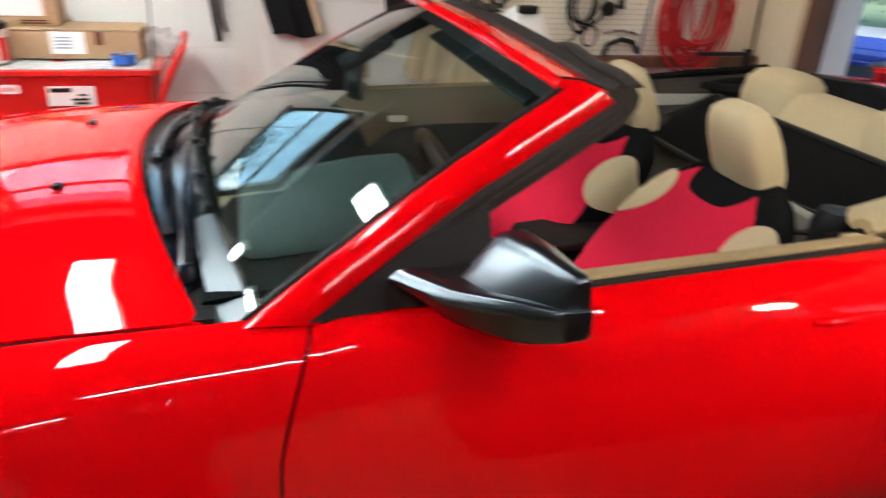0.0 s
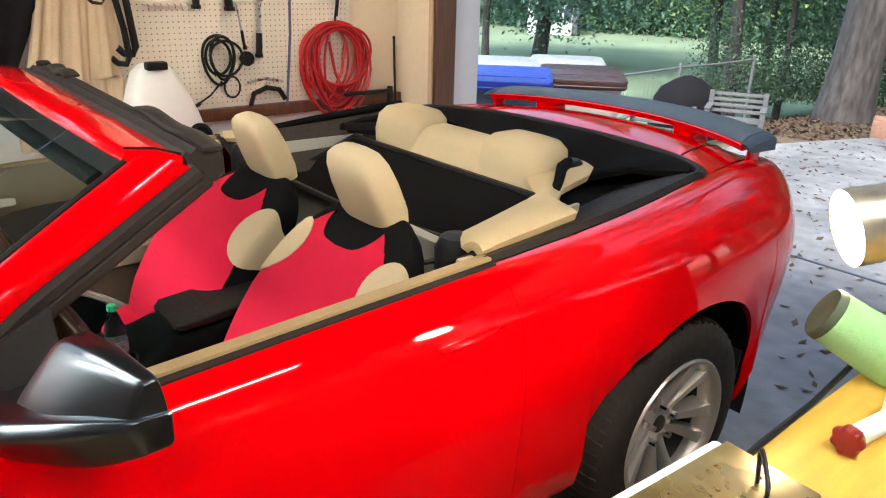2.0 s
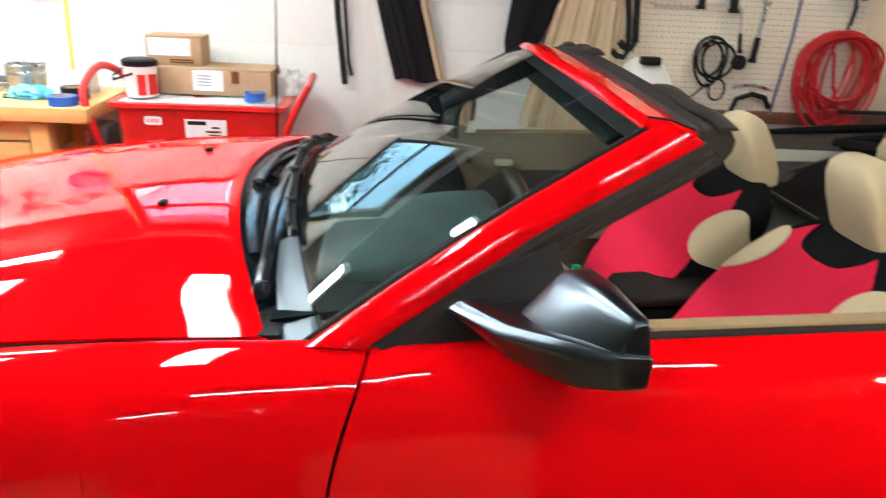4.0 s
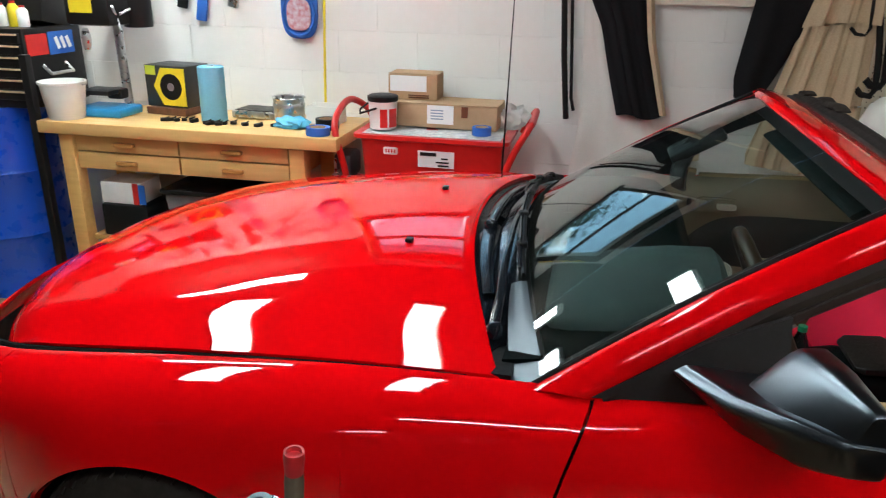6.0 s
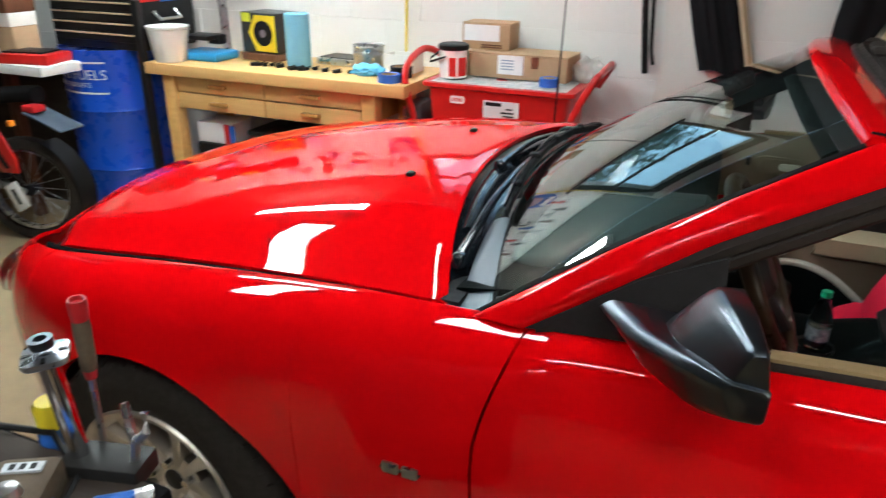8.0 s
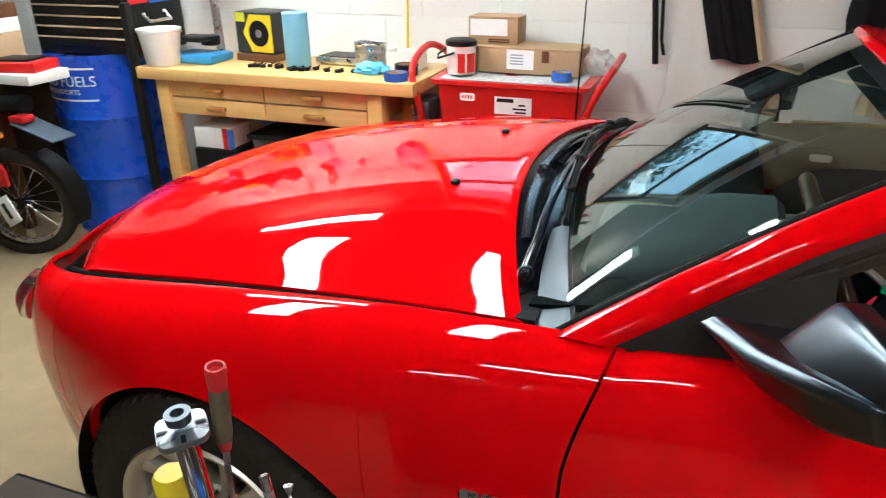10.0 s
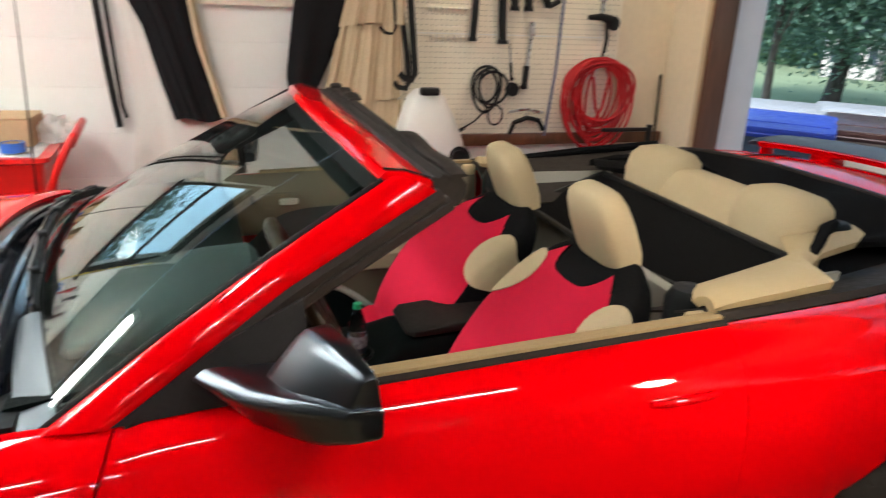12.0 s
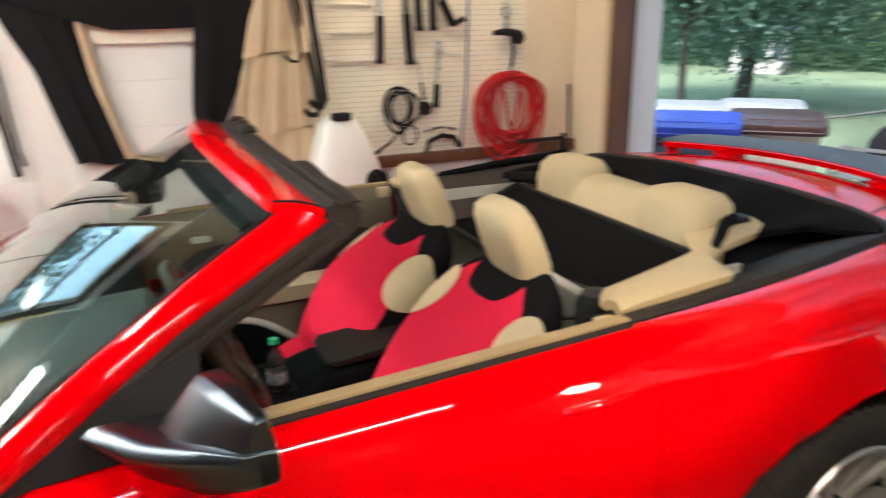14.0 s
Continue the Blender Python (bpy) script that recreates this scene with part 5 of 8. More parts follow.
def seat(y0, dz=0.0, hx=0.0, hz=0.0, dx=0.0, fat=1.0, inner=0.372):
    """A front seat in a fitted cover: black shell, red front, beige wings and a tall beige headrest."""
    base = loft([[Vector((x, y0 + p[0], zc + dz + p[1])) for p in rounded(w, h, 3.5, 28)] for x, w, h, zc in ((1.47, 0.20, 0.05, 0.50), (1.50, 0.235, 0.06, 0.51), (1.55, 0.25, 0.075, 0.52), (1.68, 0.245, 0.085, 0.51), (1.74, 0.2, 0.06, 0.50))])
    S = part("front_seat", base, SEAT_RED, CAR, "bucket seat in a red, black and beige fitted cover")
    def axis(t):
        return Vector((1.615 + dx + (0.405 - dx) * t, y0, 0.54 + dz + 0.47 * t))
    nrm = Vector((-0.757, 0, 0.653))
    up = Vector((0.653, 0, 0.757))
    def ring(t, w, th, shift=0.0, p=3.2):
        c = axis(t) + nrm * shift
        return [c + Vector((0, a, 0)) + nrm * b for a, b in rounded(w, th, p, 32)]
    W = [(-0.06, 0.235, 0.060), (0.0, 0.240, 0.066), (0.15, 0.256, 0.076), (0.40, 0.264, 0.080), (0.60, 0.262, 0.076), (0.74, 0.250, 0.070), (0.84, 0.228, 0.062), (0.92, 0.190, 0.052), (0.98, 0.140, 0.040), (1.02, 0.08, 0.022)]
    def skin(s, t, lift=0.0):
        """A point of the backrest: s runs round it from the middle of the front (0) over the sides (0.5) to the back (1)."""
        w, th = curve([(p[0], p[1]) for p in W], t), curve([(p[0], p[2]) for p in W], t)
        f = math.pi * s
        c, d = math.cos(f), math.sin(f)
        y = w * math.copysign(abs(d) ** 0.80, d)
        n = th * math.copysign(abs(c) ** 0.52, c)
        if c > 0:
            belly = curve([(-0.06, 0.0), (0.10, 0.036), (0.30, 0.062), (0.44, 0.068), (0.54, 0.056), (0.70, 0.030), (0.90, 0.004), (1.02, 0.0)], t)
            n += fat * belly * c ** 0.5
        out = Vector((0, math.copysign(abs(d), d), 0)) * (abs(d) ** 2) + nrm * c
        return axis(t) + Vector((0, y, 0)) + nrm * n + out.normalized() * lift
    part("backrest", loft([[skin(2 * k / 48, t) for k in range(48)] for t in [p[0] for p in W[:1]] + span(0.0, 1.0, 20) + [1.02]]), BLACK_CLOTH, S, "black back and sides of the cover")
    # red front panel, rising to two points beside the scalloped bib
    def red_top(v):
        return curve([(0.0, 0.765), (0.22, 0.785), (0.40, 0.86), (0.50, 0.905), (0.58, 0.875), (0.74, 0.79), (1.0, 0.70)], abs(v))
    def front(k, v):
        t = -0.05 + (red_top(v) + 0.05) * k
        half = lerp([(-0.05, 0.40), (0.25, 0.42), (0.45, 0.40), (0.60, 0.345), (0.75, 0.33), (0.92, 0.33)], t)
        return skin(v * half, t, 0.004)
    part("cover_front", sheet(front, span(0, 1, 30), span(-1, 1, 44)), SEAT_RED, S, "red front of the seat cover", solid=0.003)
    part("seam", tube([skin(v * 0.33, red_top(v) + 0.002, 0.004) for v in span(-0.66, 0.66, 40)], 0.0022, 6), BLACK_CLOTH, S)
    for s in (-1, 1):
        def wing(r, a):
            return skin(s * ((inner if s * y0 < 0 else 0.372) + 0.165 * r * math.cos(a)), 0.665 + 0.160 * r * math.sin(a) - 0.02 * r * math.cos(a), 0.0095 - 0.003 * r * r)
        part("side_wing", sheet(wing, (0.0, 0.25, 0.5, 0.75, 0.92, 1.0), span(0, 2 * math.pi, 32)), TAN_CLOTH, S, "beige oval side wing", solid=0.003)
    # headrest
    H = []
    for t, w, th in ((0.0, 0.088, 0.038), (0.03, 0.104, 0.056), (0.2, 0.114, 0.066), (0.55, 0.114, 0.066), (0.78, 0.106, 0.060), (0.91, 0.09, 0.050), (0.97, 0.068, 0.036), (1.0, 0.038, 0.014)):
        c = axis(1.02) + Vector((hx - 0.085 * t, 0, hz + 0.212 * t - 0.018))
        tl = Vector((-0.95, 0, -0.22)).normalized()
        H.append([c + Vector((0, 0.95 * a, 0)) + tl * 0.82 * b for a, b in rounded(w, th, 3.6, 40)])
    part("headrest", loft(H), TAN_CLOTH, S, "tall beige covered headrest")
    for s in (-1, 1):
        part("headrest_post", rod(axis(0.95) + Vector((0, s * 0.06, 0)), axis(1.06) + Vector((0, s * 0.06, 0.02)), 0.006), CHROME, S)
    part("seat_rail", box((1.42, y0, 0.40), (0.5, 0.36, 0.16)), BLACK_PLASTIC, S)


seat(-0.36, 0.0, -0.022, -0.012, dx=0.035, fat=0.55, inner=0.285)
seat(0.275, -0.035)

# rear seat, side trims and the folded top
bm = loft([[Vector((2.56 + 0.06 * (z - 0.9) / 0.2 + p[1], p[0], z)) for p in rounded(w, th, 5, 36)] for z, w, th in ((0.62, 0.44, 0.07), (0.95, 0.44, 0.085), (1.06, 0.435, 0.08), (1.09, 0.42, 0.06), (1.098, 0.38, 0.03))])
REAR = part("rear_seat", bm, TAN_CLOTH, CAR, "beige rear bench with two raised ends")
for y in (-0.295, 0.295):
    bm = loft([[Vector((2.585 + p[1] + 0.02 * t, y + p[0], 0.96 + 0.185 * t)) for p in rounded(w, th, 3.6, 28)] for t, w, th in ((0, 0.135, 0.085), (0.5, 0.14, 0.10), (0.8, 0.132, 0.092), (0.94, 0.11, 0.07), (1.0, 0.07, 0.035))])
    part("head_bump", bm, TAN_CLOTH, REAR, "padded beige head support")
bm = loft([[Vector((x, p[0], z + p[1])) for p in rounded(0.45, 0.06, 5, 24)] for x, z in ((2.08, 0.60), (2.12, 0.62), (2.5, 0.58))])
part("rear_cushion", bm, TAN_CLOTH, REAR)
part("seat_divider", box((2.215, -0.27, 0.77), (0.04, 0.34, 0.27), ry=-8), GREY_TRIM, REAR, "light grey panel ahead of the rear seat", bevel=0.012)
part("front_of_cushion", box((2.10, 0, 0.46), (0.08, 0.95, 0.3)), GREY_TRIM, REAR, bevel=0.02)
for sign in (-1, 1):
    # curved tan side trim beside the rear seat
    def trim(u, v):
        x = 2.02 + 0.72 * u
        outer = lerp([(0, 0.735), (0.50, 0.705), (0.515, 0.60), (0.66, 0.545), (0.90, 0.50), (1, 0.45)], u)
        inner = lerp([(0, 0.70), (0.06, 0.635), (0.25, 0.60), (0.58, 0.535), (0.66, 0.425), (0.72, 0.385), (1, 0.365)], u)
        y = inner + (outer - inner) * v
        return Vector((x, sign * y, 1.005 + 0.028 * u + 0.012 * math.sin(math.pi * v)))
    TRIM = part("side_trim", sheet(trim, span(0 if sign < 0 else 0.6, 1, 28), span(0, 1, 8)), TAN if sign < 0 else BLACK_CLOTH, CAR, "curved trim beside the rear seat", solid=0.022, offset=-1 if sign < 0 else 1)
    if sign > 0:
        part("trim_end", sheet(trim, span(0.02, 0.20, 10), span(0, 1, 8)), TAN, TRIM, "pale tan end of the side trim", solid=0.022, offset=1)
        part("belt_strap", sheet(lambda t, v: Vector((2.06 + 0.03 * v, 0.655 - 0.02 * t, 1.005 - 0.25 * t)), span(0, 1, 6), (0.0, 0.5, 1.0)), GREY_WOOD, TRIM, "grey seat belt", solid=0.003)
    bm = sheet(lambda x, k: Vector((x, sign * (0.60 - 0.06 * (x - 2.0), 0.575 - 0.06 * (x - 2.0), 0.53)[k], (1.0, 0.8, 0.55)[k])), span(2.03, 2.55, 8), range(3))
    part("side_panel", bm, GREY_TRIM, CAR, "light grey panel beside the rear seat", solid=0.01)
    bm = loft([[Vector((2.665 + p[0], sign * (0.415 + p[1]), z)) for p in rounded(0.06 * k, 0.036 * k, 2.5, 18)] for z, k in ((1.03, 1), (1.068, 1), (1.078, 0.8))])
    part("belt_guide", bm, BLACK_PLASTIC, TRIM, "black belt guide", bevel=0.003)
    bm = tube([(2.665, sign * 0.42, 1.07), (2.60, sign * 0.455, 1.072), (2.53, sign * 0.51, 1.06), (2.47, sign * 0.55, 1.04)], lambda t: 0.02 - 0.006 * t, 8)
    part("seat_belt", bm, BLACK_CLOTH, TRIM, "dark seat belt webbing")
    bm = lathe([(0.0, 0.06), (0.04, 0.058), (0.055, 0.03), (0.055, -0.06)], 18, m=pose(2.07, sign * 0.60, 0.95))
    part("belt_reel_cover", bm, BLACK_PLASTIC, CAR)
    # dark strip between trim and rim
    bm = sheet(lambda x, k: Vector((x, sign * (curve(TOP_Y, x) - (0.004, 0.02, 0.06, 0.30)[k]), curve(TOP_Z, x) + (0.002, 0.014, 0.004, -0.10)[k])), span(2.02, 2.97, 24), range(4))
    part("well_rim", bm, SEAL, CAR, "dark rubber rim of the top well", solid=0.006)


def rim_curve(v, inset=0.0):
    return Vector((2.955 + (0.205 - inset) * math.sqrt(max(0.0, 1 - abs(v) ** 2.4)), v * (0.705 - inset), 0))


def well_point(k, v):
    p = rim_curve(v, (0.0, 0.012, 0.04, 0.12, 0.26, 0.40)[k])
    z = (1.03, 1.042, 1.036, 1.015, 0.98, 0.94)[k] + 0.008 * (1 - abs(v) ** 2.2) * (k < 3) + 0.02 * math.sin(9 * v + k) * (k > 2)
    if k == 5:
        p.x = 2.66
    return Vector((p.x, p.y, z))


part("folded_soft_top", sheet(lambda k, v: well_point(k, v), range(2, 6), span(-1, 1, 40)), BLACK_CLOTH, CAR, "folded black cloth soft top in its well", solid=0.02)
bm = tube([well_point(1, v) for v in span(-1, 1, 60)], 0.018, 8)
part("well_seal", bm, SEAL, CAR, "dark rubber rim behind the soft top")
part("well_floor", box((2.93, 0, 0.93), (0.66, 1.36, 0.03)), BLACK_CLOTH, CAR, "black floor of the top well", bevel=0.01)
bm = box((2.83, 0, 0.80), (0.5, 1.3, 0.22))
part("top_well", bm, BLACK_CLOTH, CAR, bevel=0.03)
# folded top bows standing above the far rim
for sign in (1,):
    part("top_bow", tube([(2.25, 0.74, 1.02), (2.5, 0.73, 1.045), (2.85, 0.71, 1.07)], 0.016, 8), BLACK_CLOTH, CAR, "black folded roof bow")
# wind blocker lying over the rear cushion
def blocker(u, v):
    x0 = 2.17 + 0.10 * max(0.0, 1 - 2 * v)
    return Vector((x0 + (2.49 - x0) * u, -0.46 + 0.98 * v, 0.885 + 0.115 * u - 0.02 * math.sin(math.pi * u) * math.sin(math.pi * v)))
BLK = part("wind_blocker", sheet(blocker, span(0, 1, 6), span(0, 1, 10)), BLACK_CLOTH, CAR, "black mesh wind blocker over the rear seat", solid=0.008)
edge = [blocker(u, 0) for u in span(0, 1, 6)] + [blocker(1, v) for v in span(0, 1, 8)] + [blocker(u, 1) for u in span(1, 0, 6)] + [blocker(0, v) for v in span(1, 0, 8)]
part("blocker_frame", tube(edge, 0.013, 8, closed=True), BLACK_STEEL, BLK, "thin black tube frame")
for sign in (-1, 1):
    part("door_jamb_top", box((2.0, sign * 0.735, 0.985), (0.05, 0.06, 0.04)), TAN, CAR, bevel=0.008)

# a half-full green-capped bottle in the console
BOTTLE = thing("drink_bottle", (1.388, -0.075, 0.655), "clear plastic drink bottle with a green cap in the console", "bottle")
BOT = pose(1.388, -0.075, 0.655) @ Matrix.Scale(0.78, 4)
part("bottle_body", lathe([(0.0, 0.0), (0.03, 0.002), (0.034, 0.012), (0.034, 0.10), (0.031, 0.12), (0.018, 0.16), (0.013, 0.172), (0.013, 0.18)], 24, m=BOT), GLASS, BOTTLE)
part("cap", lathe([(0.0, 0.198), (0.015, 0.197), (0.016, 0.178), (0.0, 0.177)], 18, m=BOT), material("green_cap", (0.01, 0.22, 0.10), 0.4, grain=0.1), BOTTLE, "green cap")
part("drink", lathe([(0.0, 0.004), (0.031, 0.006), (0.031, 0.075), (0.0, 0.075)], 20, m=BOT), material("dark_drink", (0.04, 0.05, 0.07), 0.1), BOTTLE)
part("label_band", lathe([(0.0345, 0.03), (0.0347, 0.031), (0.0347, 0.075), (0.0345, 0.076)], 24, m=BOT), material("bottle_label", (0.02, 0.03, 0.05), 0.5, grain=0.8, scale=70, second=(0.32, 0.33, 0.35)), BOTTLE, "printed band")

# ---- things along the back wall ----
BT = 0.965  # bench top height
BENCH = thing("workbench", (-1.08, 1.33, 0), "light pine workbench with four drawers and a lower shelf", "workbench")
part("bench_top", box((-1.08, 1.335, BT - 0.03), (1.53, 0.54, 0.06)), PINE, BENCH, "thick pine top with worn edge", bevel=0.006)
for x in (-1.72, -0.52):
    for y in (1.13, 1.52):
        part("leg", box((x, y, 0.45), (0.075, 0.075, 0.90)), PINE_DARK, BENCH, bevel=0.005)
    part("foot_rail", box((x, 1.325, 0.10), (0.07, 0.34, 0.07)), PINE_DARK, BENCH, bevel=0.005)
PULL_BROWN = material("orange_brown_wood", (0.42, 0.20, 0.05), 0.45, grain=0.4, scale=12)
for i, x in enumerate((-1.405, -0.845)):
    for z in (0.862, 0.772):
        D = part("drawer", box((x, 1.127, z), (0.552, 0.035, 0.083)), PINE, BENCH, bevel=0.004)
        bm = box((x, 1.096, z), (0.105, 0.030, 0.020))
        part("drawer_pull", bm, PULL_BROWN, D, "wooden drawer pull", bevel=0.006)
part("drawer_box", box((-1.125, 1.33, 0.815), (1.12, 0.36, 0.17)), PINE_DARK, BENCH)
part("shelf", box((-1.1, 1.33, 0.36), (1.15, 0.40, 0.03)), PINE_DARK, BENCH, bevel=0.004)

# things on the bench
def on_bench(name, x, y, label, category, group=""):
    return thing(name, (x, y, BT), label, category, group)


B = on_bench("plastic_bucket", -1.745, 1.165, "white plastic bucket with a rolled rim on the bench", "bucket")
part("bucket_shell", lathe([(0.0, 0.0), (0.088, 0.0), (0.092, 0.006), (0.116, 0.185), (0.122, 0.187), (0.123, 0.2), (0.112, 0.2), (0.086, 0.01), (0.0, 0.008)], 36, m=pose(-1.745, 1.165, BT) @ Matrix.Scale(0.9, 4)), WHITE_PLASTIC, B)
part("wire_handle", tube([(-1.745 + 0.109 * math.cos(a), 1.165 + 0.109 * math.sin(a), BT + 0.166 - 0.01 * math.sin(a)) for a in span(0, math.pi, 12)], 0.003, 6), STEEL, B, "thin wire handle")

P = on_bench("drill_press", -1.605, 1.33, "small black bench drill press on a blue base", "drill press")
part("base", box((-1.615, 1.31, BT + 0.022), (0.26, 0.20, 0.044)), PRESS_BLUE, P, "blue cast base", bevel=0.012)
part("column", rod((-1.555, 1.40, BT + 0.03), (-1.585, 1.42, BT + 0.58), 0.022, n=20), STEEL, P, "polished steel column")
part("table", box((-1.640, 1.31, BT + 0.115), (0.17, 0.15, 0.022)), BLACK_STEEL, P, bevel=0.004)
part("table_bracket", box((-1.585, 1.37, BT + 0.10), (0.08, 0.09, 0.05)), BLACK_STEEL, P, bevel=0.008)
part("drill_head", box((-1.605, 1.36, BT + 0.50), (0.24, 0.26, 0.13)), BLACK_STEEL, P, "black drill head", bevel=0.02)
part("motor", rod((-1.485, 1.46, BT + 0.42), (-1.485, 1.46, BT + 0.62), 0.07, n=20), BLACK_STEEL, P, bevel=0.008)
part("chuck", lathe([(0.0, 0.0), (0.014, 0.0), (0.022, 0.03), (0.022, 0.07), (0.012, 0.10)], 18, m=pose(-1.660, 1.28, BT + 0.32)), STEEL, P, "steel chuck")
part("label_plate", box((-1.630, 1.228, BT + 0.53), (0.12, 0.004, 0.07)), YELLOW, P, "yellow warning plate")
for k in range(3):
    a = 2.1 * k + 0.4
    part("feed_handle", rod((-1.495, 1.30, BT + 0.48), (-1.465, 1.30 + 0.08 * math.cos(a), BT + 0.48 + 0.08 * math.sin(a)), 0.006), STEEL, P)

S = on_bench("speaker_box", -1.30, 1.45, "yellow and black printed loudspeaker carton on the bench", "box")
m = pose(-1.315, 1.42, BT, 0, 0, -8)
def sb(name, bm, mat, label="", **kw):
    bmesh.ops.transform(bm, matrix=m, verts=bm.verts[:])
    part(name, bm, mat, S, label, **kw)
sb("tray", box((0, 0.02, 0.02), (0.24, 0.17, 0.036)), BROWN_WOOD, "dark red tray under the carton", bevel=0.004)
sb("carton", box((0, 0.05, 0.143), (0.245, 0.19, 0.205)), material("black_carton", (0.03, 0.03, 0.03), 0.5, grain=0.3), "black carton", bevel=0.003)
bm = bmesh.new()
bm.faces.new([bm.verts.new(p) for p in ((-0.07, -0.047, 0.143), (-0.02, -0.047, 0.235), (0.12, -0.047, 0.235), (0.12, -0.047, 0.05), (-0.02, -0.047, 0.05))])
sb("yellow_panel", bm, YELLOW, "yellow printed panel", solid=0.002)
sb("cone_print", lathe([(0.0, 0.0), (0.065, 0.0), (0.065, 0.002), (0, 0.002)], 28, m=pose(0.035, -0.049, 0.143, 90)), BLACK_PLASTIC, "printed speaker cone")
sb("dust_cap_print", lathe([(0.0, 0.0), (0.02, 0.0), (0.02, 0.002), (0, 0.002)], 20, m=pose(0.035, -0.0515, 0.143, 90)), material("grey_print", (0.25, 0.2, 0.25), 0.4, grain=0.3), "")
sb("corner_sticker", box((-0.085, -0.0475, 0.22), (0.06, 0.003, 0.045)), material("lime_print", (0.65, 0.7, 0.05), 0.5, grain=0.1), "lime sticker")

T = on_bench("paper_towel_roll", -1.02, 1.29, "blue paper shop towel roll standing on the bench", "paper roll")
part("roll", lathe([(0.02, 0.0), (0.060, 0.0), (0.062, 0.004), (0.062, 0.262), (0.058, 0.266), (0.02, 0.266), (0.02, 0.2)], 32, m=pose(-1.02, 1.29, BT)), TOWEL_BLUE, T)
part("core", lathe([(0.017, 0.2), (0.021, 0.267), (0.016, 0.267)], 20, m=pose(-1.02, 1.29, BT)), CARDBOARD, T)
Y = on_bench("metal_tray", -0.83, 1.45, "flat grey steel tray leaning behind the towel roll", "tray")
part("tray_body", box((-0.83, 1.47, BT + 0.022), (0.30, 0.17, 0.035), rz=-4), STEEL, Y, bevel=0.008)
part("tray_inside", box((-0.83, 1.47, BT + 0.041), (0.27, 0.14, 0.004), rz=-4), BLACK_STEEL, Y)
C = on_bench("metal_pot", -0.675, 1.40, "dented bare metal pot with a rim on the bench", "pot")
part("pot_wall", lathe([(0.0, 0.0), (0.07, 0.0), (0.074, 0.01), (0.076, 0.11), (0.083, 0.118), (0.08, 0.122), (0.07, 0.115), (0.068, 0.012), (0.0, 0.01)], 32, m=pose(-0.675, 1.40, BT)), STEEL, C)
part("pot_band", lathe([(0.0765, 0.07), (0.079, 0.075), (0.079, 0.088), (0.0765, 0.093)], 32, m=pose(-0.675, 1.40, BT)), STEEL, C)
K = on_bench("storage_basket", -0.49, 1.42, "small clear plastic parts basket", "basket")
for s in (-1, 1):
    part("basket_side", box((-0.49, 1.42 + s * 0.06, BT + 0.045), (0.16, 0.005, 0.085)), WHITE_PLASTIC, K)
    part("basket_end", box((-0.49 + s * 0.08, 1.42, BT + 0.045), (0.005, 0.12, 0.085)), WHITE_PLASTIC, K)
part("basket_floor", box((-0.49, 1.42, BT + 0.004), (0.16, 0.12, 0.006)), WHITE_PLASTIC, K)
N = on_bench("nitrile_gloves", -0.60, 1.25, "crumpled pale blue disposable gloves on the bench", "gloves")
bm = bmesh.new()
bmesh.ops.create_icosphere(bm, subdivisions=3, radius=1.0)
for v in bm.verts:
    k = 1 + 0.45 * noise.noise(v.co * 2.3) + 0.2 * noise.noise(v.co * 6)
    v.co = Vector((v.co.x * 0.085 * k, v.co.y * 0.045 * k, max(0, v.co.z * 0.035 * k + 0.02)))
bmesh.ops.transform(bm, matrix=pose(-0.60, 1.25, BT), verts=bm.verts[:])
part("glove", bm, material("blue_nitrile", (0.12, 0.45, 0.70), 0.5, grain=0.3, scale=50), N)
for nm, x, y, r, h, mat, lab in (("tape_roll", -0.425, 1.135, 0.055, 0.036, TAPE_BLUE, "roll of blue masking tape on the bench end"), ("tape_roll", -0.43, 1.27, 0.055, 0.05, BLACK_PLASTIC, "roll of black tape on the bench end")):
    R = on_bench(nm, x, y, lab, "tape", "tape rolls")
    part("tape_ring", lathe([(r * 0.68, 0.0), (r, 0.0), (r, h), (r * 0.68, h), (r * 0.68, 0.0)], 36, m=pose(x, y, BT + 0.001)), mat, R)
    part("tape_core", lathe([(r * 0.64, 0.001), (r * 0.68, 0.001), (r * 0.68, h - 0.001), (r * 0.64, h - 0.001), (r * 0.64, 0.001)], 36, m=pose(x, y, BT + 0.001)), CARDBOARD, R)
# small black hardware scattered on the top
for k in range(16):
    x = (-1.25 + 0.03 * k if k < 6 else (-1.02 + 0.022 * (k - 6) if k < 11 else -0.90 + 0.07 * (k - 11)))
    y = 1.22 + 0.05 * random.random() - (0.03 if 6 <= k < 11 else 0)
    H = on_bench("black_clip", x, y, "small black plastic clip on the bench", "clip", "loose clips")
    part("clip_body", box((x, y, BT + 0.009), (random.uniform(0.015, 0.05), random.uniform(0.012, 0.03), 0.016), rz=random.uniform(0, 90)), BLACK_PLASTIC, H, bevel=0.003)
    part("clip_pin", rod((x, y, BT + 0.014), (x + 0.018, y + 0.008, BT + 0.022), 0.003, n=8), BLACK_PLASTIC, H)
# under the bench
U = thing("tool_case", (-1.48, 1.25, 0.375), "black case with a white and red printed box on top", "case")
part("case_body", box((-1.48, 1.26, 0.46), (0.26, 0.26, 0.17)), BLACK_PLASTIC, U, bevel=0.012)
part("printed_box", box((-1.50, 1.24, 0.60), (0.22, 0.18, 0.11)), PAPER, U, "white printed box", bevel=0.003)
part("red_stripe", box((-1.415, 1.148, 0.60), (0.03, 0.004, 0.11)), CART_RED, U)
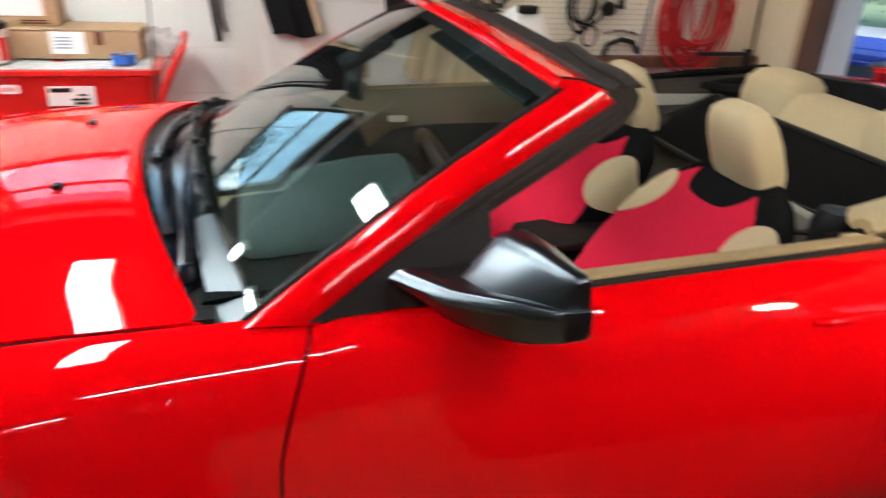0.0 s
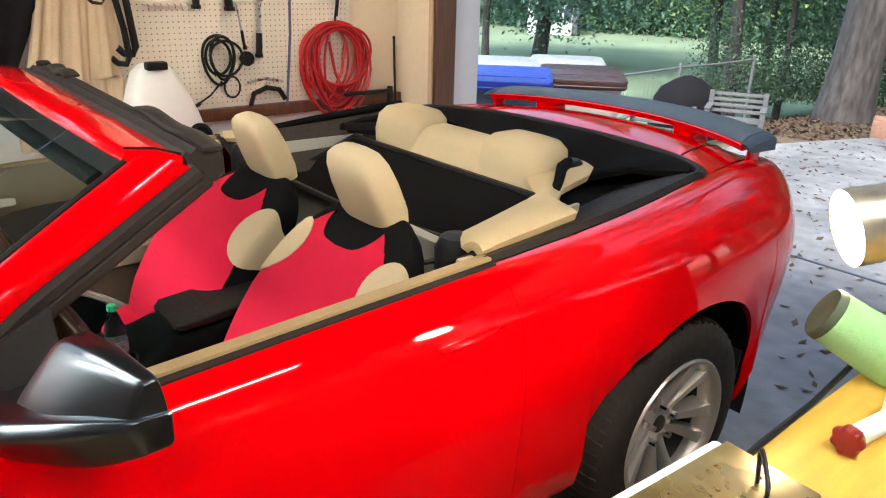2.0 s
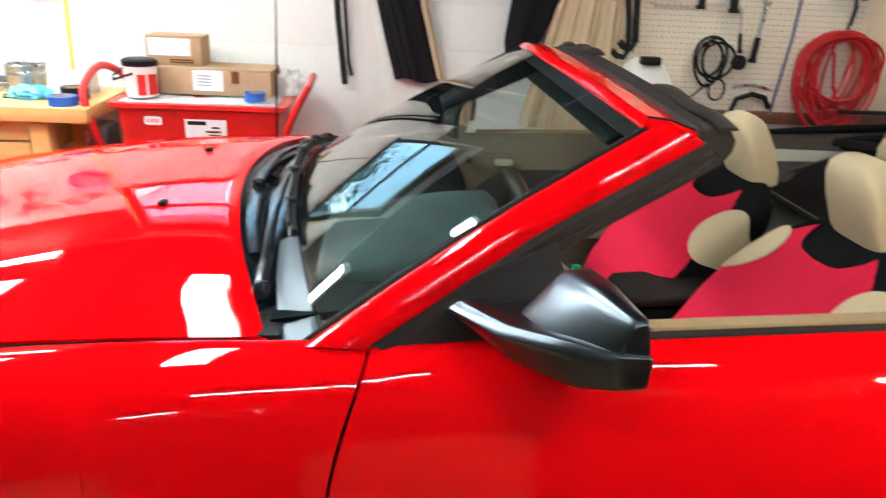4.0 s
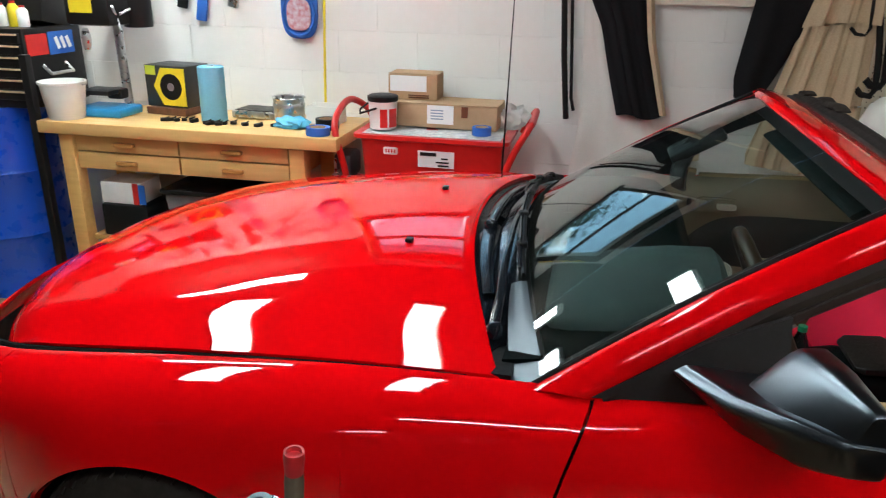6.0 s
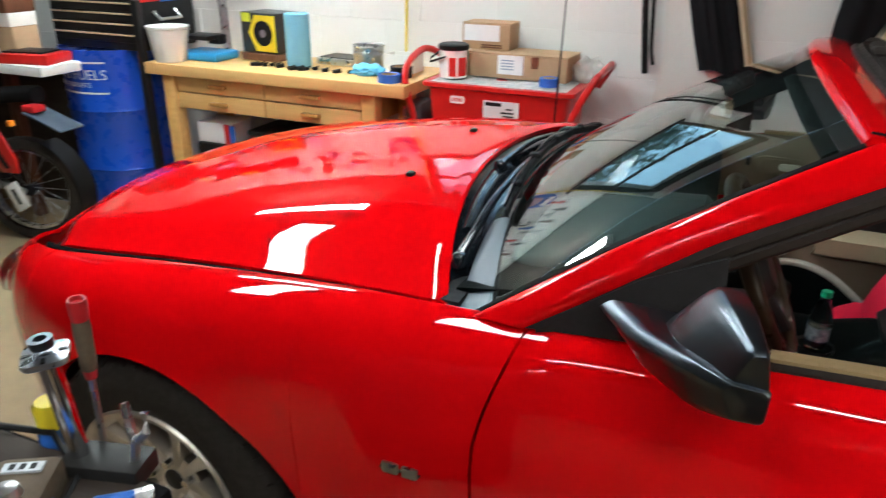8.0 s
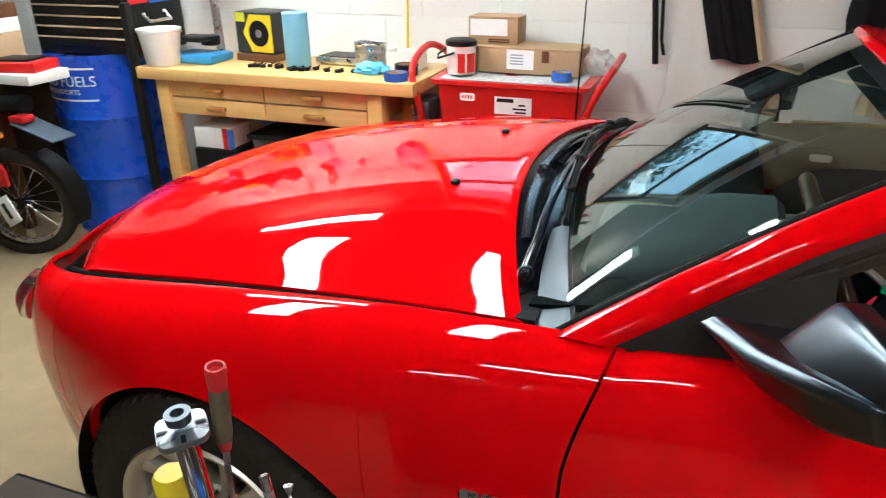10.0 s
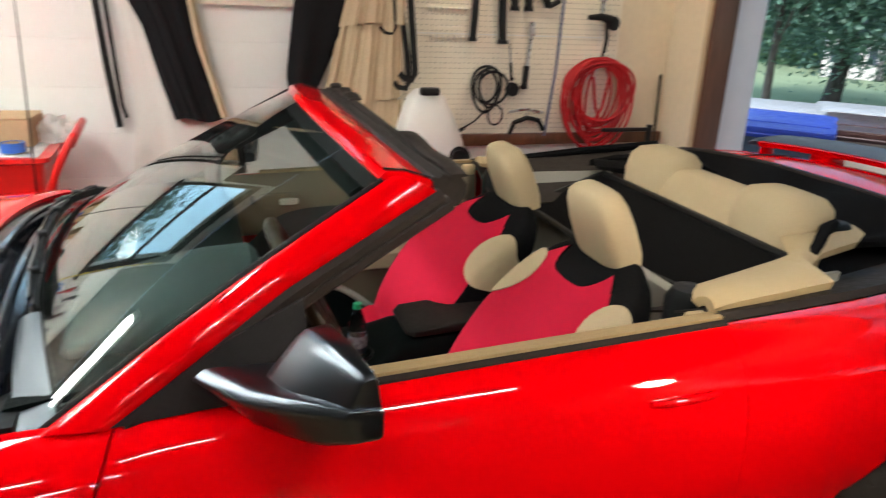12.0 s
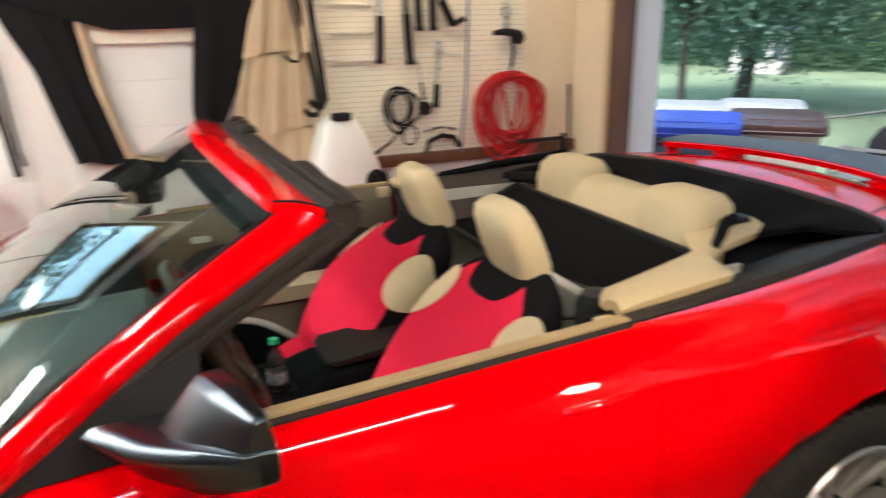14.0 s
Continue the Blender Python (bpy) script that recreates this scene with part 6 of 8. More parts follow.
part("blue_stripe", box((-1.38, 1.148, 0.60), (0.035, 0.004, 0.10)), TAPE_BLUE, U)
U = thing("grey_tote", (-1.02, 1.30, 0.375), "dark grey plastic tote on the lower shelf", "tote")
part("tote_body", box((-1.02, 1.30, 0.50), (0.48, 0.3, 0.24), taper=0.9), material("grey_tote_plastic", (0.14, 0.14, 0.15), 0.5, grain=0.3), U, bevel=0.015)
part("tote_lid", box((-1.02, 1.30, 0.63), (0.51, 0.33, 0.025)), BLACK_PLASTIC, U, bevel=0.008)
V = thing("steel_vise", (-0.36, 1.38, 0.6), "grey steel vice hanging at the bench end", "vise")
part("vise_body", box((-0.345, 1.30, 0.80), (0.09, 0.16, 0.12)), material("grey_cast", (0.12, 0.12, 0.13), 0.5, metal=0.6, grain=0.5), V, bevel=0.02)
part("vise_screw", rod((-0.345, 1.22, 0.78), (-0.345, 1.12, 0.78), 0.016), STEEL, V)
part("vise_bar", rod((-0.345, 1.13, 0.70), (-0.345, 1.13, 0.86), 0.007), STEEL, V)
part("vise_stem", box((-0.36, 1.38, 0.66), (0.06, 0.06, 0.2)), BLACK_STEEL, V, bevel=0.01)

# red parts-washer tub on a stand, piled with boxes
CART = thing("parts_washer", (0.1, 1.33, 0), "red enamelled parts washer tub covered with newspaper", "parts washer")
bm = loft([[Vector((0.095 + p[0], 1.335 + p[1], z)) for p in rounded(w, d, 14, 32)] for z, w, d in ((0.66, 0.30, 0.17), (0.70, 0.31, 0.18), (0.955, 0.33, 0.195), (0.965, 0.358, 0.215), (0.982, 0.358, 0.215))])
part("tub", bm, CART_RED, CART)
for x in (-0.20, 0.39):
    for y in (1.19, 1.48):
        part("tub_leg", box((x, y, 0.34), (0.04, 0.04, 0.68)), CART_RED, CART, bevel=0.004)
part("lower_shelf", box((0.095, 1.335, 0.22), (0.62, 0.32, 0.02)), CART_RED, CART, bevel=0.004)
part("newspaper", sheet(lambda x, y: Vector((x, y, 0.985 + 0.005 * noise.noise(Vector((x * 7, y * 7, 1))))), span(-0.22, 0.41, 14), span(1.15, 1.52, 9)), NEWS, CART, "printed newspaper over the tub", solid=0.002)
for s, x in ((-1, -0.27), (1, 0.47)):
    pts = [(x + s * 0.02, 1.14, 0.55), (x + s * 0.03, 1.14, 0.78), (x + s * 0.07, 1.13, 0.97), (x + s * 0.085, 1.2, 1.05), (x + s * 0.085, 1.40, 1.09), (x + s * 0.03, 1.52, 1.02), (x, 1.53, 0.9)]
    if s > 0:
        pts = [(x - 0.05, 1.13, 0.80), (x + 0.0, 1.13, 0.93), (x + 0.06, 1.14, 1.045), (x + 0.07, 1.2, 1.06), (x + 0.06, 1.5, 1.06), (x, 1.52, 0.95)]
    part("side_bar", tube(smooth(pts), 0.016, 10), CART_RED, CART, "bent red side bar")
plate = part("label_plate", box((0.125, 1.1385, 0.885), (0.165, 0.004, 0.075), rx=2.5), PAPER, CART, "white maker's plate")
for k, (w, x, z) in enumerate(((0.075, 0.09, 0.908), (0.06, 0.155, 0.873), (0.05, 0.16, 0.858), (0.03, 0.165, 0.89))):
    part("plate_bar", box((x, 1.1357, z), (w, 0.003, 0.016 if k == 0 else 0.007)), BLACK_PLASTIC, plate)
badge = part("badge", loft([[Vector((-0.085 + p[0], y, 0.912 + p[1])) for p in rounded(0.034, 0.017, 6, 20)] for y in (1.146, 1.1385)]), PAPER, CART, "white rounded badge")
for k in range(4):
    part("badge_bar", box((-0.105 + 0.013 * k, 1.1378, 0.912), (0.007, 0.002, 0.015)), CART_RED, badge)


def carton(x, y, z, w, d, h, rz, label, tape=True):
    C = thing("cardboard_box", (x, y, z), label, "box", "cardboard boxes")
    m = pose(x, y, z, 0, 0, rz)
    def add(name, bm, mat, lab="", **kw):
        bmesh.ops.transform(bm, matrix=m, verts=bm.verts[:])
        return part(name, bm, mat, C, lab, **kw)
    add("carton_body", box((0, 0, h / 2), (w, d, h)), CARDBOARD, bevel=0.003)
    for s in (-1, 1):
        add("flap", box((0, s * d * 0.25, h + 0.003), (w * 0.995, d * 0.49, 0.004), rx=s * 1.5), CARDBOARD)
    return C, add


Z0 = 0.992
C, add = carton(0.125, 1.42, Z0, 0.50, 0.22, 0.105, -2, "long cardboard box with a white shipping label")
add("shipping_label", box((-0.015, -0.1125, 0.062), (0.125, 0.003, 0.085)), PAPER, "white shipping label")
add("strap", box((0.10, -0.1135, 0.08), (0.03, 0.004, 0.05)), BROWN_WOOD)
for k in range(4):
    add("label_bar", box((-0.03, -0.1145, 0.082 - 0.013 * k), (0.06, 0.002, 0.006)), material("grey_print_bar", (0.3, 0.36, 0.45), 0.6), "")
C, add = carton(-0.045, 1.46, Z0 + 0.112, 0.235, 0.15, 0.115, 0, "small cardboard box with white top label")
add("white_label", box((-0.02, -0.0765, 0.075), (0.175, 0.003, 0.072)), PAPER, "white label")
for k in range(2):
    add("print_bar", box((0.03, -0.0775, 0.022 - 0.01 * k), (0.10, 0.002, 0.006)), BROWN_WOOD)
B = thing("wipes_tub", (-0.15, 1.25, Z0), "white and red wipes tub with a black lid and handle", "tub")
part("tub_body", lathe([(0.0, 0.0), (0.058, 0.0), (0.062, 0.004), (0.066, 0.125), (0.0, 0.126)], 32, m=pose(-0.15, 1.25, Z0)), WHITE_PLASTIC, B)
part("red_print", sheet(lambda a, z: Vector((-0.15 + 0.0668 * math.cos(a), 1.25 + 0.0668 * math.sin(a), Z0 + z)), span(-1.5, -0.15, 10), (0.012, 0.095)), CART_RED, B, "red printed panel", solid=0.001)
part("print_bar", sheet(lambda a, z: Vector((-0.15 + 0.068 * math.cos(a), 1.25 + 0.068 * math.sin(a), Z0 + z)), span(-1.0, -0.88, 3), (0.012, 0.095)), PAPER, B, solid=0.001)
part("lid", lathe([(0.0, 0.125), (0.068, 0.125), (0.071, 0.13), (0.071, 0.146), (0.06, 0.152), (0.0, 0.15)], 32, m=pose(-0.15, 1.25, Z0)), BLACK_PLASTIC, B, "black lid")
part("handle", tube([(-0.215, 1.25, Z0 + 0.115), (-0.25, 1.22, Z0 + 0.085), (-0.245, 1.20, Z0 + 0.07), (-0.16, 1.178, Z0 + 0.10)], 0.005, 6), BLACK_PLASTIC, B)
R = thing("tape_roll", (0.315, 1.22, Z0), "roll of blue masking tape on the newspaper", "tape", "tape rolls")
part("tape_ring", lathe([(0.03, 0.0), (0.043, 0.0), (0.043, 0.036), (0.03, 0.036), (0.03, 0.0)], 32, m=pose(0.315, 1.22, Z0)), TAPE_BLUE, R)
part("tape_core", lathe([(0.027, 0.001), (0.03, 0.001), (0.03, 0.035), (0.027, 0.035), (0.027, 0.001)], 32, m=pose(0.315, 1.22, Z0)), CARDBOARD, R)
G = thing("plastic_wrap", (0.43, 1.45, 0.98), "crumpled clear plastic wrap behind the boxes", "plastic wrap")
bm = bmesh.new()
bmesh.ops.create_icosphere(bm, subdivisions=4, radius=1.0)
for v in bm.verts:
    k = 1 + 0.5 * noise.noise(v.co * 2.1) + 0.12 * noise.noise(v.co * 5)
    v.co = Vector((v.co.x * 0.07 * k + 0.425, v.co.y * 0.06 * k + 1.45, max(0.984, v.co.z * 0.06 * k + 1.03)))
part("wrap", bm, material("clear_film", (0.93, 0.93, 0.92), 0.28, trans=0.85, ior=1.12), G)

# blue drum, black tool chest on it, narrow pole in front
D = thing("steel_drum", (-2.28, 1.295, 0), "blue steel fuel drum with white lettering", "drum")
part("drum_shell", lathe([(0.0, 0.005), (0.285, 0.005), (0.29, 0.0), (0.293, 0.02), (0.287, 0.03), (0.287, 0.28), (0.295, 0.295), (0.287, 0.31), (0.287, 0.58), (0.295, 0.595), (0.287, 0.61), (0.287, 0.86), (0.293, 0.875), (0.293, 0.89), (0.283, 0.89), (0.28, 0.875), (0.0, 0.873)], 56, m=pose(-2.28, 1.295, 0) @ Matrix.Scale(1.13, 4, (0, 0, 1))), BLUE_DRUM, D)
def wrap_text(text, size, z):
    """White words bent round the drum, each word a part of its own."""
    for side in (0, 1):
        ob = words("drum_lettering", text, size, Matrix.Identity(4), PAPER, D, "white lettering")
        xs = sorted(v.co.x for v in ob.data.vertices)
        cut = max(zip(xs, xs[1:]), key=lambda p: p[1] - p[0])
        cut = (cut[0] + cut[1]) / 2
        bm = bmesh.new()
        bm.from_mesh(ob.data)
        bmesh.ops.delete(bm, geom=[v for v in bm.verts if (v.co.x > cut) != bool(side)], context="VERTS")
        for v in bm.verts:
            a = -math.pi / 2 - 0.29 + v.co.x / 0.289
            v.co = Vector((-2.28 + (0.2885 + v.co.z) * math.cos(a), 1.295 + (0.2885 + v.co.z) * math.sin(a), z + v.co.y))
        bm.to_mesh(ob.data)
        bm.free()


wrap_text("RACING FUELS", 0.078, 0.872)
wrap_text("FOR MOTORSPORTS", 0.036, 0.818)
for z in (0.935, 0.77):
    part("painted_rule", sheet(lambda a, h: Vector((-2.28 + 0.2888 * math.cos(a), 1.295 + 0.2888 * math.sin(a), z + h)), span(-math.pi / 2 - 1.2, -math.pi / 2 + 0.6, 24), (0.0, 0.010)), PAPER, D, solid=0.0006)
CH = thing("tool_chest", (-2.15, 1.30, 1.0), "black steel tool chest with many shallow drawers", "tool chest")
CX, CY, CZ0 = -2.215, 1.34, 1.004
part("chest_body", box((CX, CY, CZ0 + 0.19), (0.64, 0.42, 0.38)), BLACK_STEEL, CH, bevel=0.008)
part("chest_lid", box((CX, CY + 0.08, CZ0 + 0.45), (0.64, 0.26, 0.14), rx=-12), BLACK_STEEL, CH, "raised black lid", bevel=0.008)
for k in range(6):
    for i, (x, w) in enumerate(((CX - 0.155, 0.30), (CX + 0.155, 0.30)) if k < 2 else ((CX, 0.61),)):
        z = CZ0 + 0.335 - 0.054 * k
        dr = part("drawer", box((x, CY - 0.213, z), (w, 0.014, 0.047)), BLACK_STEEL, CH, bevel=0.003)
        part("drawer_pull", box((x, CY - 0.224, z + 0.017), (w * 0.97, 0.012, 0.008)), BRASS_TRIM, dr, "drawer lip with its glint put into the colour", bevel=0.002)
part("side_sticker", box((CX + 0.322, CY - 0.12, CZ0 + 0.30), (0.003, 0.14, 0.10)), CART_RED, CH, "red sticker")
part("side_sticker", box((CX + 0.322, CY + 0.05, CZ0 + 0.30), (0.003, 0.18, 0.11)), TAPE_BLUE, CH, "blue and white sticker")
for k in range(3):
    part("sticker_bar", box((CX + 0.3245, CY + 0.02 + 0.04 * k, CZ0 + 0.30), (0.002, 0.022, 0.06), rx=20), PAPER, CH)
part("side_handle", tube([(CX + 0.32, CY - 0.10, CZ0 + 0.20), (CX + 0.36, CY - 0.10, CZ0 + 0.16), (CX + 0.36, CY + 0.06, CZ0 + 0.16), (CX + 0.32, CY + 0.06, CZ0 + 0.20)], 0.009, 8), STEEL, CH, "steel side handle")
for x, h, mat in ((CX + 0.15, 0.11, WHITE_PLASTIC), (CX + 0.22, 0.12, YELLOW), (CX + 0.27, 0.10, PAPER)):
    O = thing("spray_can", (x, CY - 0.12, CZ0 + 0.38), "small bottle with a printed label on the tool chest", "bottle", "bottles on the chest")
    part("can_body", lathe([(0, 0), (0.024, 0), (0.026, 0.004), (0.026, h * 0.75), (0.014, h * 0.9), (0.0, h * 0.9)], 18, m=pose(x, CY - 0.12, CZ0 + 0.382)), mat, O)
    part("can_cap", lathe([(0, h * 0.9), (0.013, h * 0.9), (0.013, h), (0, h)], 14, m=pose(x, CY - 0.12, CZ0 + 0.382)), CART_RED, O)
PO = thing("steel_rack_post", (-1.86, 1.08, 0), "narrow black steel rack post in front of the drum", "post")
part("post_bar", box((-1.865, 1.09, 0.635), (0.04, 0.04, 1.27)), BLACK_STEEL, PO, bevel=0.003)
part("post_foot", box((-1.865, 1.09, 0.01), (0.09, 0.09, 0.02)), BLACK_STEEL, PO, bevel=0.004)

# things hanging on the block wall
Wf = WY - 0.004
def hang(name, x, z, label, category, group=""):
    return thing(name, (x, Wf, z), label, category, group)


ROPE = hang("extension_cord", -0.52, 1.8, "yellow power cord hanging down the wall", "cord")
part("cord", tube([(-0.545 + 0.01 * math.sin(5 * t), 1.585, 2.35 - 1.5 * t) for t in span(0, 1, 24)], 0.0065, 8), YELLOW, ROPE)
part("cord_clip", box((-0.545, 1.60, 2.34), (0.03, 0.03, 0.03)), BLACK_PLASTIC, ROPE)
BAG = hang("blister_pack", -0.68, 1.5, "blue and red blister-packed wire set hanging on the wall", "package")
bm = loft([[Vector((-0.675 + p[0], y, 1.50 + p[1])) for p in rounded(0.095, 0.155, 3, 28)] for y in (1.60, 1.585)])
part("backing_card", bm, TAPE_BLUE, BAG, "rounded blue packing card")
part("window", loft([[Vector((-0.675 + p[0], y, 1.46 + p[1])) for p in rounded(0.062, 0.075, 3, 20)] for y in (1.584, 1.575)]), material("pack_print", (0.4, 0.12, 0.14), 0.4, grain=0.9, scale=40, second=(0.55, 0.55, 0.6)), BAG)
part("card_header", box((-0.675, 1.585, 1.60), (0.13, 0.006, 0.06)), PAPER, BAG)
part("wire_ring", tube([(-0.675 + 0.083 * math.cos(a), 1.576, 1.465 + 0.105 * math.sin(a)) for a in span(0, 2 * math.pi, 28)[:-1]], 0.007, 6, closed=True), TAPE_BLUE, BAG)
for x, z, mat, lab in ((-1.20, 1.49, TAPE_BLUE, "blue and black pliers pack on the wall"), (-1.30, 1.55, BLACK_PLASTIC, "black clamp hanging on the wall"), (-1.02, 1.56, STEEL, "small steel tool hanging on the wall")):
    O = hang("hanging_tool", x, z, lab, "tool", "tools over the bench")
    part("tool_body", box((x, 1.595, z), (0.055, 0.02, 0.15), ry=10), mat, O, bevel=0.006)
    part("tool_grip", tube([(x - 0.02, 1.59, z + 0.07), (x - 0.03, 1.585, z + 0.13), (x, 1.59, z + 0.17), (x + 0.03, 1.585, z + 0.12)], 0.008, 8), BLACK_PLASTIC, O)
    part("tool_hook", tube([(x, WY, z + 0.16), (x, 1.585, z + 0.16), (x, 1.58, z + 0.19)], 0.003, 6), STEEL, O)
for k in range(15):
    x, z = -2.05 + 0.095 * k + random.uniform(-0.02, 0.02), 1.82 + 0.10 * (k % 2) + random.uniform(-0.03, 0.03)
    mat = (STEEL, BLACK_PLASTIC, CART_RED, STEEL, TAPE_BLUE, BROWN_WOOD)[k % 6]
    O = hang("hanging_tool", x, z, ("bare steel", "black", "red handled", "bare steel", "blue handled", "wooden handled")[k % 6] + " hand tool hanging over the workbench", "tool", "tools over the bench")
    h = random.uniform(0.10, 0.20)
    part("tool_body", loft([[Vector((x + p[0], 1.595 + p[1], z - h * t)) for p in rounded(w, 0.009, 3, 12)] for t, w in ((0, 0.012), (0.15, 0.022), (0.45, 0.018), (0.6, 0.011), (1.0, 0.008))]), mat, O)
    part("tool_head", box((x, 1.597, z + 0.012), (random.uniform(0.03, 0.08), 0.016, 0.03), ry=random.uniform(-25, 25)), STEEL, O, bevel=0.004)
    part("tool_hook", tube([(x, WY, z + 0.03), (x, 1.585, z + 0.03), (x, 1.58, z + 0.05)], 0.003, 6), STEEL, O)
# long dark rubber strips
STR = hang("rubber_strip", 0.64, 1.5, "long black rubber strip hanging on the wall", "strip")
part("strip", tube([(0.605, 1.575, 2.3), (0.612, 1.572, 1.7), (0.64, 1.57, 1.3), (0.668, 1.575, 1.02)], 0.014, 8), BLACK_PLASTIC, STR)
part("strip", tube([(0.66, 1.585, 2.3), (0.655, 1.582, 1.6), (0.685, 1.58, 1.12), (0.70, 1.58, 1.06)], 0.008, 8), BLACK_PLASTIC, STR)


def cloth(name, outline_l, outline_r, y, fold, mat, label, cat, extra=0.0):
    """Hanging cloth between two edge lines of (z, x), with soft folds."""
    O = hang(name, outline_l[0][1], outline_l[0][0], label, cat)
    z0, z1 = outline_l[-1][0], outline_l[0][0]
    L, R = sorted(outline_l), sorted(outline_r)
    def f(t, v):
        z = z0 + (z1 - z0) * t
        xl, xr = lerp(L, z), lerp(R, z)
        x = xl + (xr - xl) * v
        d = fold * (math.sin(9 * v + 2.0 * t) + 0.5 * math.sin(23 * v + 5 * t)) * (1 - 0.5 * t)
        return Vector((x, y - abs(d) - extra * math.sin(math.pi * v) - 0.01 * noise.noise(Vector((x * 6, z * 5, 0))), z + 0.01 * math.sin(7 * v) * (1 - t)))
    part("cloth", sheet(f, span(0, 1, 30), span(0, 1, 26)), mat, O, solid=0.004)
    return O


# the soft top hung up to dry: two dark legs under a broad dark band
TOPC = cloth("canvas_roof_cover", [(2.4, 0.62), (1.66, 0.70), (1.45, 0.80), (1.25, 0.85), (1.05, 0.905)], [(2.4, 1.02), (1.66, 0.985), (1.4, 1.02), (1.05, 1.11)], 1.575, 0.012, CHARCOAL, "charcoal canvas roof cover hung from the wall", "cover", 0.03)
bm = sheet(lambda x, z: Vector((x, 1.53 - 0.03 * math.sin(3 * x + 4 * z) - 0.015 * noise.noise(Vector((4 * x, 4 * z, 0))), z + 0.14 * max(0.0, 1.0 - (x - 0.6) / 0.5) - 0.03 * math.sin((x - 0.6) * 2.6) * (2.4 - z))), span(0.60, 1.88, 30), span(1.63, 2.45, 12))
part("cover_band", bm, CHARCOAL, TOPC, "broad dark band of the cover", solid=0.004)
R1 = sorted([(2.4, 1.02), (1.66, 0.985), (1.4, 1.02), (1.05, 1.11)])
bm = sheet(lambda z, k: Vector((lerp(R1, z) + (-0.012, 0.004, 0.020)[k], (1.56, 1.548, 1.572)[k], z)), span(1.06, 2.3, 20), range(3))
part("tan_edge", bm, TAN_CANVAS, TOPC, "tan bound edge of the cover", solid=0.003)
L2 = sorted([(2.2, 1.44), (1.66, 1.45), (1.5, 1.43), (1.25, 1.40), (1.12, 1.42)])
R2 = sorted([(2.2, 1.95), (1.8, 1.84), (1.66, 1.76), (1.4, 1.63), (1.12, 1.50)])
bm = sheet(lambda z, v: Vector((lerp(L2, z) + (lerp(R2, z) - lerp(L2, z)) * v, 1.55 - 0.03 * math.sin(3.1 * v) - 0.01 * math.sin(9 * v + 4 * z), z)), span(1.16, 2.2, 26), span(0, 1, 14))
part("cover_leg", bm, CHARCOAL, TOPC, "dark tapering leg of the cover", solid=0.004)
cloth("white_dust_sheet", [(1.75, 0.70), (1.4, 0.72), (1.1, 0.74), (0.75, 0.70)], [(1.75, 0.90), (1.4, 0.95), (1.1, 1.05), (0.75, 1.15)], 1.60, 0.006, SHEET_WHITE, "white dust sheet hanging behind the roof cover", "sheet")
TANC = cloth("canvas_tan_cover", [(2.3, 1.74), (1.8, 1.72), (1.4, 1.62), (1.1, 1.55), (0.9, 1.5)], [(2.3, 1.98), (1.8, 1.95), (1.4, 1.93), (1.1, 1.93), (0.9, 1.95)], 1.56, 0.03, TAN_CANVAS, "tan pleated canvas hanging in folds on the wall", "cover")
RUFFLE_L = [(0.9, 1.5), (1.4, 1.62), (1.8, 1.72)]
for zr, n, drop in ((1.82, 3, 0.34), (1.50, 4, 0.36), (1.16, 5, 0.30)):
    def ruffle(u, v):
        z = zr - drop * v
        xl = lerp(RUFFLE_L, z)
        fold = math.sin(n * 6.28 * u + zr * 9 + 1.2 * math.sin(5 * u)) + 0.5 * math.sin(n * 14.1 * u + 3 * zr)
        return Vector((xl + (1.935 - xl) * u + 0.006 * fold * v, 1.518 - 0.011 * fold * (0.5 + 0.5 * v) - 0.012 * v, z - 0.02 * math.sin(3 * u + zr * 5)))
    bm = sheet(ruffle, span(0, 1, 60), span(0, 1, 8))
    part("ruffle", bm, TAN_CANVAS, TANC, "gathered canvas ruffle", solid=0.003)
for k, (x0, x1, zt, zb, r) in enumerate(((1.84, 1.97, 2.2, 1.20, 0.014), (1.92, 2.0, 2.2, 1.24, 0.016), (1.80, 1.90, 2.2, 1.45, 0.008))):
    O = hang("cable_strap", x0, zt, "dark hanging rubber cord with a curled end", "cord", "hanging cords")
    part("cord", tube([(x0, 1.53, zt), (x0 + (x1 - x0) * 0.35, 1.515, zt - (zt - zb) * 0.4), (x1 - 0.01, 1.51, zb + 0.15), (x1, 1.51, zb + 0.03), (x1 - 0.015, 1.51, zb), (x1 - 0.05, 1.515, zb + 0.005), (x1 - 0.075, 1.515, zb + 0.03)], r, 8), BLACK_PLASTIC, O)

# pegboard and its tools; flat brown discs carry the shade of its holes
PEG = setting("pegboard", box((2.55, WY - 0.022, 1.68), (1.19, 0.012, 1.44)), PEGBOARD, "cream painted perforated tool board", "pegboard", smooth=False)
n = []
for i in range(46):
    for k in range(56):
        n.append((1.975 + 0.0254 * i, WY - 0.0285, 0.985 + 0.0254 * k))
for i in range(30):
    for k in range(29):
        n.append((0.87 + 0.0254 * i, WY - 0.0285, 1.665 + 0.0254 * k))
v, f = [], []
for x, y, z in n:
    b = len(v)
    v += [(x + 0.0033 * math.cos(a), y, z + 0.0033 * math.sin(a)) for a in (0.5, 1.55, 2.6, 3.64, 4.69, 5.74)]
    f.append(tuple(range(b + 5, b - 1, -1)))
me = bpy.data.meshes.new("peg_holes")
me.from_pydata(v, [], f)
me.materials.append(material("hole_shade_brown", (0.13, 0.10, 0.07), 0.9))
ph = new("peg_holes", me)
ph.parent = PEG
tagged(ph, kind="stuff")
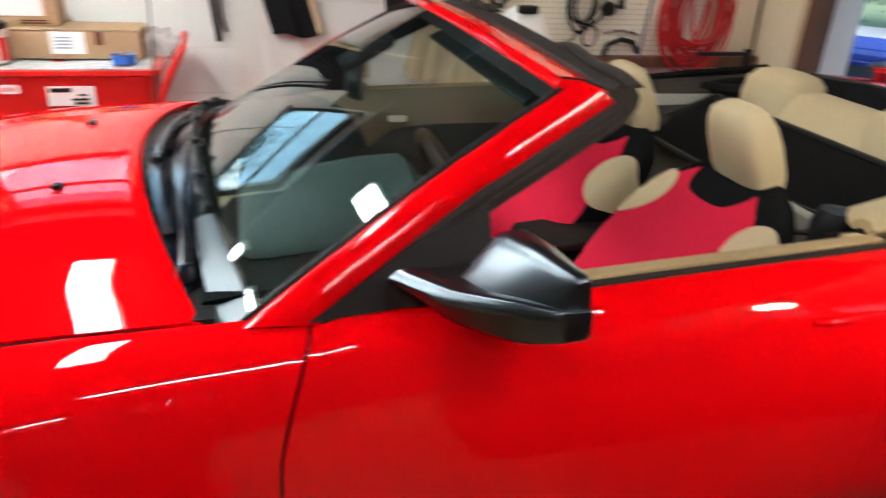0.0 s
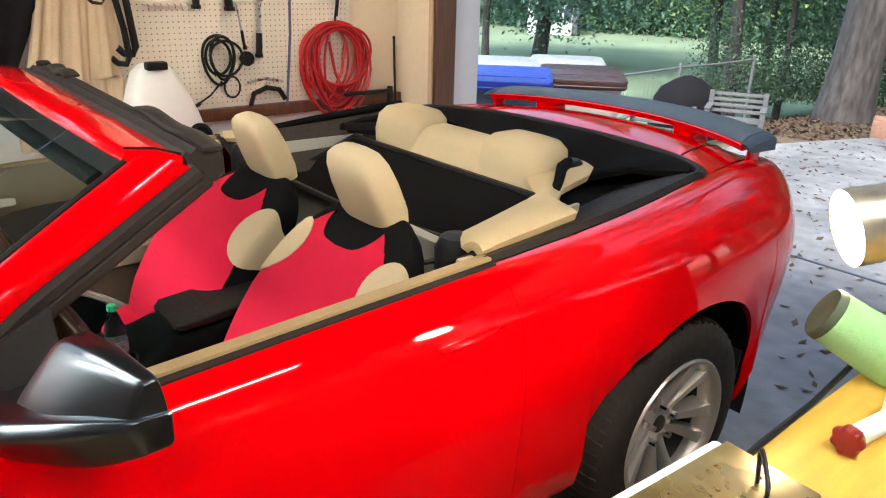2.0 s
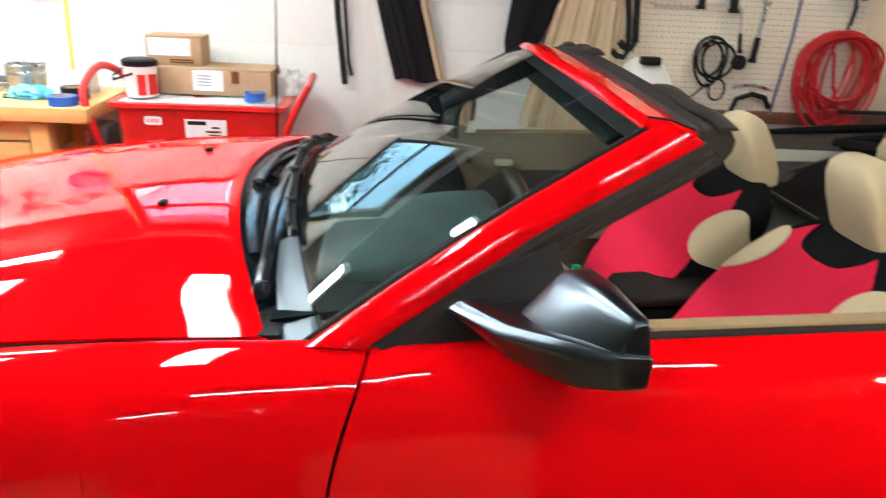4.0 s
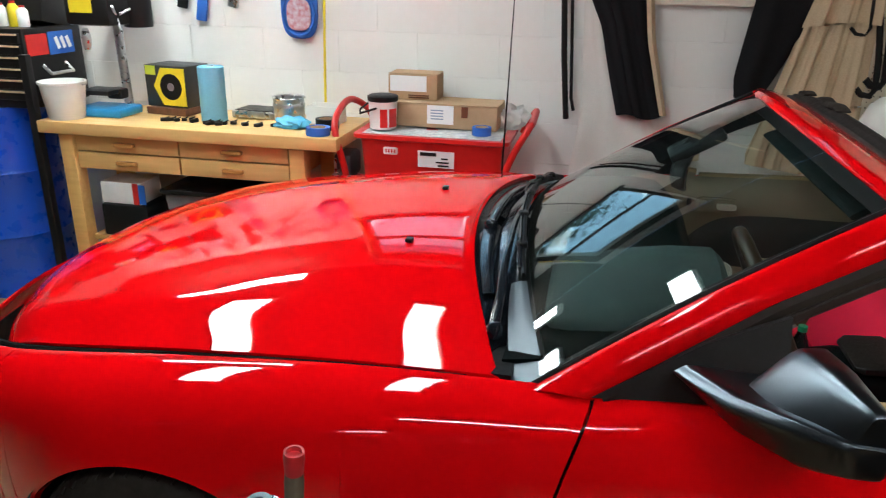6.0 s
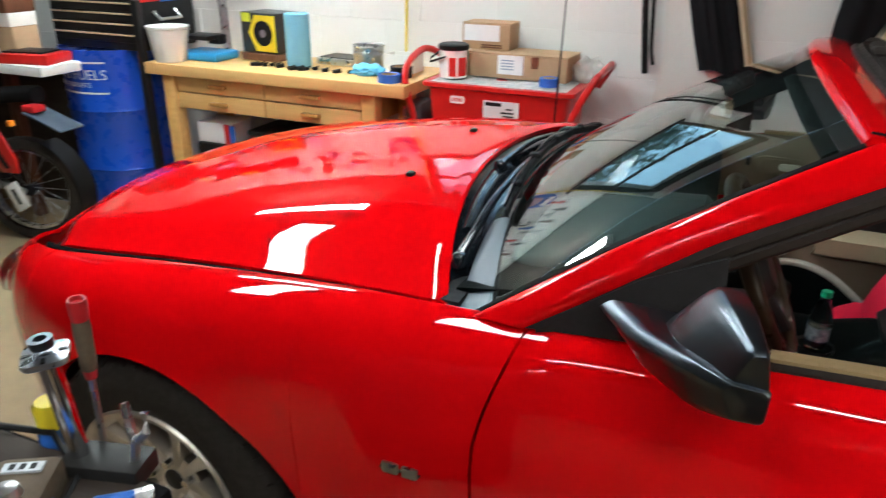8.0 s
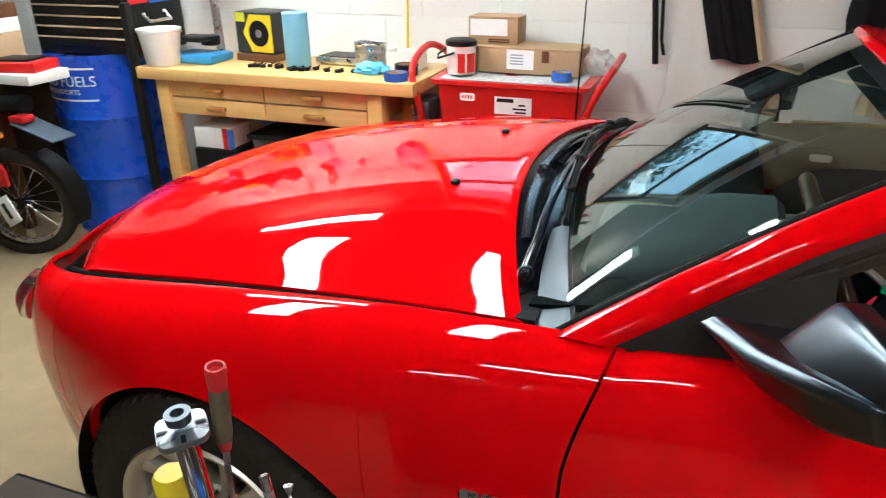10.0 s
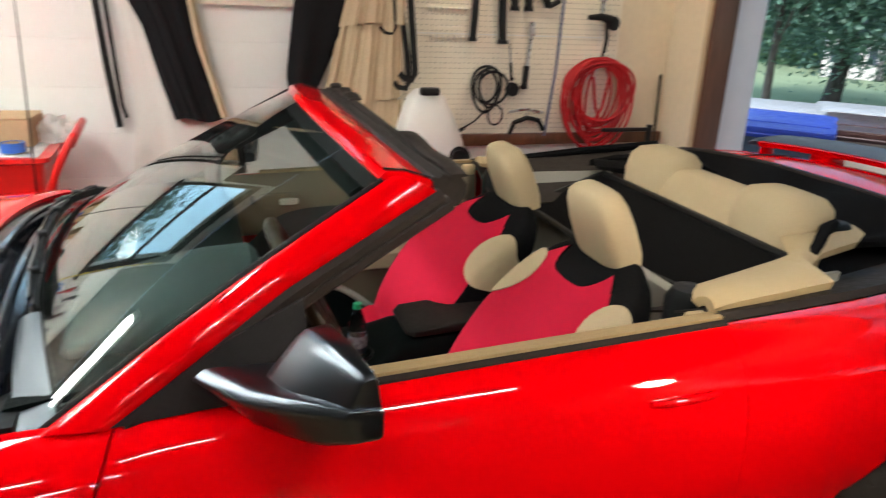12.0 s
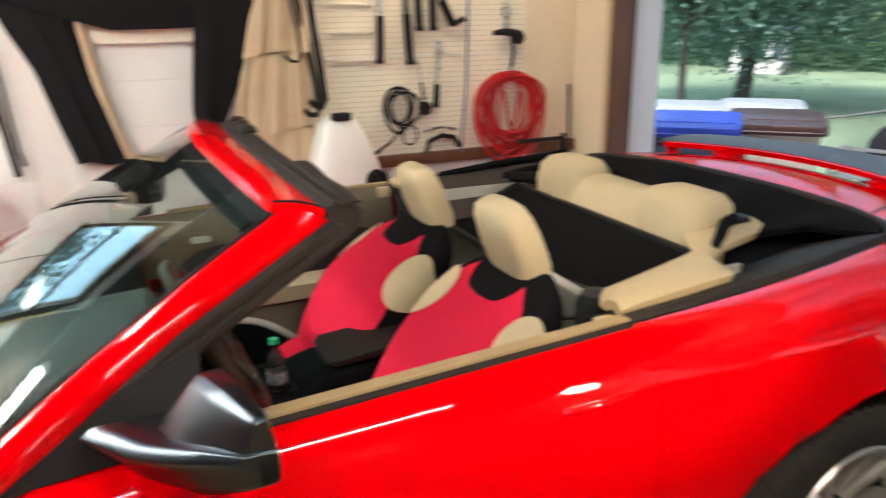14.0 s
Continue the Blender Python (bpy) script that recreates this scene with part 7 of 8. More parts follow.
setting("pegboard_upper", box((1.25, WY - 0.022, 2.0), (0.8, 0.012, 0.9)), PEGBOARD, "cream painted perforated tool board behind the cover", "pegboard", smooth=False)
setting("trim_ledge", box((2.72, WY - 0.03, 0.93), (1.5, 0.05, 0.06)), BROWN_WOOD, "dark wooden ledge under the tool board", "ledge", bevel=0.004)
setting("trim_board_joint", box((2.50, WY - 0.027, 1.455), (1.09, 0.012, 0.006)), MORTAR, "joint between the two tool boards", "trim")
setting("trim_board_edge", box((3.03, WY - 0.027, 1.68), (0.006, 0.012, 1.44)), MORTAR, "upright joint of the tool board", "trim")
PF = WY - 0.03


def hook(parent, x, z):
    part("hook", tube([(x, PF, z), (x, PF - 0.03, z), (x, PF - 0.035, z + 0.015)], 0.003, 6), STEEL, parent)


def coil(name, x, z, rx, rz, turns, r, mat, label, cat, y=0.03, jitter=0.15):
    O = thing(name, (x, PF, z + rz), label, cat)
    rnd = random.Random(len(label))
    for k in range(turns):
        a0, ex, ez = rnd.uniform(0, 6), 1 - jitter * 1.3 * rnd.random(), 1 - jitter * rnd.random()
        cx, cz = x + 0.03 * rnd.uniform(-1, 1), z + (1 - ez) * rz * 0.9 * rnd.uniform(0.2, 1)
        pts = [(cx + rx * ex * math.cos(a) * (1 + 0.12 * math.sin(a)) , PF - y - 0.012 * (k % 4) - 0.008 * math.sin(2 * a + a0), cz + rz * ez * math.sin(a)) for a in span(0, 2 * math.pi, 36)[:-1]]
        part("coil_turn", tube(pts, r, 7, closed=True), mat, O)
    hook(O, x, z + rz * 0.93)
    return O


HOSE = coil("air_hose", 3.03, 1.105, 0.205, 0.255, 17, 0.0068, HOSE_RED, "coiled red rubber air hose hanging on the tool board", "hose", 0.03, 0.42)
part("hose_tail", tube([(3.03, PF - 0.04, 1.36), (3.05, PF - 0.03, 1.45), (3.045, PF - 0.02, 1.56)], 0.006, 7), BLACK_PLASTIC, HOSE)
for s in (-1, 1):
    part("cross_loop", tube([(3.03 + s * 0.05, PF - 0.06, 0.97), (3.03 - s * 0.02, PF - 0.065, 1.1), (3.03 - s * 0.05, PF - 0.06, 1.26)], 0.008, 7), HOSE_RED, HOSE)
CAB = coil("power_cable", 2.41, 1.19, 0.082, 0.115, 4, 0.007, BLACK_PLASTIC, "coiled black cable hanging on the tool board", "cable", 0.025, 0.35)
part("cable_tail", tube([(2.40, PF - 0.03, 1.09), (2.34, PF - 0.03, 1.03), (2.27, PF - 0.03, 0.99)], 0.005, 6), BLACK_PLASTIC, CAB)
part("cable_plug", box((2.265, PF - 0.03, 0.985), (0.04, 0.016, 0.016), ry=-30), BLACK_PLASTIC, CAB, bevel=0.003)
part("cable_dial", lathe([(0, 0), (0.035, 0), (0.035, 0.02), (0, 0.022)], 20, m=pose(2.54, PF - 0.01, 1.19, 90)), BLACK_PLASTIC, CAB)
part("lower_loop", tube([(2.45 + 0.04 * math.cos(a), PF - 0.03, 1.06 + 0.05 * math.sin(a)) for a in span(0, 2 * math.pi, 20)[:-1]], 0.005, 6, closed=True), BLACK_PLASTIC, CAB)


def long_tool(name, x, zt, zb, mat, grip, label, lean=0.0, r=0.011, group="tools on the board", head=None):
    O = thing(name, (x, PF, zt), label, "tool", group)
    part("shaft", tube([(x, PF - 0.03, zt), (x + lean * 0.6, PF - 0.03, zb + (zt - zb) * 0.4)], r, 8), mat, O)
    part("grip", tube([(x + lean * 0.6, PF - 0.03, zb + (zt - zb) * 0.42), (x + lean * 0.8, PF - 0.03, zb + (zt - zb) * 0.15), (x + lean, PF - 0.03, zb)], lambda t: r * 1.55 + 0.003 * math.sin(6 * t), 8), grip, O, "dark grip")
    part("grip_end", tube([(x + lean, PF - 0.03, zb + 0.012), (x + lean, PF - 0.03, zb - 0.006)], r * 2.0, 8), BLACK_PLASTIC, O)
    if head:
        part("head", box((x, PF - 0.03, zt + 0.03), (head, 0.025, 0.07)), STEEL, O, bevel=0.006)
    hook(O, x, zt - 0.02)
    return O


long_tool("pry_bar", 2.325, 1.95, 1.43, STEEL, BLACK_PLASTIC, "long steel bar with a black grip on the board", -0.02, head=0.04)
long_tool("breaker_bar", 2.43, 1.98, 1.42, BLACK_STEEL, BLACK_PLASTIC, "long black bar with a ribbed grip on the board", 0.035, 0.013, head=0.045)
long_tool("loppers", 2.50, 1.95, 1.58, YELLOW, BLACK_PLASTIC, "yellow and black handled cutter on the board", 0.02, 0.012, head=0.05)
long_tool("loppers", 2.585, 1.95, 1.58, YELLOW, BLACK_PLASTIC, "yellow and black handled cutter on the board", 0.01, 0.012)
long_tool("screwdriver_tool", 2.50, 1.44, 1.24, STEEL, BLACK_PLASTIC, "slim probe hanging on the board", 0.03, 0.005)
long_tool("torque_wrench", 2.62, 1.46, 1.20, STEEL, BLACK_PLASTIC, "short black handled wrench on the board", -0.02, 0.010, head=0.03)
O = thing("grease_gun", (2.68, PF, 1.66), "black pistol grip tool hanging on the board", "tool", "tools on the board")
part("tool_barrel", tube([(2.64, PF - 0.03, 1.72), (2.70, PF - 0.035, 1.60)], 0.02, 10), BLACK_PLASTIC, O)
part("tool_grip", tube([(2.70, PF - 0.035, 1.60), (2.76, PF - 0.035, 1.63)], 0.014, 8), BLACK_PLASTIC, O)
part("tool_nozzle", tube([(2.64, PF - 0.03, 1.72), (2.61, PF - 0.03, 1.78)], 0.009, 8), STEEL, O)
hook(O, 2.64, 1.75)
O = thing("spray_gun", (3.02, PF, 1.55), "black and silver spray gun hanging on the board", "tool", "tools on the board")
part("gun_body", tube([(2.93, PF - 0.04, 1.555), (3.0, PF - 0.04, 1.56), (3.06, PF - 0.04, 1.545)], lambda t: 0.012 + 0.014 * t, 10), BLACK_PLASTIC, O)
part("gun_cup", lathe([(0, 0), (0.034, 0), (0.036, 0.02), (0.02, 0.03), (0, 0.03)], 20, m=pose(3.075, PF - 0.03, 1.53, 90)), BLACK_PLASTIC, O)
part("gun_stem", tube([(3.01, PF - 0.03, 1.58), (3.012, PF - 0.03, 1.70)], 0.009, 8), STEEL, O)
part("gun_regulator", box((3.01, PF - 0.03, 1.66), (0.04, 0.03, 0.05)), STEEL, O, bevel=0.008)
hook(O, 3.01, 1.70)
part("supply_hose", tube([(3.04, PF - 0.03, 1.54), (3.06, PF - 0.03, 1.46), (3.05, PF - 0.03, 1.38)], 0.005, 6), BLACK_PLASTIC, O)
for k in range(4):
    O = thing("hook_rail", (2.17, PF, 1.43 + 0.13 * k), "row of small hooks on a white rail", "hooks", "hook rails")
    part("rail", box((2.18 - 0.01 * k, PF - 0.006, 1.44 + 0.13 * k), (0.20, 0.012, 0.012)), PEGBOARD, O, bevel=0.002)
    for i in range(7):
        x = 2.09 + 0.03 * i - 0.01 * k
        part("small_hook", tube([(x, PF - 0.012, 1.446 + 0.13 * k), (x, PF - 0.03, 1.44 + 0.13 * k), (x, PF - 0.032, 1.422 + 0.13 * k)], 0.0025, 5), STEEL, O)
O = thing("blue_hose", (2.80, PF, 1.6), "thin blue-grey hose hanging down the board", "hose")
part("hose", tube([(2.79, PF - 0.02, 2.35), (2.79, PF - 0.025, 1.7), (2.775, PF - 0.03, 1.3), (2.74, PF - 0.03, 0.95)], 0.007, 8), material("blue_grey_hose", (0.12, 0.13, 0.22), 0.5, grain=0.2), O)
O = thing("hand_saw", (2.62, PF, 1.0), "small black saw with a red frame on the board", "saw")
part("saw_frame", tube([(2.54, PF - 0.03, 0.96), (2.56, PF - 0.03, 1.02), (2.63, PF - 0.03, 1.045), (2.70, PF - 0.03, 1.03), (2.73, PF - 0.03, 0.98)], 0.013, 8), BLACK_PLASTIC, O)
part("saw_blade", tube([(2.53, PF - 0.03, 1.075), (2.62, PF - 0.03, 1.09), (2.72, PF - 0.03, 1.07)], 0.008, 6), STEEL, O)
hook(O, 2.63, 1.06)
O = thing("steel_bracket", (3.28, 1.5, 1.0), "black steel bracket standing by the wall", "bracket")
part("bracket_bar", box((3.20, 1.50, 0.985), (0.30, 0.02, 0.02)), BLACK_STEEL, O, bevel=0.003)
part("bracket_post", box((3.345, 1.50, 0.50), (0.025, 0.025, 1.02)), BLACK_STEEL, O, bevel=0.003)
O = thing("broom_stick", (3.42, 1.55, 0), "thin dark stick leaning in the corner", "stick")
part("stick", rod((3.41, 1.50, 0.0), (3.435, 1.59, 1.27), 0.007, n=8), BLACK_STEEL, O)
part("stick_foot", rod((3.41, 1.50, 0.0), (3.411, 1.503, 0.05), 0.012, n=8), BLACK_PLASTIC, O)

# white plastic tank standing against the wall
O = thing("plastic_tank", (2.03, 1.42, 0), "white moulded plastic tank with a black clip on top", "tank")
bm = loft([[Vector((2.045 + dx + p[0], 1.43 + p[1], z)) for p in rounded(w * 0.88, d, 3.2, 32)] for z, w, d, dx in ((0.0, 0.24, 0.12, 0.03), (0.03, 0.26, 0.13, 0.03), (0.5, 0.25, 0.13, 0.03), (0.85, 0.215, 0.125, 0.02), (1.0, 0.175, 0.115, 0.005), (1.10, 0.135, 0.10, -0.005), (1.17, 0.10, 0.08, -0.01), (1.205, 0.06, 0.05, -0.01), (1.212, 0.02, 0.02, -0.01))])
part("tank_body", bm, WHITE_PLASTIC, O)
part("clip", box((2.03, 1.36, 1.205), (0.09, 0.05, 0.035)), BLACK_PLASTIC, O, "black clip", bevel=0.008)
part("port", lathe([(0.0, 0.0), (0.05, 0.0), (0.055, 0.012), (0.04, 0.016), (0.035, 0.004), (0.0, 0.003)], 24, m=pose(2.17, 1.30, 0.90, 78)), BLACK_PLASTIC, O, "dark round port")

# ---- near bench with the lamp ----
NT = 1.078
NB = thing("side_workbench", (2.1, -1.85, 0), "wooden side bench with a lamp-gold top under the work lamp", "workbench")
bm = bmesh.new()
top = [(1.36, -1.55), (1.72, -1.54), (2.06, -1.535), (3.42, -1.53), (3.42, -2.15), (1.36, -2.15)]
lo = [bm.verts.new((x, y, NT - 0.045)) for x, y in top]
hi = [bm.verts.new((x, y, NT)) for x, y in top]
bm.faces.new(hi)
bm.faces.new(lo[::-1])
for i in range(6):
    bm.faces.new((lo[i], lo[(i + 1) % 6], hi[(i + 1) % 6], hi[i]))
part("bench_top", bm, BENCH_GOLD, NB, "stained wood top in lamp-lit gold", bevel=0.004)
for x in (1.47, 3.36):
    for y in (-1.63, -2.08):
        part("leg", box((x, y, 0.515), (0.08, 0.08, 1.03)), PINE_DARK, NB, bevel=0.005)
# unseen panels added so the car's flank reflects an even tone
part("front_panel", box((2.40, -1.575, 0.52), (2.0, 0.02, 1.02)), DIM_SURROUND, NB, "dull brown front added to keep reflections even", bevel=0.004)
part("end_panel", box((1.40, -1.86, 0.52), (0.02, 0.55, 1.02)), DIM_SURROUND, NB, "dull brown end panel added beside it", bevel=0.004)
part("edge_cable", tube([(1.66, -1.548, NT + 0.004), (1.76, -1.54, NT + 0.004), (1.90, -1.537, NT + 0.006), (2.05, -1.53, NT + 0.02), (2.10, -1.53, NT + 0.045), (2.12, -1.56, NT + 0.05)], 0.0045, 6), BLACK_PLASTIC, NB, "thin black cable along the edge")

TIN = thing("tin_box", (1.55, -1.60, NT), "white tin box with an embossed lid and a wire catch", "tin box")
m = pose(1.555, -1.59, NT, 0, 0, -3) @ Matrix.Diagonal((0.88, 0.70, 1, 1))
def tin(name, bm, mat, label="", parent=None, **kw):
    bmesh.ops.transform(bm, matrix=m, verts=bm.verts[:])
    return part(name, bm, mat, parent or TIN, label, **kw)
tin("tin_body", box((0, 0, 0.029), (0.21, 0.17, 0.058)), WHITE_PLASTIC, bevel=0.006)
LIDM = material("worn_embossing", (0.42, 0.30, 0.13), 0.30, metal=0.75, grain=0.5, scale=40, second=(0.24, 0.16, 0.06))
LID = tin("tin_lid", box((-0.006, -0.010, 0.0585), (0.228, 0.152, 0.005)), material("worn_brass_tin", (0.44, 0.32, 0.14), 0.30, metal=0.75, grain=0.35, scale=30, second=(0.24, 0.16, 0.06), patch=0.2, patch_scale=9), "worn brass lid plate", bevel=0.002)
for r in range(3):
    for k in range(7):
        if (r * 7 + k) % 5 != 3:
            tin("embossed_bar", box((-0.055 + 0.018 * k, 0.035 - 0.03 * r, 0.0610), (0.007, 0.010, 0.0010)), LIDM, "", LID)
tin("lid_lip", box((-0.1185, -0.010, 0.044), (0.003, 0.150, 0.026)), LIDM, "turned-down edge of the lid", LID, bevel=0.001)
tin("wire_catch", tube(smooth([(0.028, -0.055, 0.061), (0.036, -0.052, 0.082), (0.060, -0.022, 0.098), (0.070, -0.012, 0.090), (0.064, -0.020, 0.061)], 4), 0.0034, 7), BLACK_STEEL, "bent wire catch")

# work lamp: a metal drum shade on an arm, turned towards the car
LMP = thing("work_lamp", (2.42, -1.55, NT), "lit metal work lamp on a jointed arm above the bench", "lamp")
m = Matrix.Translation((2.187, -1.427, 1.243)) @ Vector((-0.66, 0.62, -0.24)).to_track_quat("Z", "Y").to_matrix().to_4x4() @ Matrix.Scale(0.93, 4)
bm = lathe([(0.066, 0.0), (0.068, 0.004), (0.066, -0.02), (0.060, -0.10), (0.05, -0.15), (0.025, -0.175), (0.0, -0.178)], 40, m=m)
part("shade", bm, LAMP_SHELL, LMP, "brushed drum shade", solid=0.002)
part("bulb_disc", lathe([(0.0, -0.022), (0.058, -0.024), (0.058, -0.030), (0.0, -0.030)], 32, m=m), BULB, LMP, "glowing lamp face")
part("arm", tube([m @ Vector((0, 0, -0.17)), Vector((2.47, -1.52, 1.34)), Vector((2.48, -1.58, 1.20)), Vector((2.45, -1.60, NT + 0.01))], 0.009, 8), BLACK_STEEL, LMP)
part("lamp_base", lathe([(0, 0.02), (0.05, 0.018), (0.055, 0.0), (0, 0)], 24, m=pose(2.45, -1.60, NT)), BLACK_STEEL, LMP)

# white bench machine with a pale green head and a red star knob
MC2 = thing("bench_machine", (2.12, -1.62, NT), "white bench machine with a green drum and a red star knob", "machine")
ax = Vector((0.42, -0.72, -0.44)).normalized()
m = Matrix.Translation((2.01, -1.485, 1.166)) @ ax.to_track_quat("Z", "Y").to_matrix().to_4x4()
part("green_drum", lathe([(0.0, 0.004), (0.038, 0.004), (0.040, 0.012), (0.044, 0.09), (0.043, 0.125), (0.0, 0.13)], 36, m=m), GREEN_CLOTH, MC2, "pale green drum")
part("dark_rim", lathe([(0.0, -0.002), (0.037, -0.004), (0.0398, 0.0), (0.0408, 0.008), (0.037, 0.009)], 36, m=m), material("dark_olive_rim", (0.05, 0.07, 0.035), 0.6, grain=0.4), MC2, "dark rim")
part("head_bracket", box((2.13, -1.52, 1.118), (0.07, 0.06, 0.05), ry=20), BLACK_STEEL, MC2, bevel=0.012)
part("wing_bolt", lathe([(0, 0.012), (0.011, 0.010), (0.013, 0.0), (0, 0)], 16, m=pose(2.08, -1.505, 1.105, 90)), CHROME, MC2)
part("machine_body", box((1.95, -1.645, NT + 0.035), (0.09, 0.07, 0.07)), WHITE_PLASTIC, MC2, "white cast body", bevel=0.015)
part("machine_arm", rod((1.845, -1.612, NT + 0.02), (1.92, -1.63, NT + 0.03), 0.013, n=20), WHITE_PLASTIC, MC2)
m = Matrix.Translation((1.832, -1.61, NT + 0.02)) @ Matrix.Scale(0.78, 4) @ Vector((-1, 0.05, 0)).to_track_quat("Z", "Y").to_matrix().to_4x4()
knob = loft([[m @ Vector((r * (1 + 0.09 * math.cos(7 * a)) * math.cos(a), r * (1 + 0.09 * math.cos(7 * a)) * math.sin(a), z)) for a in span(0, 2 * math.pi, 56)[:-1]] for r, z in ((0.010, -0.010), (0.020, -0.007), (0.023, 0.0), (0.023, 0.010), (0.020, 0.015), (0.008, 0.016))])
part("star_knob", knob, material("dark_red_plastic", (0.22, 0.008, 0.008), 0.45, grain=0.2, scale=60), MC2, "red star knob")
part("warning_label", box((1.9035, -1.640, NT + 0.03), (0.003, 0.045, 0.014)), YELLOW, MC2, "yellow warning label")
part("dial", lathe([(0, 0.006), (0.022, 0.005), (0.025, 0.0), (0.0, 0.0)], 24, m=pose(1.904, -1.64, NT + 0.053, 0, -90, 0) @ Matrix.Scale(0.62, 4)), STEEL, MC2, "steel dial")

# ---- tool stand close to the front wheel ----
TT = 1.07
CRT = thing("tool_stand", (0.42, -1.60, 0), "dark steel tool stand beside the front wheel", "tool stand")
part("stand_top", box((0.46, -1.60, TT - 0.012), (0.38, 0.27, 0.024)), BLACK_CLOTH, CRT, bevel=0.004)
# unseen body and drawers, added so the fender reflects a plain dark shape
part("stand_body", box((0.46, -1.60, 0.565), (0.36, 0.25, 1.03)), DARK_BOARD, CRT, "unseen dark body, closed to keep legs out of reflections", bevel=0.006)
for k in range(4):
    part("stand_drawer", box((0.46, -1.4725, 0.25 + 0.22 * k), (0.32, 0.01, 0.19)), DARK_BOARD, CRT, bevel=0.003)
part("stand_plinth", box((0.46, -1.60, 0.025), (0.30, 0.22, 0.05)), BLACK_STEEL, CRT)

AR = thing("chrome_arbor", (0.543, -1.488, TT), "chrome tube with a pale lobed flange standing upright", "tool")
m = pose(0.547, -1.481, TT, 4, -2, 0) @ Matrix.Diagonal((0.78, 0.78, 1.14, 1))
part("tube", lathe([(0.0, 0.0), (0.013, 0.0), (0.0135, 0.01), (0.0135, 0.13), (0.0, 0.13)], 24, m=m), CHROME, AR)
def lobed(r, z):
    return [m @ Vector((r * (1 + 0.22 * abs(math.cos(2 * a)) ** 3) * math.cos(a), r * (1 + 0.22 * abs(math.cos(2 * a)) ** 3) * math.sin(a), z)) for a in span(0, 2 * math.pi, 64)[:-1]]


FLANGE = part("flange", loft([lobed(r, z) for r, z in ((0.013, 0.124), (0.027, 0.126), (0.029, 0.129), (0.028, 0.132), (0.013, 0.133))]), material("pale_flange_metal", (0.30, 0.31, 0.34), 0.30, metal=0.9, grain=0.4, scale=80, second=(0.2, 0.2, 0.21)), AR, "pale lobed flange")
for k in range(4):
    a = math.pi / 4 + k * math.pi / 2
    part("flange_slot", box(m @ Vector((0.021 * math.cos(a), 0.021 * math.sin(a), 0.1325)), (0.009, 0.004, 0.002), rz=math.degrees(a)), BLACK_PLASTIC, FLANGE)
part("flange_ring", lathe([(0.008, 0.139), (0.014, 0.139), (0.015, 0.147), (0.008, 0.147), (0.008, 0.139)], 24, m=m), SATIN, AR)
SD = thing("screwdriver", (0.562, -1.459, TT), "red screwdriver with a worn brown grip standing in a rack", "screwdriver")
m = pose(0.552, -1.456, TT + 0.045, 2, 4, 0) @ Matrix.Diagonal((0.62, 0.62, 0.80, 1))
part("grip", lathe([(0.0, 0.075), (0.009, 0.076), (0.011, 0.085), (0.012, 0.09)], 18, m=m), HOSE_RED, SD, "red collar")
part("sleeve", lathe([(0.012, 0.09), (0.0135, 0.10), (0.0145, 0.15), (0.0135, 0.165)], 18, m=m), BROWN_TRIM, SD, "brown rubber sleeve")
part("butt", lathe([(0.0135, 0.165), (0.0145, 0.175), (0.0155, 0.187), (0.0145, 0.194), (0.0115, 0.194), (0.0105, 0.188), (0.0, 0.187)], 18, m=m), HOSE_RED, SD, "red butt")
part("blade", rod(m @ Vector((0, 0, -0.055)), m @ Vector((0, 0, 0.078)), 0.0035, n=8), STEEL, SD)
RK = thing("steel_bracket", (0.60, -1.475, TT), "forked bare steel bracket on the tool stand", "bracket")
part("fork", tube([(0.605, -1.47, TT), (0.61, -1.465, TT + 0.045), (0.600, -1.46, TT + 0.06), (0.592, -1.455, TT + 0.082)], 0.005, 6), STEEL, RK)
part("fork", tube([(0.61, -1.465, TT + 0.045), (0.622, -1.46, TT + 0.058), (0.618, -1.455, TT + 0.078)], 0.005, 6), STEEL, RK)
part("plate", box((0.575, -1.475, TT + 0.012), (0.09, 0.045, 0.024), rz=15), DARK_METAL, RK, bevel=0.003)
MM = thing("multimeter", (0.50, -1.56, TT), "brown cased multimeter with a pale display", "meter")
m = pose(0.545, -1.555, TT, 0, 0, 30) @ Matrix.Diagonal((0.85, 0.85, 1, 1))
def mm(name, bm, mat, label="", **kw):
    bmesh.ops.transform(bm, matrix=m, verts=bm.verts[:])
    part(name, bm, mat, MM, label, **kw)
mm("meter_case", box((0, 0, 0.02), (0.075, 0.10, 0.04)), BROWN_TRIM, "", bevel=0.008)
mm("display", box((0, 0.025, 0.0415), (0.045, 0.016, 0.003)), material("pale_lcd", (0.5, 0.52, 0.55), 0.3, grain=0.2), "pale display")
for k in range(3):
    mm("display_bar", box((-0.012 + 0.012 * k, 0.025, 0.0435), (0.006, 0.009, 0.001)), BLACK_PLASTIC)
mm("dial", lathe([(0, 0.052), (0.013, 0.05), (0.016, 0.04), (0, 0.04)], 20, m=pose(0, -0.02, 0)), STEEL, "selector dial")
YC = thing("yellow_cap_bottle", (0.475, -1.47, TT), "small bottle with a yellow cap on the tool stand", "bottle")
part("bottle", lathe([(0, 0), (0.018, 0), (0.019, 0.02), (0.015, 0.03), (0, 0.031)], 20, m=pose(0.487, -1.462, TT)), TAPE_BLUE, YC)
part("cap", lathe([(0, 0.03), (0.017, 0.03), (0.018, 0.055), (0.015, 0.06), (0, 0.06)], 20, m=pose(0.487, -1.462, TT)), YELLOW, YC, "yellow cap")
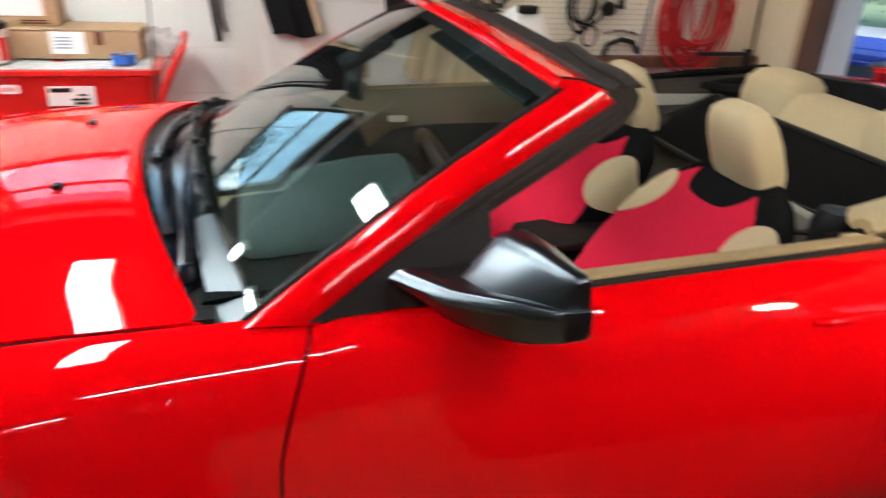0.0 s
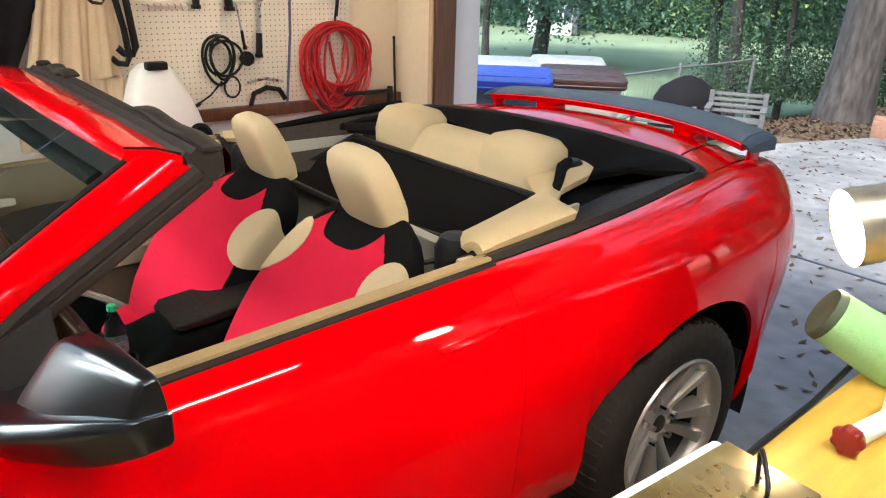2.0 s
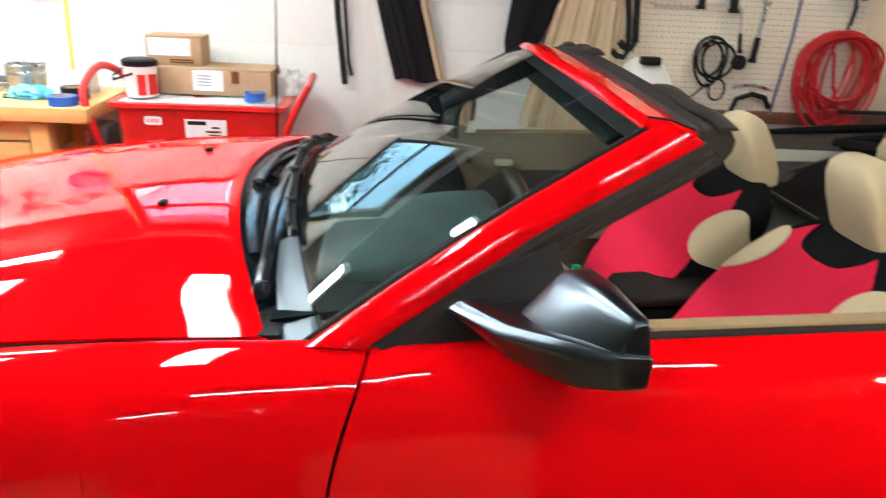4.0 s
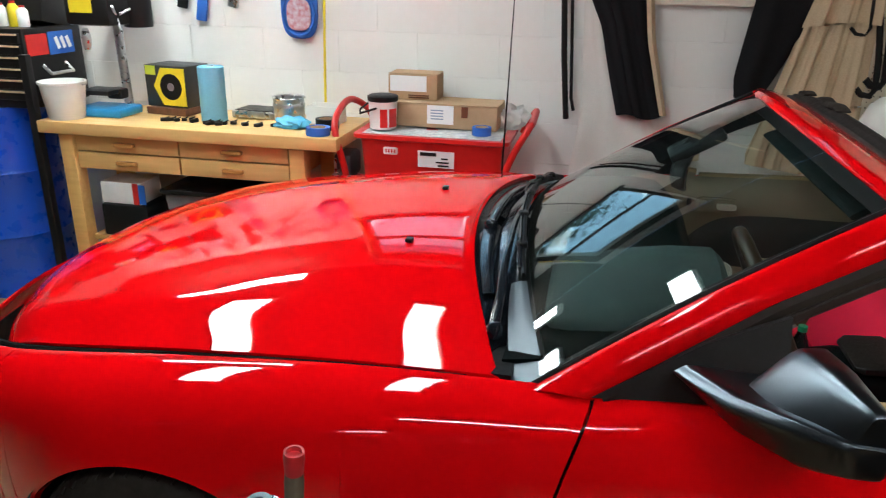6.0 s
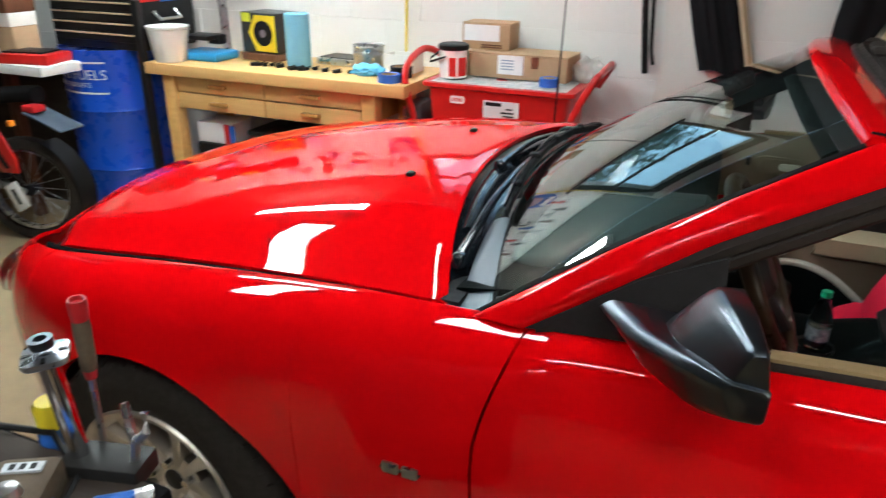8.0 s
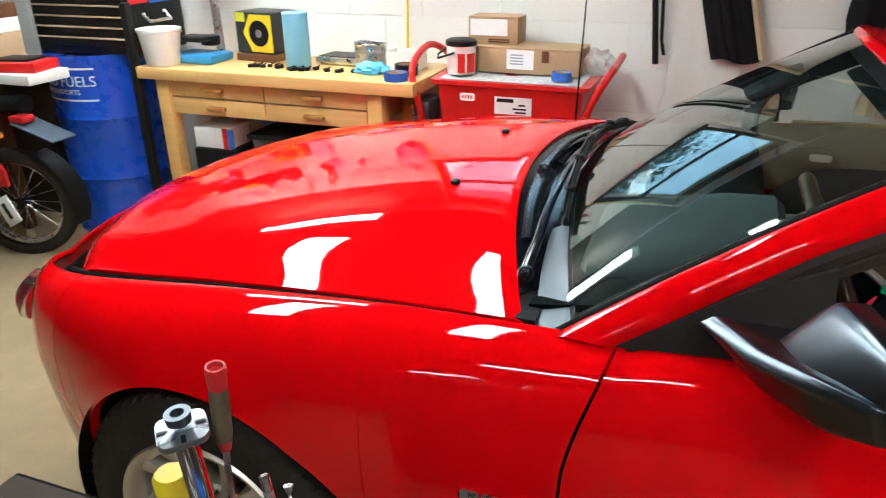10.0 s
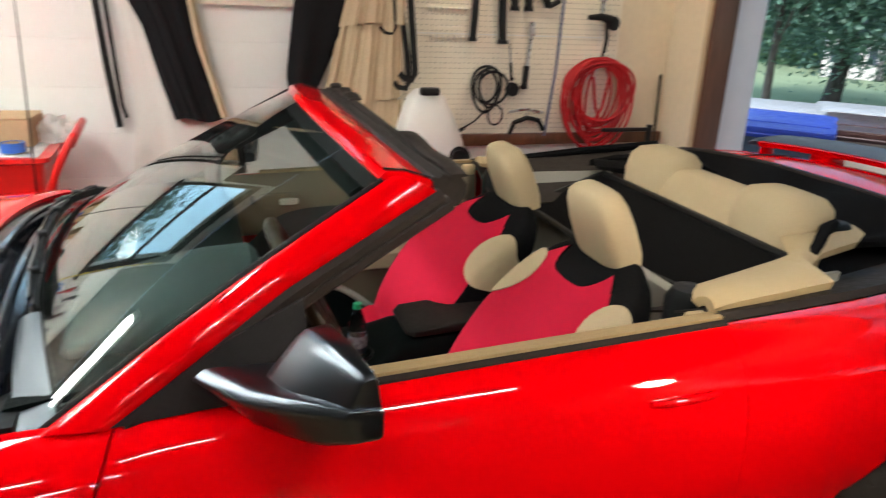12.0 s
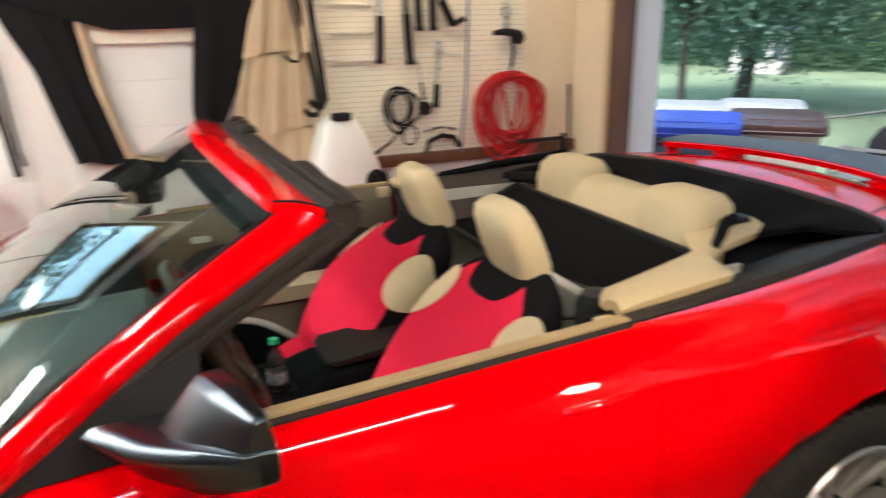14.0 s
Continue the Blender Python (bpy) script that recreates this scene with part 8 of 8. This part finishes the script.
BP = thing("blue_pliers", (0.62, -1.53, TT), "pliers with blue dipped handles on the tool stand", "pliers")
part("handle", tube([(0.635, -1.50, TT + 0.01), (0.615, -1.525, TT + 0.016), (0.60, -1.555, TT + 0.012)], 0.008, 8), TAPE_BLUE, BP, "blue handle")
part("handle", tube([(0.64, -1.51, TT + 0.01), (0.625, -1.54, TT + 0.014), (0.61, -1.58, TT + 0.012)], 0.008, 8), TAPE_BLUE, BP, "blue handle")
part("jaw", tube([(0.635, -1.50, TT + 0.01), (0.645, -1.485, TT + 0.008)], 0.008, 6), STEEL, BP)
BB = thing("blue_plastic_dome", (0.57, -1.585, TT), "round blue plastic dome on the tool stand", "dome")
part("dome", lathe([(0.026, 0.0), (0.028, 0.006), (0.024, 0.022), (0.012, 0.031), (0.0, 0.033)], 24, m=pose(0.575, -1.565, TT)), TAPE_BLUE, BB)
part("rim", lathe([(0.026, 0.0), (0.031, 0.0), (0.031, 0.005), (0.026, 0.006)], 24, m=pose(0.575, -1.565, TT)), TAPE_BLUE, BB)
CB = thing("black_lead", (0.45, -1.5, TT), "black test lead looped over the tool stand", "cable")
part("lead", tube([(0.36, -1.56, TT + 0.006), (0.42, -1.50, TT + 0.035), (0.50, -1.475, TT + 0.03), (0.56, -1.50, TT + 0.012), (0.58, -1.54, TT + 0.006)], 0.004, 6), BLACK_PLASTIC, CB)
part("probe", rod((0.36, -1.56, TT + 0.006), (0.32, -1.60, TT + 0.006), 0.005, n=8), BLACK_PLASTIC, CB)

# ---- left end: white bench, second chest, motorcycle ----
WBN = thing("white_bench", (-3.3, 0.76, 0), "white topped bench along the garage end, crowded with tools", "workbench")
part("bench_top", box((-3.365, 0.845, 0.935), (2.35, 0.25, 0.05)), WHITE_TRIM, WBN, bevel=0.004)
part("rear_board", box((-3.52, 1.10, 0.935), (2.04, 0.25, 0.05)), WHITE_TRIM, WBN, bevel=0.004)
# added dark panel in place of the dim clutter under the bench
part("back_panel", box((-3.50, 1.205, 0.455), (2.0, 0.02, 0.91)), DARK_BOARD, WBN, "dark panel standing in for the clutter under the bench")
for x, ys in ((-2.75, (0.96,)), (-4.4, (0.78, 1.15))):
    for y in ys:
        part("leg", box((x, y, 0.455), (0.06, 0.06, 0.91)), BROWN_WOOD, WBN, bevel=0.004)
RC = thing("red_tool_case", (-2.37, 0.845, 0.96), "open red tool case lying on the white bench", "case")
part("case_tray", box((-2.37, 0.845, 0.985), (0.30, 0.2, 0.05), rz=12), CART_RED, RC, bevel=0.008)
part("case_insert", box((-2.40, 0.855, 1.013), (0.24, 0.15, 0.012), rz=12), BLACK_PLASTIC, RC, bevel=0.004)
for k in range(4):
    x = -2.75 + 0.09 * k
    T = thing("hand_tool", (x, 0.75, 0.96), "dark hand tool lying on the white bench", "tool", "tools on the white bench")
    part("tool_body", tube([(x, 0.76, 0.975), (x + 0.05, 0.83, 0.985), (x + 0.12, 0.92, 0.98)], 0.014, 8), BLACK_PLASTIC, T)
    part("tool_tip", tube([(x, 0.76, 0.975), (x - 0.03, 0.73, 0.972)], 0.007, 6), STEEL, T)
YT = thing("yellow_tub", (-2.86, 0.80, 0.96), "yellow tub on the white bench", "tub")
part("tub_body", lathe([(0, 0), (0.045, 0), (0.05, 0.08), (0, 0.08)], 20, m=pose(-2.86, 0.80, 0.962)), YELLOW, YT)
part("tub_lid", lathe([(0, 0.08), (0.052, 0.08), (0.052, 0.092), (0, 0.092)], 20, m=pose(-2.86, 0.80, 0.962)), BLACK_PLASTIC, YT)
WC = thing("white_cloth", (-2.42, 0.9, 0.96), "crumpled white rag on the bench", "rag")
bm = bmesh.new()
bmesh.ops.create_icosphere(bm, subdivisions=3, radius=1.0)
for v in bm.verts:
    k = 1 + 0.5 * noise.noise(v.co * 2.0 + Vector((3, 0, 0)))
    v.co = Vector((v.co.x * 0.09 * k - 2.62, v.co.y * 0.04 * k + 0.76, max(0.961, v.co.z * 0.06 * k + 1.0)))
part("rag", bm, SHEET_WHITE, WC)
CH2 = thing("tool_chest", (-2.9, 0.9, 0.96), "black steel tool chest with bright drawer lips on the white bench", "tool chest")
part("chest_body", box((-2.98, 0.92, 1.16), (0.55, 0.36, 0.39)), BLACK_STEEL, CH2, bevel=0.008)
for k in range(6):
    dr = part("drawer", box((-2.98, 0.735, 1.32 - 0.058 * k), (0.52, 0.012, 0.05)), BLACK_STEEL, CH2, bevel=0.003)
    part("drawer_pull", box((-2.98, 0.725, 1.337 - 0.058 * k), (0.50, 0.012, 0.010)), BRASS_TRIM, dr, bevel=0.002)
SHF = thing("stacked_boxes", (-2.57, 0.90, 0.96), "white and brown cartons stacked on the white bench", "boxes")
part("carton_body", box((-2.55, 0.91, 1.045), (0.14, 0.16, 0.17)), CARDBOARD, SHF, bevel=0.004)
part("upper_carton", box((-2.56, 0.91, 1.165), (0.15, 0.17, 0.07)), SHEET_WHITE, SHF, bevel=0.004)
part("top_carton", box((-2.57, 0.91, 1.235), (0.17, 0.18, 0.07)), BROWN_WOOD, SHF, bevel=0.004)

BK = thing("dirt_bike", (-2.35, 0.45, 0), "red and black trail motorcycle parked under the white bench", "motorcycle")
wc = Vector((-1.93, 0.42, 0.33))
bm = lathe([(0.265, -0.045), (0.30, -0.05), (0.33, -0.035), (0.335, 0.0), (0.33, 0.035), (0.30, 0.05), (0.265, 0.045)], 40, m=pose(*wc, 90, 0, 18))
part("tyre", bm, RUBBER, BK, "knobbly black tyre")
part("rim", lathe([(0.245, -0.02), (0.265, -0.022), (0.262, 0.022), (0.245, 0.02), (0.245, -0.02)], 40, m=pose(*wc, 90, 0, 18)), STEEL, BK)
mw = pose(*wc, 90, 0, 18)
for k in range(18):
    a = 2 * math.pi * k / 18
    part("spoke", tube([mw @ Vector((0.03 * math.cos(a + 0.6), 0.03 * math.sin(a + 0.6), 0.015 * (-1) ** k)), mw @ Vector((0.248 * math.cos(a), 0.248 * math.sin(a), 0))], 0.002, 5), STEEL, BK)
part("hub", lathe([(0, -0.04), (0.035, -0.04), (0.035, 0.04), (0, 0.04)], 20, m=mw), BLACK_STEEL, BK)
part("tail_flap", box((-1.62, 0.42, 0.80), (0.30, 0.17, 0.012), ry=16), BIN_DARK, BK, "dark grey plate flap", bevel=0.004)
part("mudguard", sheet(lambda a, v: Vector((-1.93 + 0.355 * math.cos(a), 0.42 + v + 0.1 * math.cos(a), 0.33 + 0.355 * math.sin(a))), span(-0.35, 1.1, 14), (-0.065, -0.05, 0.0, 0.05, 0.065)), BLACK_PLASTIC, BK, "black plastic mudguard", solid=0.006)
part("seat", loft([[Vector((x, 0.45 + p[0], z + p[1])) for p in rounded(w, 0.045, 3, 20)] for x, z, w in ((-1.74, 0.93, 0.05), (-1.82, 0.93, 0.09), (-2.15, 0.89, 0.10), (-2.45, 0.90, 0.08))]), BLACK_CLOTH, BK, "long black seat")
part("side_panel", loft([[Vector((x, y, z)) for x, z in ((-1.97, 0.74), (-1.86, 0.56), (-1.86, 0.47), (-2.0, 0.46), (-2.16, 0.60), (-2.18, 0.74))] for y in (0.30, 0.32)]), CART_RED, BK, "red side panel", bevel=0.006)
part("panel_stripe", loft([[Vector((x, y, z)) for x, z in ((-2.06, 0.72), (-1.92, 0.50), (-1.96, 0.49), (-2.11, 0.72))] for y in (0.294, 0.299)]), BLACK_PLASTIC, BK)
part("swing_arm", tube([(-1.93, 0.36, 0.33), (-2.2, 0.36, 0.36), (-2.45, 0.38, 0.38)], 0.022, 8), STEEL, BK)
part("shock", tube([(-2.05, 0.36, 0.40), (-2.18, 0.38, 0.70)], 0.024, 8), BLACK_STEEL, BK)
part("engine", box((-2.55, 0.45, 0.40), (0.3, 0.26, 0.3)), DARK_METAL, BK, bevel=0.03)
part("exhaust", tube([(-2.5, 0.30, 0.42), (-2.3, 0.29, 0.46), (-2.1, 0.29, 0.55)], 0.04, 12), STEEL, BK)
part("plate_holder", box((-1.885, 0.28, 0.33), (0.12, 0.012, 0.17), ry=-28), PAPER, BK, "pale plate with an unreadable mark", bevel=0.004)
part("plate_bar", box((-1.885, 0.2725, 0.33), (0.03, 0.004, 0.10), ry=-28), BLACK_PLASTIC, BK)
part("tail_light", box((-1.74, 0.40, 0.86), (0.10, 0.09, 0.04)), HOSE_RED, BK, bevel=0.008)
part("indicator", lathe([(0, -0.02), (0.022, -0.015), (0.022, 0.015), (0, 0.02)], 14, m=pose(-1.84, 0.31, 0.78)), material("amber_lens", (0.75, 0.25, 0.02), 0.3), BK)
fw = pose(-3.25, 0.5, 0.33, 90, 0, 0)
part("front_tyre", lathe([(0.265, -0.045), (0.30, -0.05), (0.33, -0.035), (0.335, 0.0), (0.33, 0.035), (0.30, 0.05), (0.265, 0.045)], 32, m=fw), RUBBER, BK)
part("fork", tube([(-3.25, 0.42, 0.33), (-3.0, 0.44, 0.9)], 0.025, 8), STEEL, BK)
part("tank", loft([[Vector((x, 0.47 + p[0], z + p[1])) for p in rounded(w, h, 3, 20)] for x, z, w, h in ((-2.6, 0.80, 0.08, 0.05), (-2.75, 0.80, 0.12, 0.09), (-2.95, 0.80, 0.11, 0.08), (-3.02, 0.80, 0.06, 0.04))]), CART_RED, BK)
part("side_stand", tube([(-2.5, 0.36, 0.3), (-2.45, 0.22, 0.0)], 0.012, 8), STEEL, BK)
BK.location += Vector((-0.44, 0.276, 0))
BK.scale = (0.88, 0.88, 0.88)

# ---- outdoors: bins, fence, bench, grill, house ----
def wheelie_bin(x, y, body, lid, label):
    z0 = -0.012
    B = thing("wheelie_bin", (x, y, z0), label, "bin", "wheelie bins")
    m = pose(x, y, z0, 0, 0, -46)
    def add(name, bm, mat, lab="", parent=None, **kw):
        bmesh.ops.transform(bm, matrix=m, verts=bm.verts[:])
        return part(name, bm, mat, parent or B, lab, **kw)
    add("bin_body", loft([[Vector((p[0], p[1] + 0.0, z)) for p in rounded(w, d, 7, 28)] for z, w, d in ((0.03, 0.20, 0.25), (0.06, 0.215, 0.26), (0.80, 0.27, 0.33), (0.86, 0.275, 0.34), (0.88, 0.29, 0.36), (0.91, 0.29, 0.36))]), body)
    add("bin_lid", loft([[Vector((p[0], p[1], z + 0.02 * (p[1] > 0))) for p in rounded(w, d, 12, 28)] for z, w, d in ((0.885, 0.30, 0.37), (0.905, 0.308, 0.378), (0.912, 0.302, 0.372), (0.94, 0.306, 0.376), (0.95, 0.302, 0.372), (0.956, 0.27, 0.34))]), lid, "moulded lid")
    add("lid_top", box((0, 0.06, 0.962), (0.53, 0.50, 0.016), rx=1.0), lid, "raised top of the lid", bevel=0.006)
    add("handle_bar", rod((-0.20, 0.40, 0.93), (0.20, 0.40, 0.93), 0.014), body)
    for s in (-1, 1):
        add("handle_end", box((s * 0.2, 0.37, 0.92), (0.03, 0.08, 0.04)), body, "", bevel=0.006)
        add("bin_wheel", lathe([(0.0, -0.025), (0.10, -0.025), (0.11, -0.015), (0.11, 0.015), (0.10, 0.025), (0.0, 0.025)], 24, m=pose(s * 0.24, 0.27, 0.11, 0, 90, 0)), BLACK_PLASTIC)
    return B


wheelie_bin(4.69, 1.93, BIN_DARK, BIN_BLUE, "dark wheelie bin with a bright blue lid on the driveway")
wheelie_bin(5.24, 1.73, BIN_TAN, BIN_BROWN, "taupe wheelie bin with a brown lid on the driveway")
# rear lids: the sky reflected on their tops is put into the pale grey
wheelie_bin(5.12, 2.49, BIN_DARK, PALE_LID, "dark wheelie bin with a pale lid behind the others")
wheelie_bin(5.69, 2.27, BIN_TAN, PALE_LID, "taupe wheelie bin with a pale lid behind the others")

DULL_STEEL = material("dull_galvanised_steel", (0.16, 0.17, 0.17), 0.7, metal=0.3, grain=0.4, scale=40, second=(0.10, 0.11, 0.11))
FN = thing("wire_fence", (8.0, 4.2, -0.4), "low wire fence with steel posts along the lawn", "fence")
pts = [(6.2, 6.4), (7.2, 5.2), (8.2, 4.1), (9.6, 3.75), (11.2, 3.6)]
for k, (x, y) in enumerate(pts):
    z = ground_z(x, y) - 0.05
    part("fence_post", rod((x, y, z), (x, y, z + 1.06), 0.022, n=10), DULL_STEEL, FN)
    part("post_cap", lathe([(0.0, 0.03), (0.02, 0.022), (0.026, 0.0), (0, 0)], 12, m=pose(x, y, z + 1.06)), DULL_STEEL, FN)
for (xa, ya), (xb, yb) in zip(pts, pts[1:]):
    za, zb = ground_z(xa, ya), ground_z(xb, yb)
    part("top_rail", tube([(xa, ya, za + 0.98), ((xa + xb) / 2, (ya + yb) / 2, (za + zb) / 2 + 0.97), (xb, yb, zb + 0.98)], 0.014, 8), DULL_STEEL, FN)
    wires = bmesh.new()
    n = 22
    for i in range(n):
        for s in (-1, 1):
            a, b = (i, i + 2 * s)
            if 0 <= b <= n:
                ta, tb = a / n, b / n
                tube([(xa + (xb - xa) * ta, ya + (yb - ya) * ta, za + (zb - za) * ta + 0.02), (xa + (xb - xa) * tb, ya + (yb - ya) * tb, za + (zb - za) * tb + 0.96)], 0.0010, 3, wires)
    w = part("wire_mesh", wires, DULL_STEEL, FN, smooth=False)
    w["kind"] = "stuff"


def garden_seat(x, y, rz, w, label):
    G = thing("garden_bench", (x, y, -0.03), label, "garden bench", "garden furniture")
    m = pose(x, y, ground_z(x, y) - 0.03, 0, 0, rz) @ Matrix.Diagonal((1, 0.75, 0.62, 1))
    def add(name, bm, mat=GREY_WOOD, **kw):
        bmesh.ops.transform(bm, matrix=m, verts=bm.verts[:])
        part(name, bm, mat, G, **kw)
    for k in range(5):
        add("seat_slat", box((0, -0.2 + 0.1 * k, 0.40), (w, 0.075, 0.022)), bevel=0.004)
    for k in range(4):
        add("back_slat", box((0, 0.27 + 0.02 * k, 0.50 + 0.10 * k), (w, 0.02, 0.065), rx=-12), bevel=0.004)
    for s in (-1, 1):
        for yy, h in ((-0.22, 0.60), (0.27, 0.86)):
            add("leg", box((s * w / 2, yy + (0.03 if h > 0.7 else 0), h / 2), (0.055, 0.055, h)), bevel=0.005)
        add("arm", box((s * w / 2, 0.02, 0.61), (0.07, 0.56, 0.028)), bevel=0.006)
        add("side_rail", box((s * w / 2, 0.02, 0.37), (0.04, 0.48, 0.06)), bevel=0.004)


garden_seat(8.7, 2.38, -64, 0.58, "weathered grey slatted garden chair at the driveway end")
garden_seat(8.35, 3.15, -70, 0.72, "weathered grey slatted garden bench seen from behind")
GR = thing("covered_grill", (9.3, 3.4, -0.35), "kettle grill under a black fabric cover", "grill")
zg = ground_z(9.3, 3.4) - 0.04
bm = loft([[Vector((9.3 + r * (1 + 0.06 * math.sin(5 * a + 3 * z)) * math.cos(a), 3.4 + r * 0.85 * (1 + 0.05 * math.sin(4 * a)) * math.sin(a), zg + z)) for a in span(0, 2 * math.pi, 36)[:-1]] for r, z in ((0.50, 0.0), (0.50, 0.06), (0.47, 0.45), (0.44, 0.60), (0.36, 0.72), (0.2, 0.82), (0.07, 0.87), (0.02, 0.88))])
part("cover", bm, CHARCOAL, GR, "draped black cover")
part("hem_cord", tube([(9.3 + 0.505 * math.cos(a), 3.4 + 0.43 * math.sin(a), zg + 0.08) for a in span(0, 2 * math.pi, 30)[:-1]], 0.008, 6, closed=True), BLACK_PLASTIC, GR)
for x, y, rz, s in ((10.1, 1.35, 20, (0.34, 0.2, 0.24)), (10.45, 1.15, -10, (0.4, 0.24, 0.3)), (10.9, 1.0, 35, (0.36, 0.22, 0.2))):
    S = thing("stone_block", (x, y, -0.05), "rough brown stone block at the driveway edge", "stone", "edging stones")
    part("stone", box((x, y, s[2] / 2 - 0.06), s, rz=rz), BRICK, S, bevel=0.02)
    part("stone_cap", box((x, y, s[2] - 0.055), (s[0] * 0.9, s[1] * 0.85, 0.02), rz=rz + 3), BRICK, S, bevel=0.008)

# pale shed and house beyond the trees
def building(x, y, w, d, h, rz, label, wall):
    z0 = ground_z(x, y) - 0.1
    Hh = thing("house", (x, y, z0), label, "house")
    m = pose(x, y, z0, 0, 0, rz)
    def add(name, bm, mat, lab="", parent=None, **kw):
        bmesh.ops.transform(bm, matrix=m, verts=bm.verts[:])
        return part(name, bm, mat, parent or Hh, lab, **kw)
    add("wall", box((0, 0, h / 2), (w, d, h)), wall, bevel=0.02)
    bm = loft([[Vector((s * (w / 2 + 0.3), -d / 2 - 0.3, h)), Vector((s * (w / 2 + 0.3), 0, h + d * 0.32)), Vector((s * (w / 2 + 0.3), d / 2 + 0.3, h)), Vector((s * (w / 2 + 0.3), 0, h - 0.05))] for s in (-1, 1)])
    add("roof", bm, BIN_DARK, "dark shingled roof", smooth=False)
    for k in (-1, 0, 1):
        wn = add("window", box((k * w * 0.3, -d / 2 - 0.02, h * 0.55), (min(0.9, w * 0.2), 0.06, h * 0.36)), WHITE_TRIM, "white framed window", bevel=0.01)
        add("pane", box((k * w * 0.3, -d / 2 - 0.055, h * 0.55), (min(0.75, w * 0.16), 0.02, h * 0.31)), BIN_DARK, "", wn)
    add("door", box((w * 0.45, -d / 2 - 0.03, h * 0.4), (w * 0.1, 0.06, h * 0.8)), GREY_WOOD, bevel=0.01)


building(29.1, 24.0, 2.4, 2.2, 1.9, -50, "small pale garden house glimpsed between the trees", WHITE_TRIM)
building(27.5, 7.5, 3.2, 2.4, 1.4, -60, "low pale shed at the end of the lawn", WALL_WHITE)

# painted blocks of the back wall, one object each on a shared mesh
def block_mesh(w, name, h=0.2032):
    bm = box((0, 0, 0), (w - 0.002, 0.06, h - 0.002))
    bmesh.ops.bevel(bm, geom=[e for e in bm.edges if all(v.co.y < 0 for v in e.verts)], offset=0.001, segments=1, affect="EDGES")
    me = bpy.data.meshes.new(name)
    bm.to_mesh(me)
    bm.free()
    me.materials.append(WALL_WHITE)
    return me


FULL, HALF = block_mesh(0.4064, "block"), block_mesh(0.2032, "half_block")


def lay(me, x, z):
    ob = new("block", me)
    ob.location = (x, WY + 0.0315 + random.uniform(-0.0006, 0.0006), z)
    ob.parent = WALL


for row in range(13):
    z = 0.07 + 0.2032 * row
    x, col = -4.55, 0
    while x < 3.0:
        half = row % 2 == 1 and col == 0
        w = 0.2032 if half else 0.4064
        a, b, lo, hi = x, x + w, z - 0.1016, z + 0.1016
        if b <= WX0 or a >= WX1 or hi <= WZ0 or lo >= WZ1:
            lay(HALF if half else FULL, x + w / 2, z)
        else:
            for p, q, r, s in ((a, WX0, lo, hi), (WX1, b, lo, hi), (max(a, WX0), min(b, WX1), lo, WZ0), (max(a, WX0), min(b, WX1), WZ1, hi)):
                if q - p > 0.02 and s - r > 0.02:
                    lay(block_mesh(q - p, "cut_block", s - r), (p + q) / 2, (r + s) / 2)
        x, col = x + w, col + 1

# bake thickness and bevels, and mark the hard edges
deps = bpy.context.evaluated_depsgraph_get()
for ob in [o for o in scene.objects if o.type == "MESH" and o.modifiers]:
    me = bpy.data.meshes.new_from_object(ob.evaluated_get(deps))
    ob.modifiers.clear()
    ob.data = me
for me in bpy.data.meshes:
    if me.users and len(me.polygons) and me.polygons[0].use_smooth:
        me.set_sharp_from_angle(angle=radians(40))
